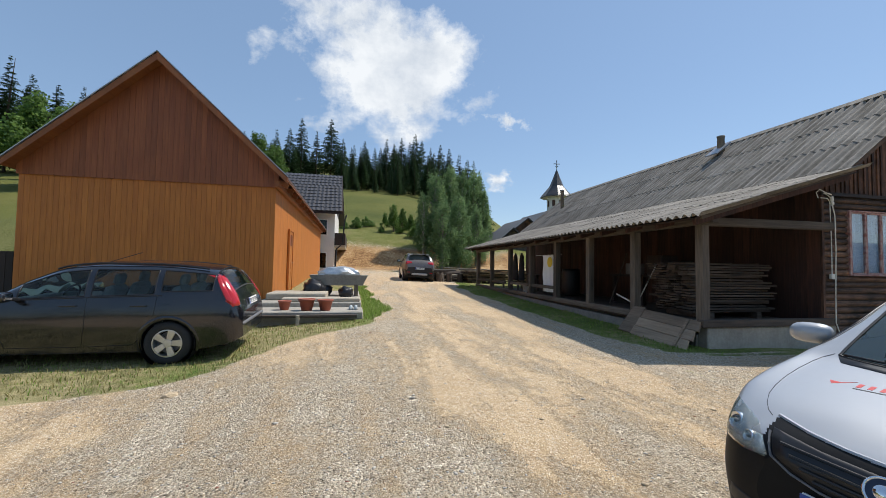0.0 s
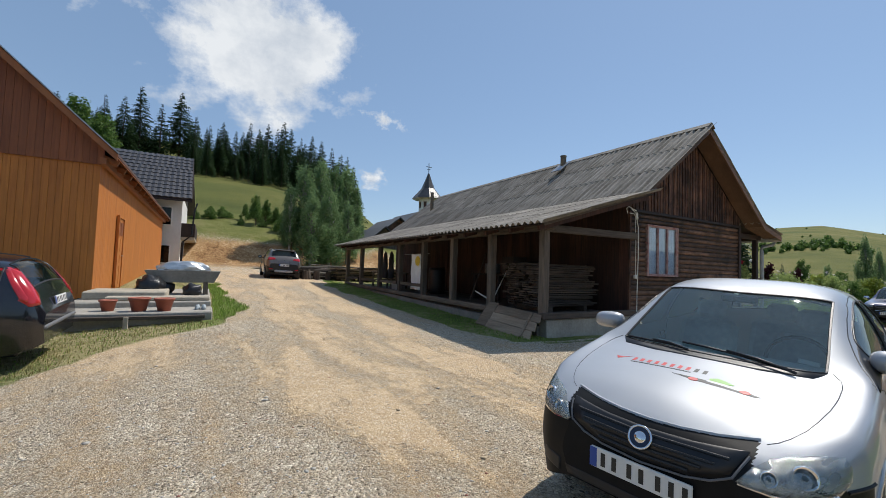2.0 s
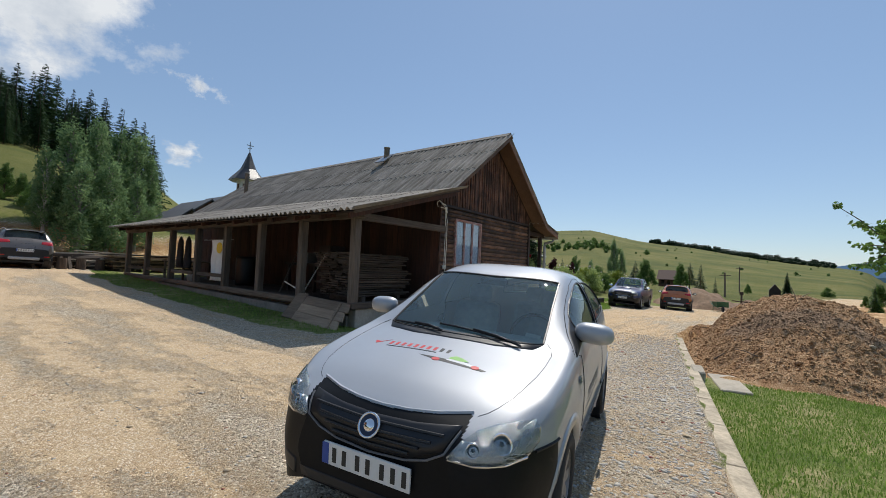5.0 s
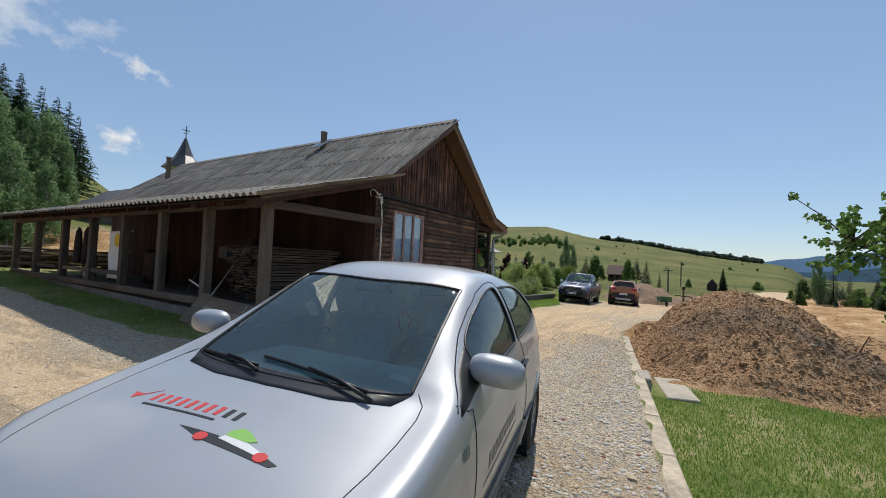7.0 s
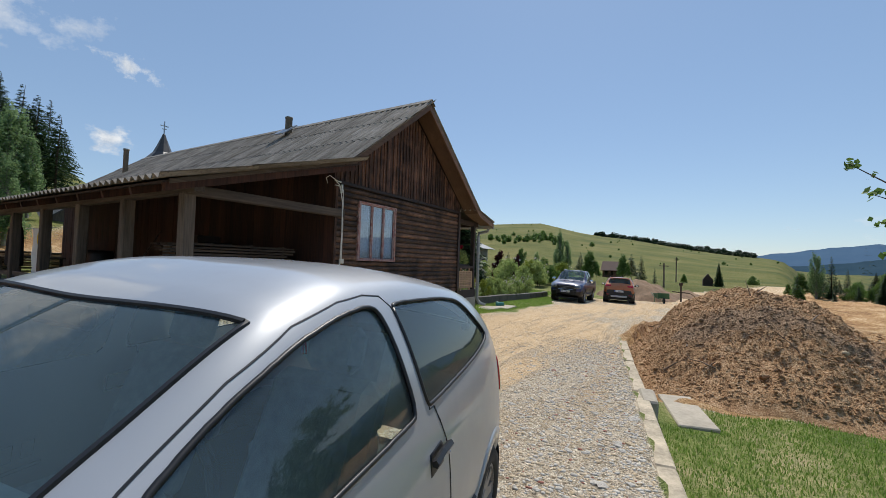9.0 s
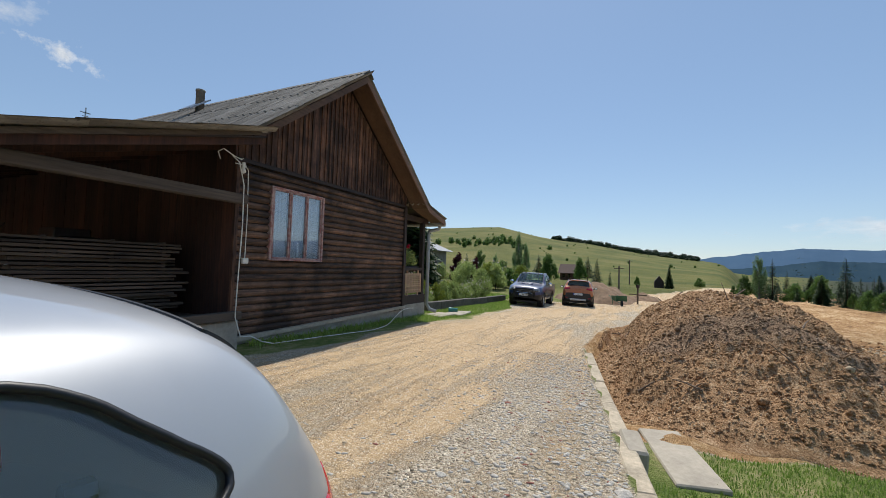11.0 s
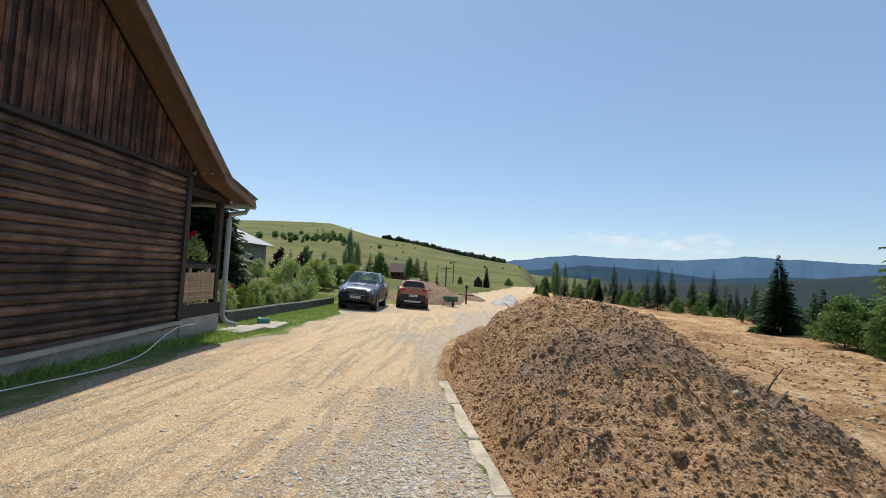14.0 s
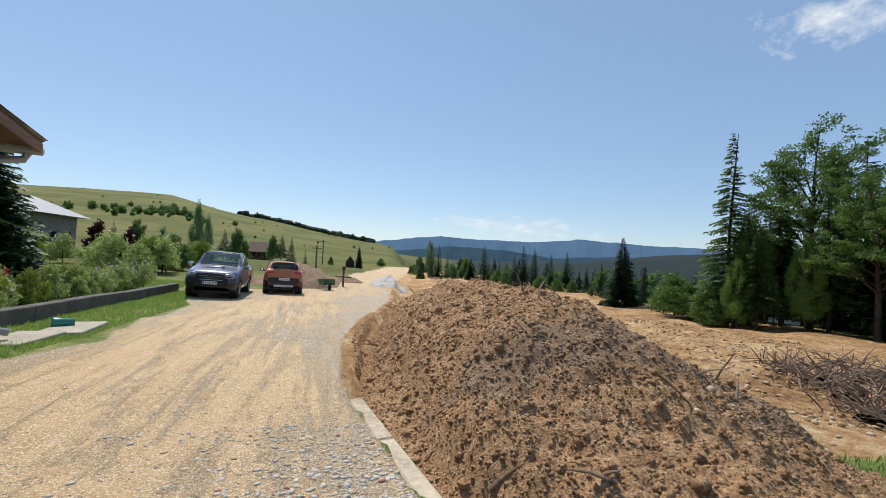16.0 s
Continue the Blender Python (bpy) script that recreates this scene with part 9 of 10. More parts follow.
for k in range(3):
    a = Vector((5.18 + 0.02, 5.50 + 0.02, 0.27 + 0.17 * k))
    part("board", poly([(5.17 + 0.12 * k, 5.55, 0.30 + 0.15 * k), (5.17 + 0.12 * k, 6.90, 0.36 + 0.15 * k), (5.17 + 0.12 * (k + 0.97), 6.92, 0.36 + 0.15 * (k + 0.97)), (5.17 + 0.12 * (k + 0.97), 5.62, 0.30 + 0.15 * (k + 0.97))], (0.02, 0, -0.015)), WOOD_PANEL, pn)
part("board", poly([(5.22, 6.92, 0.36), (5.22, 7.32, 0.38), (5.56, 7.28, 0.84), (5.56, 6.95, 0.84)], (0.02, 0, -0.015)), WOOD_PANEL, pn)
part("batten", beam((5.16, 5.8, 0.33), (5.50, 5.85, 0.74), 0.05, 0.02), WOOD_PANEL, pn)
cl = thing("hanging_sheet", pose(0, 0, 0), "white sheet with a yellow patch hanging between posts", "cloth")
sh_ = bmesh.new()
g = [[sh_.verts.new((5.78 + 0.03 * math.sin(i * 1.1) + 0.012 * math.sin(i * 2.7 + j), 11.0 + 0.045 * i, 0.86 + 0.1 * j)) for i in range(17)] for j in range(12)]
for j in range(11):
    for i in range(16):
        sh_.faces.new((g[j][i], g[j][i + 1], g[j + 1][i + 1], g[j + 1][i]))
part("sheet", sh_, WHITE_CLOTH, cl, "", True)
part("patch", lathe([(0.0, 0.0), (0.15, 0.0), (0.15, 0.012), (0.0, 0.012)], 18, None, pose(5.74, 11.25, 1.75, 0, -90, 0)), YELLOW_CLOTH, cl, "round yellow patch")
part("line", tube([(5.78, 10.6, 1.97), (5.78, 12.3, 1.97)], 0.006, 5), CABLE_WHITE, cl)
wheel = thing("rope_coil", pose(5.72, 10.72, 1.55), "coil of pale rope hung on a post", "rope")
part("coil", tube([(0.02 * math.sin(k), 0.09 * math.cos(k * 0.7), 0.16 * math.sin(k * 0.7)) for k in range(30)], 0.012, 5), CABLE_WHITE, wheel)
for i, (y0, y1, z1) in enumerate(((8.0, 8.6, 1.7), (8.9, 9.7, 2.0))):
    pl_ = thing("leaning_pole", pose(0, 0, 0), "thin pale pole leaning inside the porch", "pole", "porch poles")
    part("pole", tube([(6.1, y0, 0.66), (7.2, y1, z1)], 0.016, 6), CABLE_WHITE if i == 0 else WOOD_GREY, pl_)
pole = thing("white_rod", pose(0, 0, 0), "white rod lying slanted by the porch step", "rod")
part("rod", tube([(5.72, 7.25, 0.80), (5.78, 8.15, 1.02)], 0.016, 6), CABLE_WHITE, pole)
bench = thing("work_bench", pose(0, 0, 0), "dark work bench with boxes at the back of the porch", "bench")
part("top", box(7.3, 8.3, 8.0, 10.6, 1.38, 1.44), WOOD_DARK, bench)
for yy in (8.1, 9.3, 10.5):
    part("leg", box(7.35, 7.43, yy - 0.04, yy + 0.04, 0.66, 1.38), WOOD_DARK, bench)
for i, (x, y, a, h, mt) in enumerate(((7.6, 8.3, 0.4, 0.35, PLASTIC_BLACK), (7.7, 9.0, 0.5, 0.5, WOOD_DARK), (7.6, 9.9, 0.35, 0.3, PLASTIC_GREY))):
    bx_ = thing("storage_box", pose(x, y, 1.44), "dark storage box on the work bench", "box", "boxes on the bench")
    part("case", box(-a / 2, a / 2, -a / 2, a / 2, 0, h, 0.02), mt, bx_)
tank = thing("dark_barrel", pose(7.2, 12.6, 0.66), "dark round barrel standing on the porch deck", "barrel")
part("barrel", lathe([(0.0, 0.0), (0.28, 0.0), (0.3, 0.1), (0.3, 0.8), (0.27, 0.9), (0.0, 0.9)], 20), PLASTIC_BLACK, tank, "", True)
for i, y in enumerate((14.4, 15.0)):
    ct_ = thing("hanging_coat", pose(6.2, y, 1.4), "dark coat hanging under the porch roof", "coat", "hanging coats")
    part("coat", lathe([(0.0, 0.75), (0.06, 0.72), (0.16, 0.6), (0.2, 0.3), (0.24, -0.25), (0.2, -0.3), (0.0, -0.28)], 12, None, pose(0, 0, 0) @ Matrix.Diagonal((0.4, 0.8, 1, 1))), DARK_CLOTH, ct_, "", True)
tb = thing("porch_table", pose(6.9, 16.2, 0.66), "grey wooden table on the porch", "table")
part("tabletop", box(-0.5, 0.5, -0.9, 0.9, 0.62, 0.66), WOOD_GREY_Y, tb)
for sx in (-0.42, 0.42):
    for sy in (-0.8, 0.8):
        part("leg", box(sx - 0.03, sx + 0.03, sy - 0.03, sy + 0.03, 0, 0.62), WOOD_GREY, tb)
pail = thing("white_bucket", pose(6.0, 13.5, 0.66), "white plastic bucket on the porch deck", "bucket")
part("bucket", lathe([(0.0, 0.0), (0.11, 0.0), (0.14, 0.28), (0.15, 0.28), (0.13, 0.27), (0.10, 0.02), (0.0, 0.02)], 18), WHITE_CLOTH, pail, "", True)

# timber past the porch
# Pale plank colour carries the sunlight that makes the heap look bright.
WOOD_PALE = wood("sun_bleached_timber", (0.62, 0.53, 0.41), (0.30, 0.24, 0.17), "x", 0.85, 0.5)
for i in range(34):
    x, y = lr.uniform(3.9, 7.4), lr.uniform(19.8, 23.6)
    ln, a, zz = lr.uniform(0.9, 1.7), lr.uniform(-0.35, 0.35), gz(x, y) + lr.uniform(0.12, 0.62)
    pk_ = thing("sawn_plank", pose(x, y, zz, lr.uniform(-8, 8), lr.uniform(-5, 5), math.degrees(a)), "pale sunlit sawn plank in the heaped timber", "plank", "planks in the timber yard")
    part("plank", box(-ln, ln, -0.09, 0.09, -0.02, 0.02), WOOD_PALE, pk_)
for i in range(5):
    x, y = 3.9 + 0.8 * i, 20.1 + 0.5 * (i % 3)
    tr_ = thing("timber_trestle", pose(x, y, gz(x, y), 0, 0, lr.uniform(-30, 30)), "rough timber trestle under the heaped planks", "trestle", "trestles in the timber yard")
    part("rail", beam((-0.6, 0, 0.5), (0.6, 0, 0.5), 0.12, 0.12, 0.01), WOOD_GREY_X, tr_)
    for sx_ in (-0.5, 0.5):
        part("leg", beam((sx_, -0.25, -0.05), (sx_, 0, 0.48), 0.09, 0.09), WOOD_GREY, tr_)
        part("leg", beam((sx_, 0.25, -0.05), (sx_, 0, 0.48), 0.09, 0.09), WOOD_GREY, tr_)
for i in range(16):
    lg = thing("log", pose(0, 0, 0), "peeled grey log lying in the timber yard", "log", "logs in the timber yard")
    x, y = 4.6 + lr.uniform(-0.4, 1.2), 20.6 + (i % 8) * 0.32
    zz = gz(x, y) + 0.12 + (0.22 if i > 7 else 0)
    part("log", tube([(x - 1.6, y, zz), (x + 1.9, y + lr.uniform(-0.3, 0.3), zz + lr.uniform(-0.02, 0.08))], lr.uniform(0.08, 0.13), 9), lr.choice((WOOD_PALE, WOOD_ROOT, WOOD_GREY_X)), lg)
for i in range(3):
    bs = thing("board_stack", pose(6.6 + i * 1.6, 20.2 + 0.4 * i, gz(6.6 + i * 1.6, 20.2), 0, 0, lr.uniform(-8, 8)), "stack of pale sawn boards in the timber yard", "board stack", "board stacks")
    for k in range(7):
        part("plank", box(-1.1 + lr.uniform(-0.1, 0.1), 1.1 + lr.uniform(-0.1, 0.1), -0.45, 0.45, 0.1 + k * 0.09, 0.1 + k * 0.09 + 0.05), WOOD_ROOT if k % 2 else WOOD_GREY_X, bs)
    for xx in (-0.8, 0.7):
        part("bearer", box(xx, xx + 0.12, -0.5, 0.5, -0.1, 0.1), WOOD_GREY, bs)
for i in range(4):
    sp_ = thing("tree_stump", pose(4.2 + i * 0.55, 20.0 + 0.1 * (i % 2), gz(4.2 + i * 0.55, 20.0)), "short sawn tree stump standing on the grass", "stump", "stumps by the timber")
    part("stump", lathe([(0.0, 0.4), (0.14, 0.4), (0.15, 0.2), (0.17, -0.1)], 12), WOOD_BARK, sp_)

# ---- concrete step and things by the barn ----
ter = thing("concrete_terrace", pose(0, 0, 0), "worn concrete terrace of stepped slabs beside the barn", "terrace")
TZ = gz(-0.7, 8.3)
part("slab", box(-2.0, 0.22, 8.35, 9.3, TZ - 0.3, TZ + 0.20, 0.02), CONCRETE, ter)
part("slab", box(-2.0, 0.2, 9.3, 13.5, TZ - 0.2, TZ + 0.30, 0.02), CONCRETE, ter)
part("step", box(-1.5, 0.18, 9.45, 9.8, TZ + 0.30, TZ + 0.38, 0.02), CONCRETE_PALE, ter)
part("step", box(-1.9, -0.6, 9.9, 11.0, TZ + 0.30, TZ + 0.45, 0.02), CONCRETE_PALE, ter)
part("board", box(-2.3, 0.1, 8.2, 8.34, TZ + 0.1, TZ + 0.15), WOOD_GREY_X, ter)
part("peg", box(-1.02, -0.96, 8.1, 8.16, TZ - 0.2, TZ + 0.16), CONCRETE_PALE, ter)
for x, y, s in ((-0.88, 8.62, 1.0), (-0.52, 8.6, 0.95), (-1.32, 8.75, 0.8)):
    pt_ = thing("flower_pot", pose(x, y, TZ + 0.20), "terracotta-coloured plastic flower pot on the terrace", "flower pot", "pots on the terrace")
    part("pot", lathe([(0.0, 0.0), (0.10 * s, 0.0), (0.15 * s, 0.2 * s), (0.165 * s, 0.2 * s), (0.165 * s, 0.235 * s), (0.145 * s, 0.235 * s), (0.13 * s, 0.19 * s), (0.0, 0.18 * s)], 22), TERRACOTTA, pt_, "", True)
    part("soil", lathe([(0.0, 0.195 * s), (0.135 * s, 0.19 * s)], 16), EARTH, pt_)
tub = thing("stone_trough", pose(-0.35, 11.4, TZ + 0.3), "grey trough on wooden legs with crumpled foil in it", "trough")
part("basin", poly([(-0.75, -0.3, 0.55), (0.75, -0.3, 0.55), (0.62, -0.25, 0.28), (-0.6, -0.25, 0.28)], (0, 0.6, 0)), CONCRETE_DARK, tub)
for sx in (-0.5, 0.45):
    for sy in (-0.22, 0.2):
        part("leg", box(sx - 0.05, sx + 0.05, sy - 0.04, sy + 0.06, 0, 0.3), WOOD_GREY, tub)
fo = bmesh.new()
bmesh.ops.create_icosphere(fo, subdivisions=3, radius=0.5)
for v in fo.verts:
    n_ = noise.noise(v.co * 6) * 0.16
    v.co = Vector((v.co.x * 1.1, v.co.y * 0.45, max(v.co.z, -0.1) * 0.4)) * (1 + n_) + Vector((0, 0, 0.58))
part("foil", fo, FOIL, tub, "crumpled silver foil")
for i, (x, y, r, mt, lab, nm) in enumerate(((-0.95, 11.0, 0.24, BLACK_BAG, "crumpled black plastic bag on the terrace", "plastic_bag"), (-0.75, 11.3, 0.2, BLACK_BAG, "crumpled black plastic bag on the terrace", "plastic_bag"), (-1.0, 11.6, 0.22, RED_CLOTH, "orange-red bundle of cloth behind the bags", "cloth_bundle"), (-0.15, 10.6, 0.16, BLACK_BAG, "small black bag under the trough", "plastic_bag"))):
    bg = thing(nm, pose(x, y, TZ + 0.3), lab, nm.split("_")[-1])
    bb = bmesh.new()
    bmesh.ops.create_icosphere(bb, subdivisions=3, radius=1.0)
    for v in bb.verts:
        n_ = noise.noise(v.co * 2.4 + Vector((i * 7, 0, 0))) * 0.3 + noise.noise(v.co * 6 + Vector((i * 7, 0, 0))) * 0.12
        v.co = Vector((v.co.x * r * 1.15, v.co.y * r, max(v.co.z, -0.8) * r + r * 0.78)) * (1 + n_ * 0.8)
    part("bundle", bb, mt, bg, "", True)
for k in range(2):
    so = thing("shoe", pose(-0.02 + 0.1 * k, 8.75, TZ + 0.2, 0, 0, 80 + 8 * k), "dark worn shoe on the terrace edge", "shoe", "pair of shoes")
    part("upper", lathe([(0.0, 0.09), (0.025, 0.085), (0.04, 0.04), (0.042, 0.0), (0.0, 0.0)], 12, None, pose(0, 0, 0) @ Matrix.Diagonal((2.6, 1, 1, 1))), SEAT_CLOTH, so, "", True)
pf = thing("dark_fence", pose(0, 0, 0), "dark board fence beside the barn", "fence")
for k in range(6):
    part("board", box(-8.7 + k * 0.15, -8.56 + k * 0.15, 11.8, 11.83, 0.4, 1.75), WOOD_DARK, pf)

# ---- garden wall and roadside ----
gw = thing("garden_wall", pose(0, 0, 0), "low damp concrete wall edging the garden", "wall", "", "structure")
n_ = 9
for k in range(n_):
    a, b = 15.7 + k * 1.0, 16.7 + k * 1.0
    ya, yb = 6.35 + 0.012 * k, 6.362 + 0.012 * k
    za, zb = gz(a, 6.2), gz(b, 6.2)
    part("wall_length", beam((a + 0.004, ya, za + 0.03), (b - 0.004, yb, zb + 0.03), 0.22, 0.5, 0.015), CONCRETE_DAMP, gw)
wb = thing("green_wheelbarrow", pose(29.8, 1.15, gz(29.8, 1.15), 0, 0, 200), "green metal wheelbarrow standing by the lane", "wheelbarrow")
part("tray", poly([(-0.45, -0.3, 0.55), (0.45, -0.3, 0.6), (0.25, -0.22, 0.28), (-0.35, -0.22, 0.28)], (0, 0.6, 0)), GREEN_METAL, wb)
part("wheel", lathe([(0.0, -0.03), (0.16, -0.03), (0.18, 0.0), (0.16, 0.03), (0.0, 0.03)], 18, None, pose(0.5, 0, 0.18, 90)), RUBBER, wb)
for sy in (-0.25, 0.25):
    part("handle", tube([(0.5, sy * 0.3, 0.2), (-0.3, sy, 0.32), (-0.95, sy, 0.55)], 0.018, 6), GREEN_METAL, wb)
    part("leg", tube([(-0.3, sy, 0.3), (-0.35, sy, 0.0)], 0.018, 6), GREEN_METAL, wb)
sg = thing("post_box", pose(32.3, 0.15, gz(32.3, 0.15)), "brown wooden post with a small box on top", "post")
part("post", box(-0.05, 0.05, -0.05, 0.05, -0.2, 1.0), WOOD_BARK, sg)
part("rail", beam((0, -0.5, 0.55), (0, 0.5, 0.6), 0.05, 0.06), WOOD_BARK, sg)
part("box", box(-0.08, 0.08, -0.1, 0.1, 1.0, 1.18), WOOD_DARK, sg)


def heap(name, x, y, rx, ry, h, mat, label, seed, category="heap"):
    n = 44
    u = np.linspace(-1.15, 1.15, n)
    U, V = np.meshgrid(u, u)
    d = np.sqrt(U * U + V * V)
    z = h * np.clip(1 - d, 0, 1) ** 0.9 + 0.12 * h * wave_noise(U, V, 0.5, seed) * (d < 1) + 0.08 * h * wave_noise(U, V, 0.16, seed + 1) * (d < 1) - 0.12 * (d >= 1)
    P = np.stack([x + U * rx, y + V * ry, terrain(x + U * rx, y + V * ry) + z], -1).reshape(-1, 3)
    i = np.arange(n * n).reshape(n, n)
    t = thing(name, pose(0, 0, 0), label, category)
    part("mass", raw(name, P, np.stack([i[:-1, :-1], i[:-1, 1:], i[1:, 1:], i[1:, :-1]], -1).reshape(-1, 4), True), mat, t)


TOPSOIL = plain("brown_topsoil", (0.24, 0.15, 0.088), 0.95, 0, 0.5, 3.0, 0.9)
heap("soil_heap", 33.6, 2.7, 3.9, 2.6, 1.25, TOPSOIL, "brown soil heap past the parked cars", 51)
heap("soil_heap", 37.6, -0.3, 1.8, 1.3, 0.55, TOPSOIL, "low brown soil heap by the lane", 52)
heap("gravel_heap", 35.0, -3.0, 1.7, 1.3, 0.75, STONE, "grey gravel heap at the lane's edge", 53)
tarp = thing("white_tarpaulin", pose(31.0, 6.4, gz(31.0, 6.4)), "pale tarpaulin over a low pile on the lawn", "tarpaulin")
part("sheet", lathe([(0.9, 0.0), (0.8, 0.35), (0.5, 0.5), (0.0, 0.55)], 16), FOIL, tarp, "", True)

# roots and brush at the clearing's edge, and sticks in the mound
rr_ = random.Random(31)
for i, (x, y, s) in enumerate(((14.2, -8.5, 0.8), (13.3, -7.8, 0.95), (12.5, -7.2, 0.9), (11.8, -6.4, 0.8), (12.9, -8.6, 1.0), (11.6, -7.4, 0.9))):
    br = thing("brush_pile", pose(x, y, gz(x, y)), "tangle of dry roots and branches", "brush pile", "brush piles")
    bm = bmesh.new()
    for k in range(80):
        a = Vector((rr_.uniform(-0.8, 0.8), rr_.uniform(-0.5, 0.5), rr_.uniform(-0.05, 0.3))) * s
        d = Vector((rr_.uniform(-1, 1), rr_.uniform(-1, 1), rr_.uniform(-0.2, 0.8))) * s * 0.6
        tube([a, a + d * 0.5 + Vector((0, 0, rr_.uniform(-0.1, 0.1))), a + d], 0.017 * s, 5, bm, 0.005)
    tagged(part("branch_mass", bm, WOOD_ROOT, br), "", "", "", "stuff")
    part("stump", lathe([(0.0, 0.34 * s), (0.13 * s, 0.32 * s), (0.18 * s, 0.1 * s), (0.3 * s, -0.05)], 9, None, pose(0, 0, 0, 50, 20, 0)), WOOD_BARK, br)
for i in range(26):
    x, y = rr_.uniform(10.0, 16.5), rr_.uniform(-2.8, 0.7)
    h = float(mound_height(np.array(x), np.array(y)))
    if h < 0.1:
        continue
    sk = thing("root_stick", pose(x, y, gz(x, y) + h), "broken dry root sticking out of the mound", "root", "roots in the mound")
    ln = rr_.uniform(0.12, 0.42)
    d = Vector((rr_.uniform(-1, 1), rr_.uniform(-1, 1), rr_.uniform(0, 0.7))).normalized() * ln
    part("root", tube([-d * 0.3, d * 0.4 + Vector((0, 0, 0.02)), d], rr_.uniform(0.008, 0.022), 6, None, 0.005), WOOD_ROOT, sk)

# flowers in the porch box
tagged(part("bloom_mass", leaf_cloud([(13.7, 6.05, 1.7, 0.16, 0.2), (14.0, 6.05, 1.75, 0.18, 0.26), (14.25, 6.05, 1.65, 0.14, 0.18), (13.55, 6.02, 1.85, 0.15, 0.22)], 1100, 0.045, 71), LEAVES_HEDGE, fb), "", "", "", "stuff")
tagged(part("red_bloom_mass", leaf_cloud([(13.62, 6.0, 1.93, 0.09, 0.08), (13.85, 6.0, 2.02, 0.09, 0.07), (14.05, 6.02, 1.75, 0.06, 0.05)], 120, 0.05, 72), FLOWER_RED, fb, "red blooms"), "", "", "", "stuff")
rb = thing("red_flower_bed", pose(17.8, 7.6, gz(17.8, 7.6)), "clump of red flowers among the garden greenery", "flowers")
part("foliage", leaf_cloud([(0, 0, 0.4, 0.4, 0.4)], 500, 0.07, 73), LEAVES_HEDGE, rb)
tagged(part("bloom_mass", leaf_cloud([(0, 0, 0.75, 0.3, 0.12), (0.2, 0.2, 0.6, 0.2, 0.1)], 120, 0.06, 74), FLOWER_RED, rb), "", "", "", "stuff")

# ---- grass, stones and gravel ----
def blades(name, pts, h, mat, label, seed, lean=0.45):
    """Grass blades as thin bent strips, joined."""
    rs = np.random.RandomState(seed)
    n = len(pts)
    z = terrain(pts[:, 0], pts[:, 1])
    hh = h * rs.uniform(0.45, 1.35, n)
    a = rs.uniform(0, 6.28, n)
    w = 0.0035 + 0.05 * hh * rs.uniform(0.5, 1, n)
    dx, dy = np.cos(a), np.sin(a)
    b = rs.uniform(0, 6.28, n)
    lx, ly = np.cos(b) * hh * lean * rs.uniform(0.2, 1, n), np.sin(b) * hh * lean * rs.uniform(0.2, 1, n)
    base = np.stack([pts[:, 0], pts[:, 1], z - 0.01], -1)
    s = np.stack([dx * w, dy * w, 0 * w], -1)
    midp = base + np.stack([lx * 0.35, ly * 0.35, hh * 0.6], -1)
    tip = base + np.stack([lx, ly, hh * 0.95], -1)
    v = np.stack([base - s, base + s, midp + s * 0.7, midp - s * 0.7, tip], 1).reshape(-1, 3)
    o = np.arange(n)[:, None] * 5
    f = np.concatenate([o + np.array([[0, 1, 2]]), o + np.array([[0, 2, 3]]), o + np.array([[3, 2, 4]])])
    ob = part(name, raw(name, v, f), mat)
    return tagged(ob, label, "grass", "", "stuff")


def grown(n, x0, x1, y0, y1, seed, test=0.55):
    rs = np.random.RandomState(seed)
    p = np.stack([rs.uniform(x0, x1, n), rs.uniform(y0, y1, n)], -1)
    g = zone_masks(p[:, 0], p[:, 1])[0]
    k = g * (0.75 + 0.5 * rs.rand(n)) > test
    return p[k]


def outside(p, *rects):
    k = np.ones(len(p), bool)
    for x0, x1, y0, y1 in rects:
        k &= ~((p[:, 0] > x0) & (p[:, 0] < x1) & (p[:, 1] > y0) & (p[:, 1] < y1))
    return p[k]


kerb_side = grown(70000, 1.2, 10.2, -3.2, 0.7, 1)
kerb_side = outside(kerb_side, (7.95, 9.3, -0.16, 0.35))
kerb_side = kerb_side[kerb_side[:, 1] < kerb_y(kerb_side[:, 0]) - 0.14]
blades("grass_kerb", kerb_side, 0.042, GRASS, "short green lawn grass below the kerb", 2)
blades("grass_clearing", grown(14000, 8.5, 12.2, -7.5, -2.2, 18), 0.07, GRASS, "rough green grass at the dug ground's edge", 19)
barn_side = outside(grown(16000, -6.5, 1.0, 4.6, 9.6, 3), (-2.1, 0.25, 8.2, 13))
blades("grass_barn", barn_side[::2], 0.042, GRASS, "rough green grass round the parked estate car", 4)
dry = barn_side[np.random.RandomState(5).rand(len(barn_side)) < 0.75]
blades("grass_dry", dry + 0.03, 0.055, GRASS_DRY, "dry straw-coloured grass tufts", 6, 0.7)
blades("grass_terrace", outside(grown(9000, 0.1, 1.1, 8.3, 16, 7), (-2.1, 0.25, 8.2, 13)), 0.08, GRASS, "green grass strip beside the terrace", 8)
blades("grass_porch", grown(7000, 4.3, 5.6, 5.2, 19, 9, 0.4), 0.05, GRASS, "shaded grass along the porch plinth", 10)
blades("grass_wall", np.concatenate([grown(16000, 15.2, 24.5, 4.9, 6.3, 11), grown(3000, 13.2, 15.4, 5.0, 5.7, 12, 0.3)]), 0.06, GRASS, "green verge below the garden wall", 13)
weeds = np.random.RandomState(14)
wp = np.stack([weeds.uniform(8.6, 14.4, 1600), weeds.normal(5.62, 0.1, 1600)], -1)
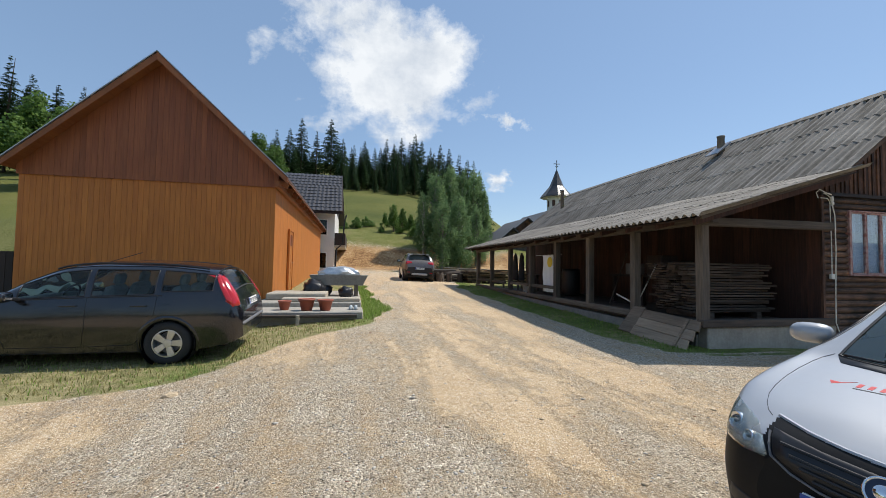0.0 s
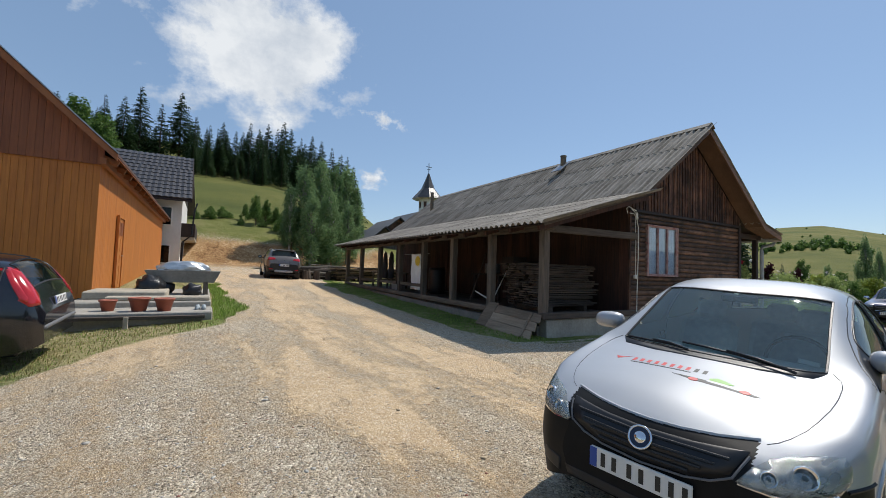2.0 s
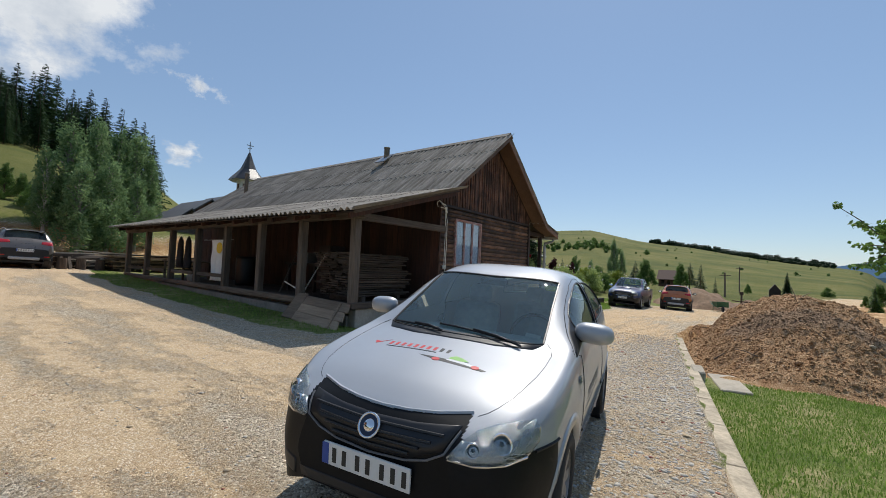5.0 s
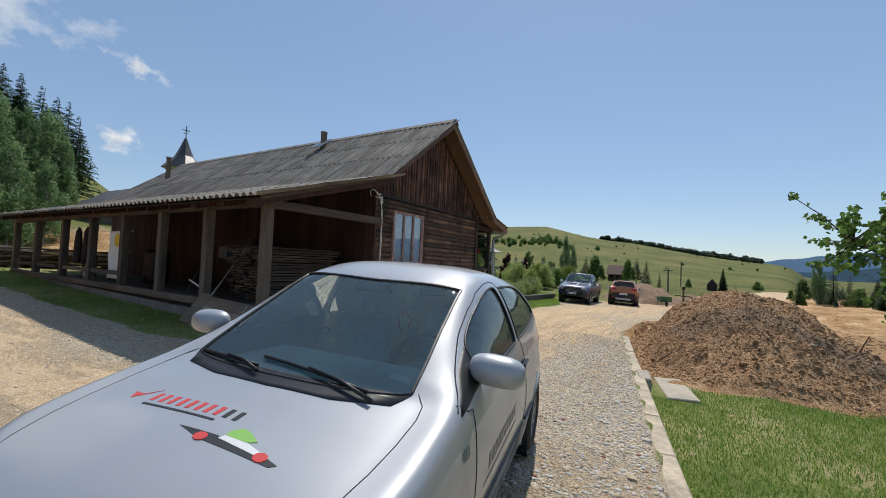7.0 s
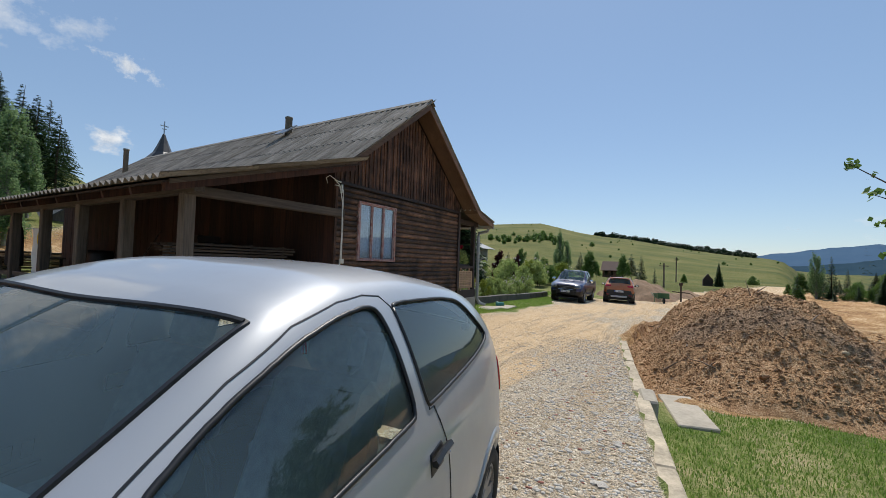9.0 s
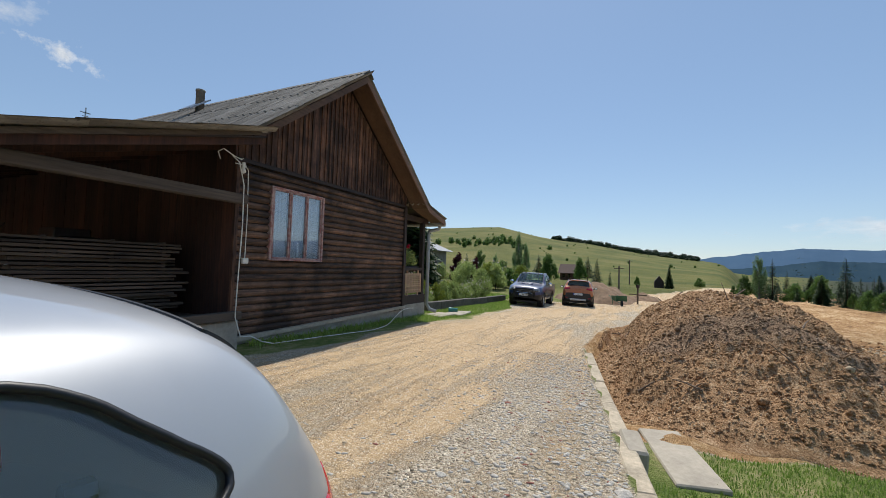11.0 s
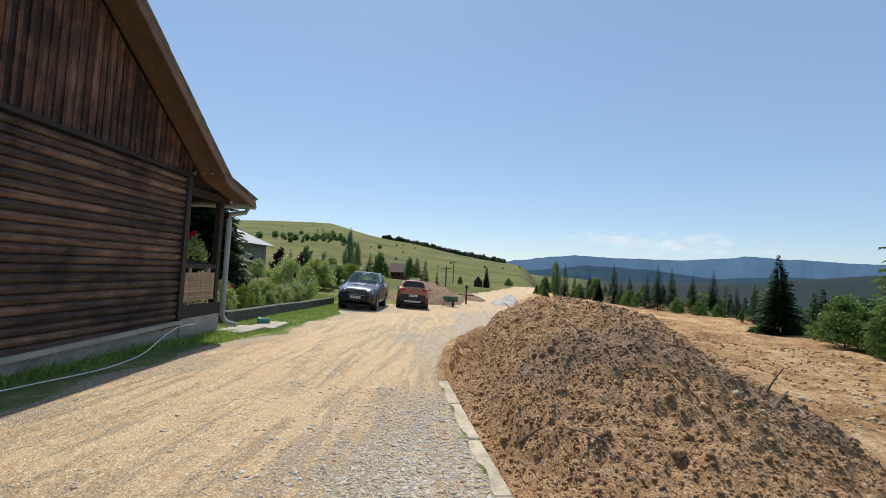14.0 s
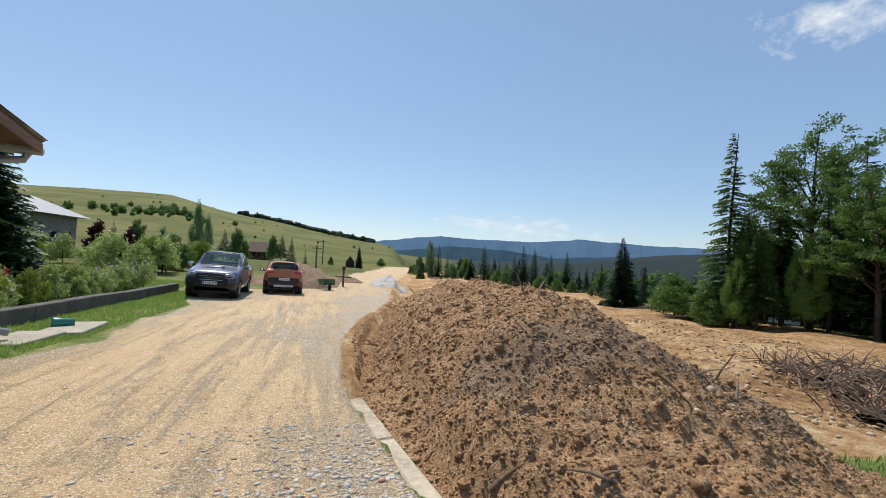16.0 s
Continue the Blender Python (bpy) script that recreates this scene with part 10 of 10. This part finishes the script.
blades("grass_footing", wp, 0.11, GRASS, "weeds growing along the house footing", 15, 0.8)
blades("grass_garden", outside(grown(26000, 15.5, 30, 6.7, 12, 16)), 0.10, GRASS, "garden lawn behind the wall", 17)

# loose stones on the gravel
rs = np.random.RandomState(23)
n = 52000
px_, py_ = rs.uniform(-3.5, 13, n), rs.uniform(-0.4, 9.5, n)
gr_, sa_, ea_ = zone_masks(px_, py_)
near = np.minimum.reduce([np.hypot(px_ - cx, py_ - cy) for cx, cy in ((0.4, 1.5), (2.5, 0.6), (5, 0.9), (7.5, 1.8), (9.5, 1.5))])
k = (gr_ < 0.4) & (ea_ < 0.3) & (rs.rand(n) < (1.08 - 0.72 * sa_) * np.clip(1.25 - near / 7, 0.12, 1)) & (py_ > kerb_y(px_) - 0.02)
k &= ~((px_ > 8.2) & (py_ > 5.5)) & ~((px_ > 5.4) & (py_ > 5.4))
px_, py_ = px_[k], py_[k]
d = 0.007 + 0.02 * rs.rand(len(px_)) ** 3 + 0.03 * (rs.rand(len(px_)) < 0.012)
pz_ = terrain(px_, py_) + d * 0.06
sel = rs.rand(len(px_))
for nm, mt, lo, hi in (("gravel_grey", STONE, 0, 0.6), ("gravel_ochre", STONE_WARM, 0.6, 0.97), ("gravel_brick", BRICK_RED, 0.97, 1.0)):
    q = (sel >= lo) & (sel < hi)
    spots = list(zip(px_[q], py_[q], pz_[q], d[q], rs.uniform(0, 6.28, q.sum())))
    tagged(part(nm, scatter(nm, FLAT_ROCKS, spots, mt), mt), "loose gravel stones on the yard", "gravel", "", "stuff")
# coarse stones on the strip beside the kerb
n = 13000
cx_ = rs.uniform(2.6, 11.5, n)
cy_ = kerb_y(cx_) + 0.04 + np.abs(rs.normal(0, 0.75, n))
cd_ = 0.010 + 0.05 * rs.rand(n) ** 4
csel = rs.rand(n)
for nm, mt, lo, hi in (("coarse_gravel_grey", STONE, 0, 0.66), ("coarse_gravel_ochre", STONE_WARM, 0.66, 0.97), ("coarse_gravel_brick", BRICK_RED, 0.97, 1.0)):
    q = (csel >= lo) & (csel < hi)
    spots = list(zip(cx_[q], cy_[q], terrain(cx_[q], cy_[q]), cd_[q], rs.uniform(0, 6.28, q.sum())))
    tagged(part(nm, scatter(nm, FLAT_ROCKS, spots, mt), mt), "coarse grey gravel along the kerb", "gravel", "", "stuff")
# rubble along the kerb
for k in range(90):
    x = rs.uniform(4.2, 9.6)
    y = kerb_y(x) + abs(rs.normal(0, 0.35)) + 0.05
    dd = rs.uniform(0.03, 0.085) if k > 6 else rs.uniform(0.09, 0.13)
    me = FLAT_ROCKS[k % 6].copy()
    mt = (STONE, STONE_WARM, STONE, BRICK_RED)[k % 4 if k % 9 == 0 else k % 3]
    me.materials.append(mt)
    ob = part("stone", me, mt, None, "", False, pose(x, y, gz(x, y) + dd * 0.04, rs.uniform(-12, 12), rs.uniform(-12, 12), rs.uniform(0, 360)) @ Matrix.Scale(dd, 4))
    tagged(ob, "loose rubble stone beside the kerb", "stone", "rubble stones by the kerb")
for x, y, dd in ((-2.1, 2.9, 0.10), (-3.4, 4.6, 0.26), (-1.7, 4.5, 0.16)):
    me = ROCKS[2].copy()
    me.materials.append(STONE_WARM)
    tagged(part("stone", me, STONE_WARM, None, "", False, pose(x, y, gz(x, y) + dd * 0.1, 0, 0, 40) @ Matrix.Diagonal((dd, dd, dd * 0.6, 1))), "single pale stone lying at the yard's edge", "stone")
# stones in the dug ground
qx, qy = rs.uniform(9.5, 26, 11000), rs.uniform(-12, -1.5, 11000)
kk = (dug_mask(qx, qy) > 0.6) & (wave_noise(qx, qy, 1.6, 47) + 0.8 * rs.rand(len(qx)) > 0.1)
qx, qy = qx[kk], qy[kk]
dd = 0.014 + 0.10 * rs.rand(len(qx)) ** 5
tagged(part("dug_clods", scatter("dug_clods", CHUNKS, list(zip(qx, qy, terrain(qx, qy) + mound_height(qx, qy).clip(0) + dd * 0.15, dd, rs.uniform(0, 6.28, len(qx)))), EARTH), EARTH), "brown clods over the dug ground", "clods", "", "stuff")

qx, qy = rs.uniform(10, 24, 5200), rs.uniform(-12, -1.8, 5200)
kk = (dug_mask(qx, qy) > 0.7) & (wave_noise(qx, qy, 2.2, 49) + 0.7 * rs.rand(len(qx)) > 0.25)
qx, qy = qx[kk], qy[kk]
dd = 0.02 + 0.11 * rs.rand(len(qx)) ** 3.5
tagged(part("rubble", scatter("rubble", FLAT_ROCKS + ROCKS, list(zip(qx, qy, terrain(qx, qy) + mound_height(qx, qy).clip(0) + dd * 0.1, dd, rs.uniform(0, 6.28, len(qx)))), STONE_WARM), STONE_WARM), "ochre stones strewn over the dug ground", "rubble", "", "stuff")

# ---- from plan units to metres ----
for ob in list(scene.objects):
    if ob.parent is None and ob.type in {"MESH", "EMPTY"}:
        ob.matrix_basis = Matrix.Scale(UNIT, 4) @ ob.matrix_basis
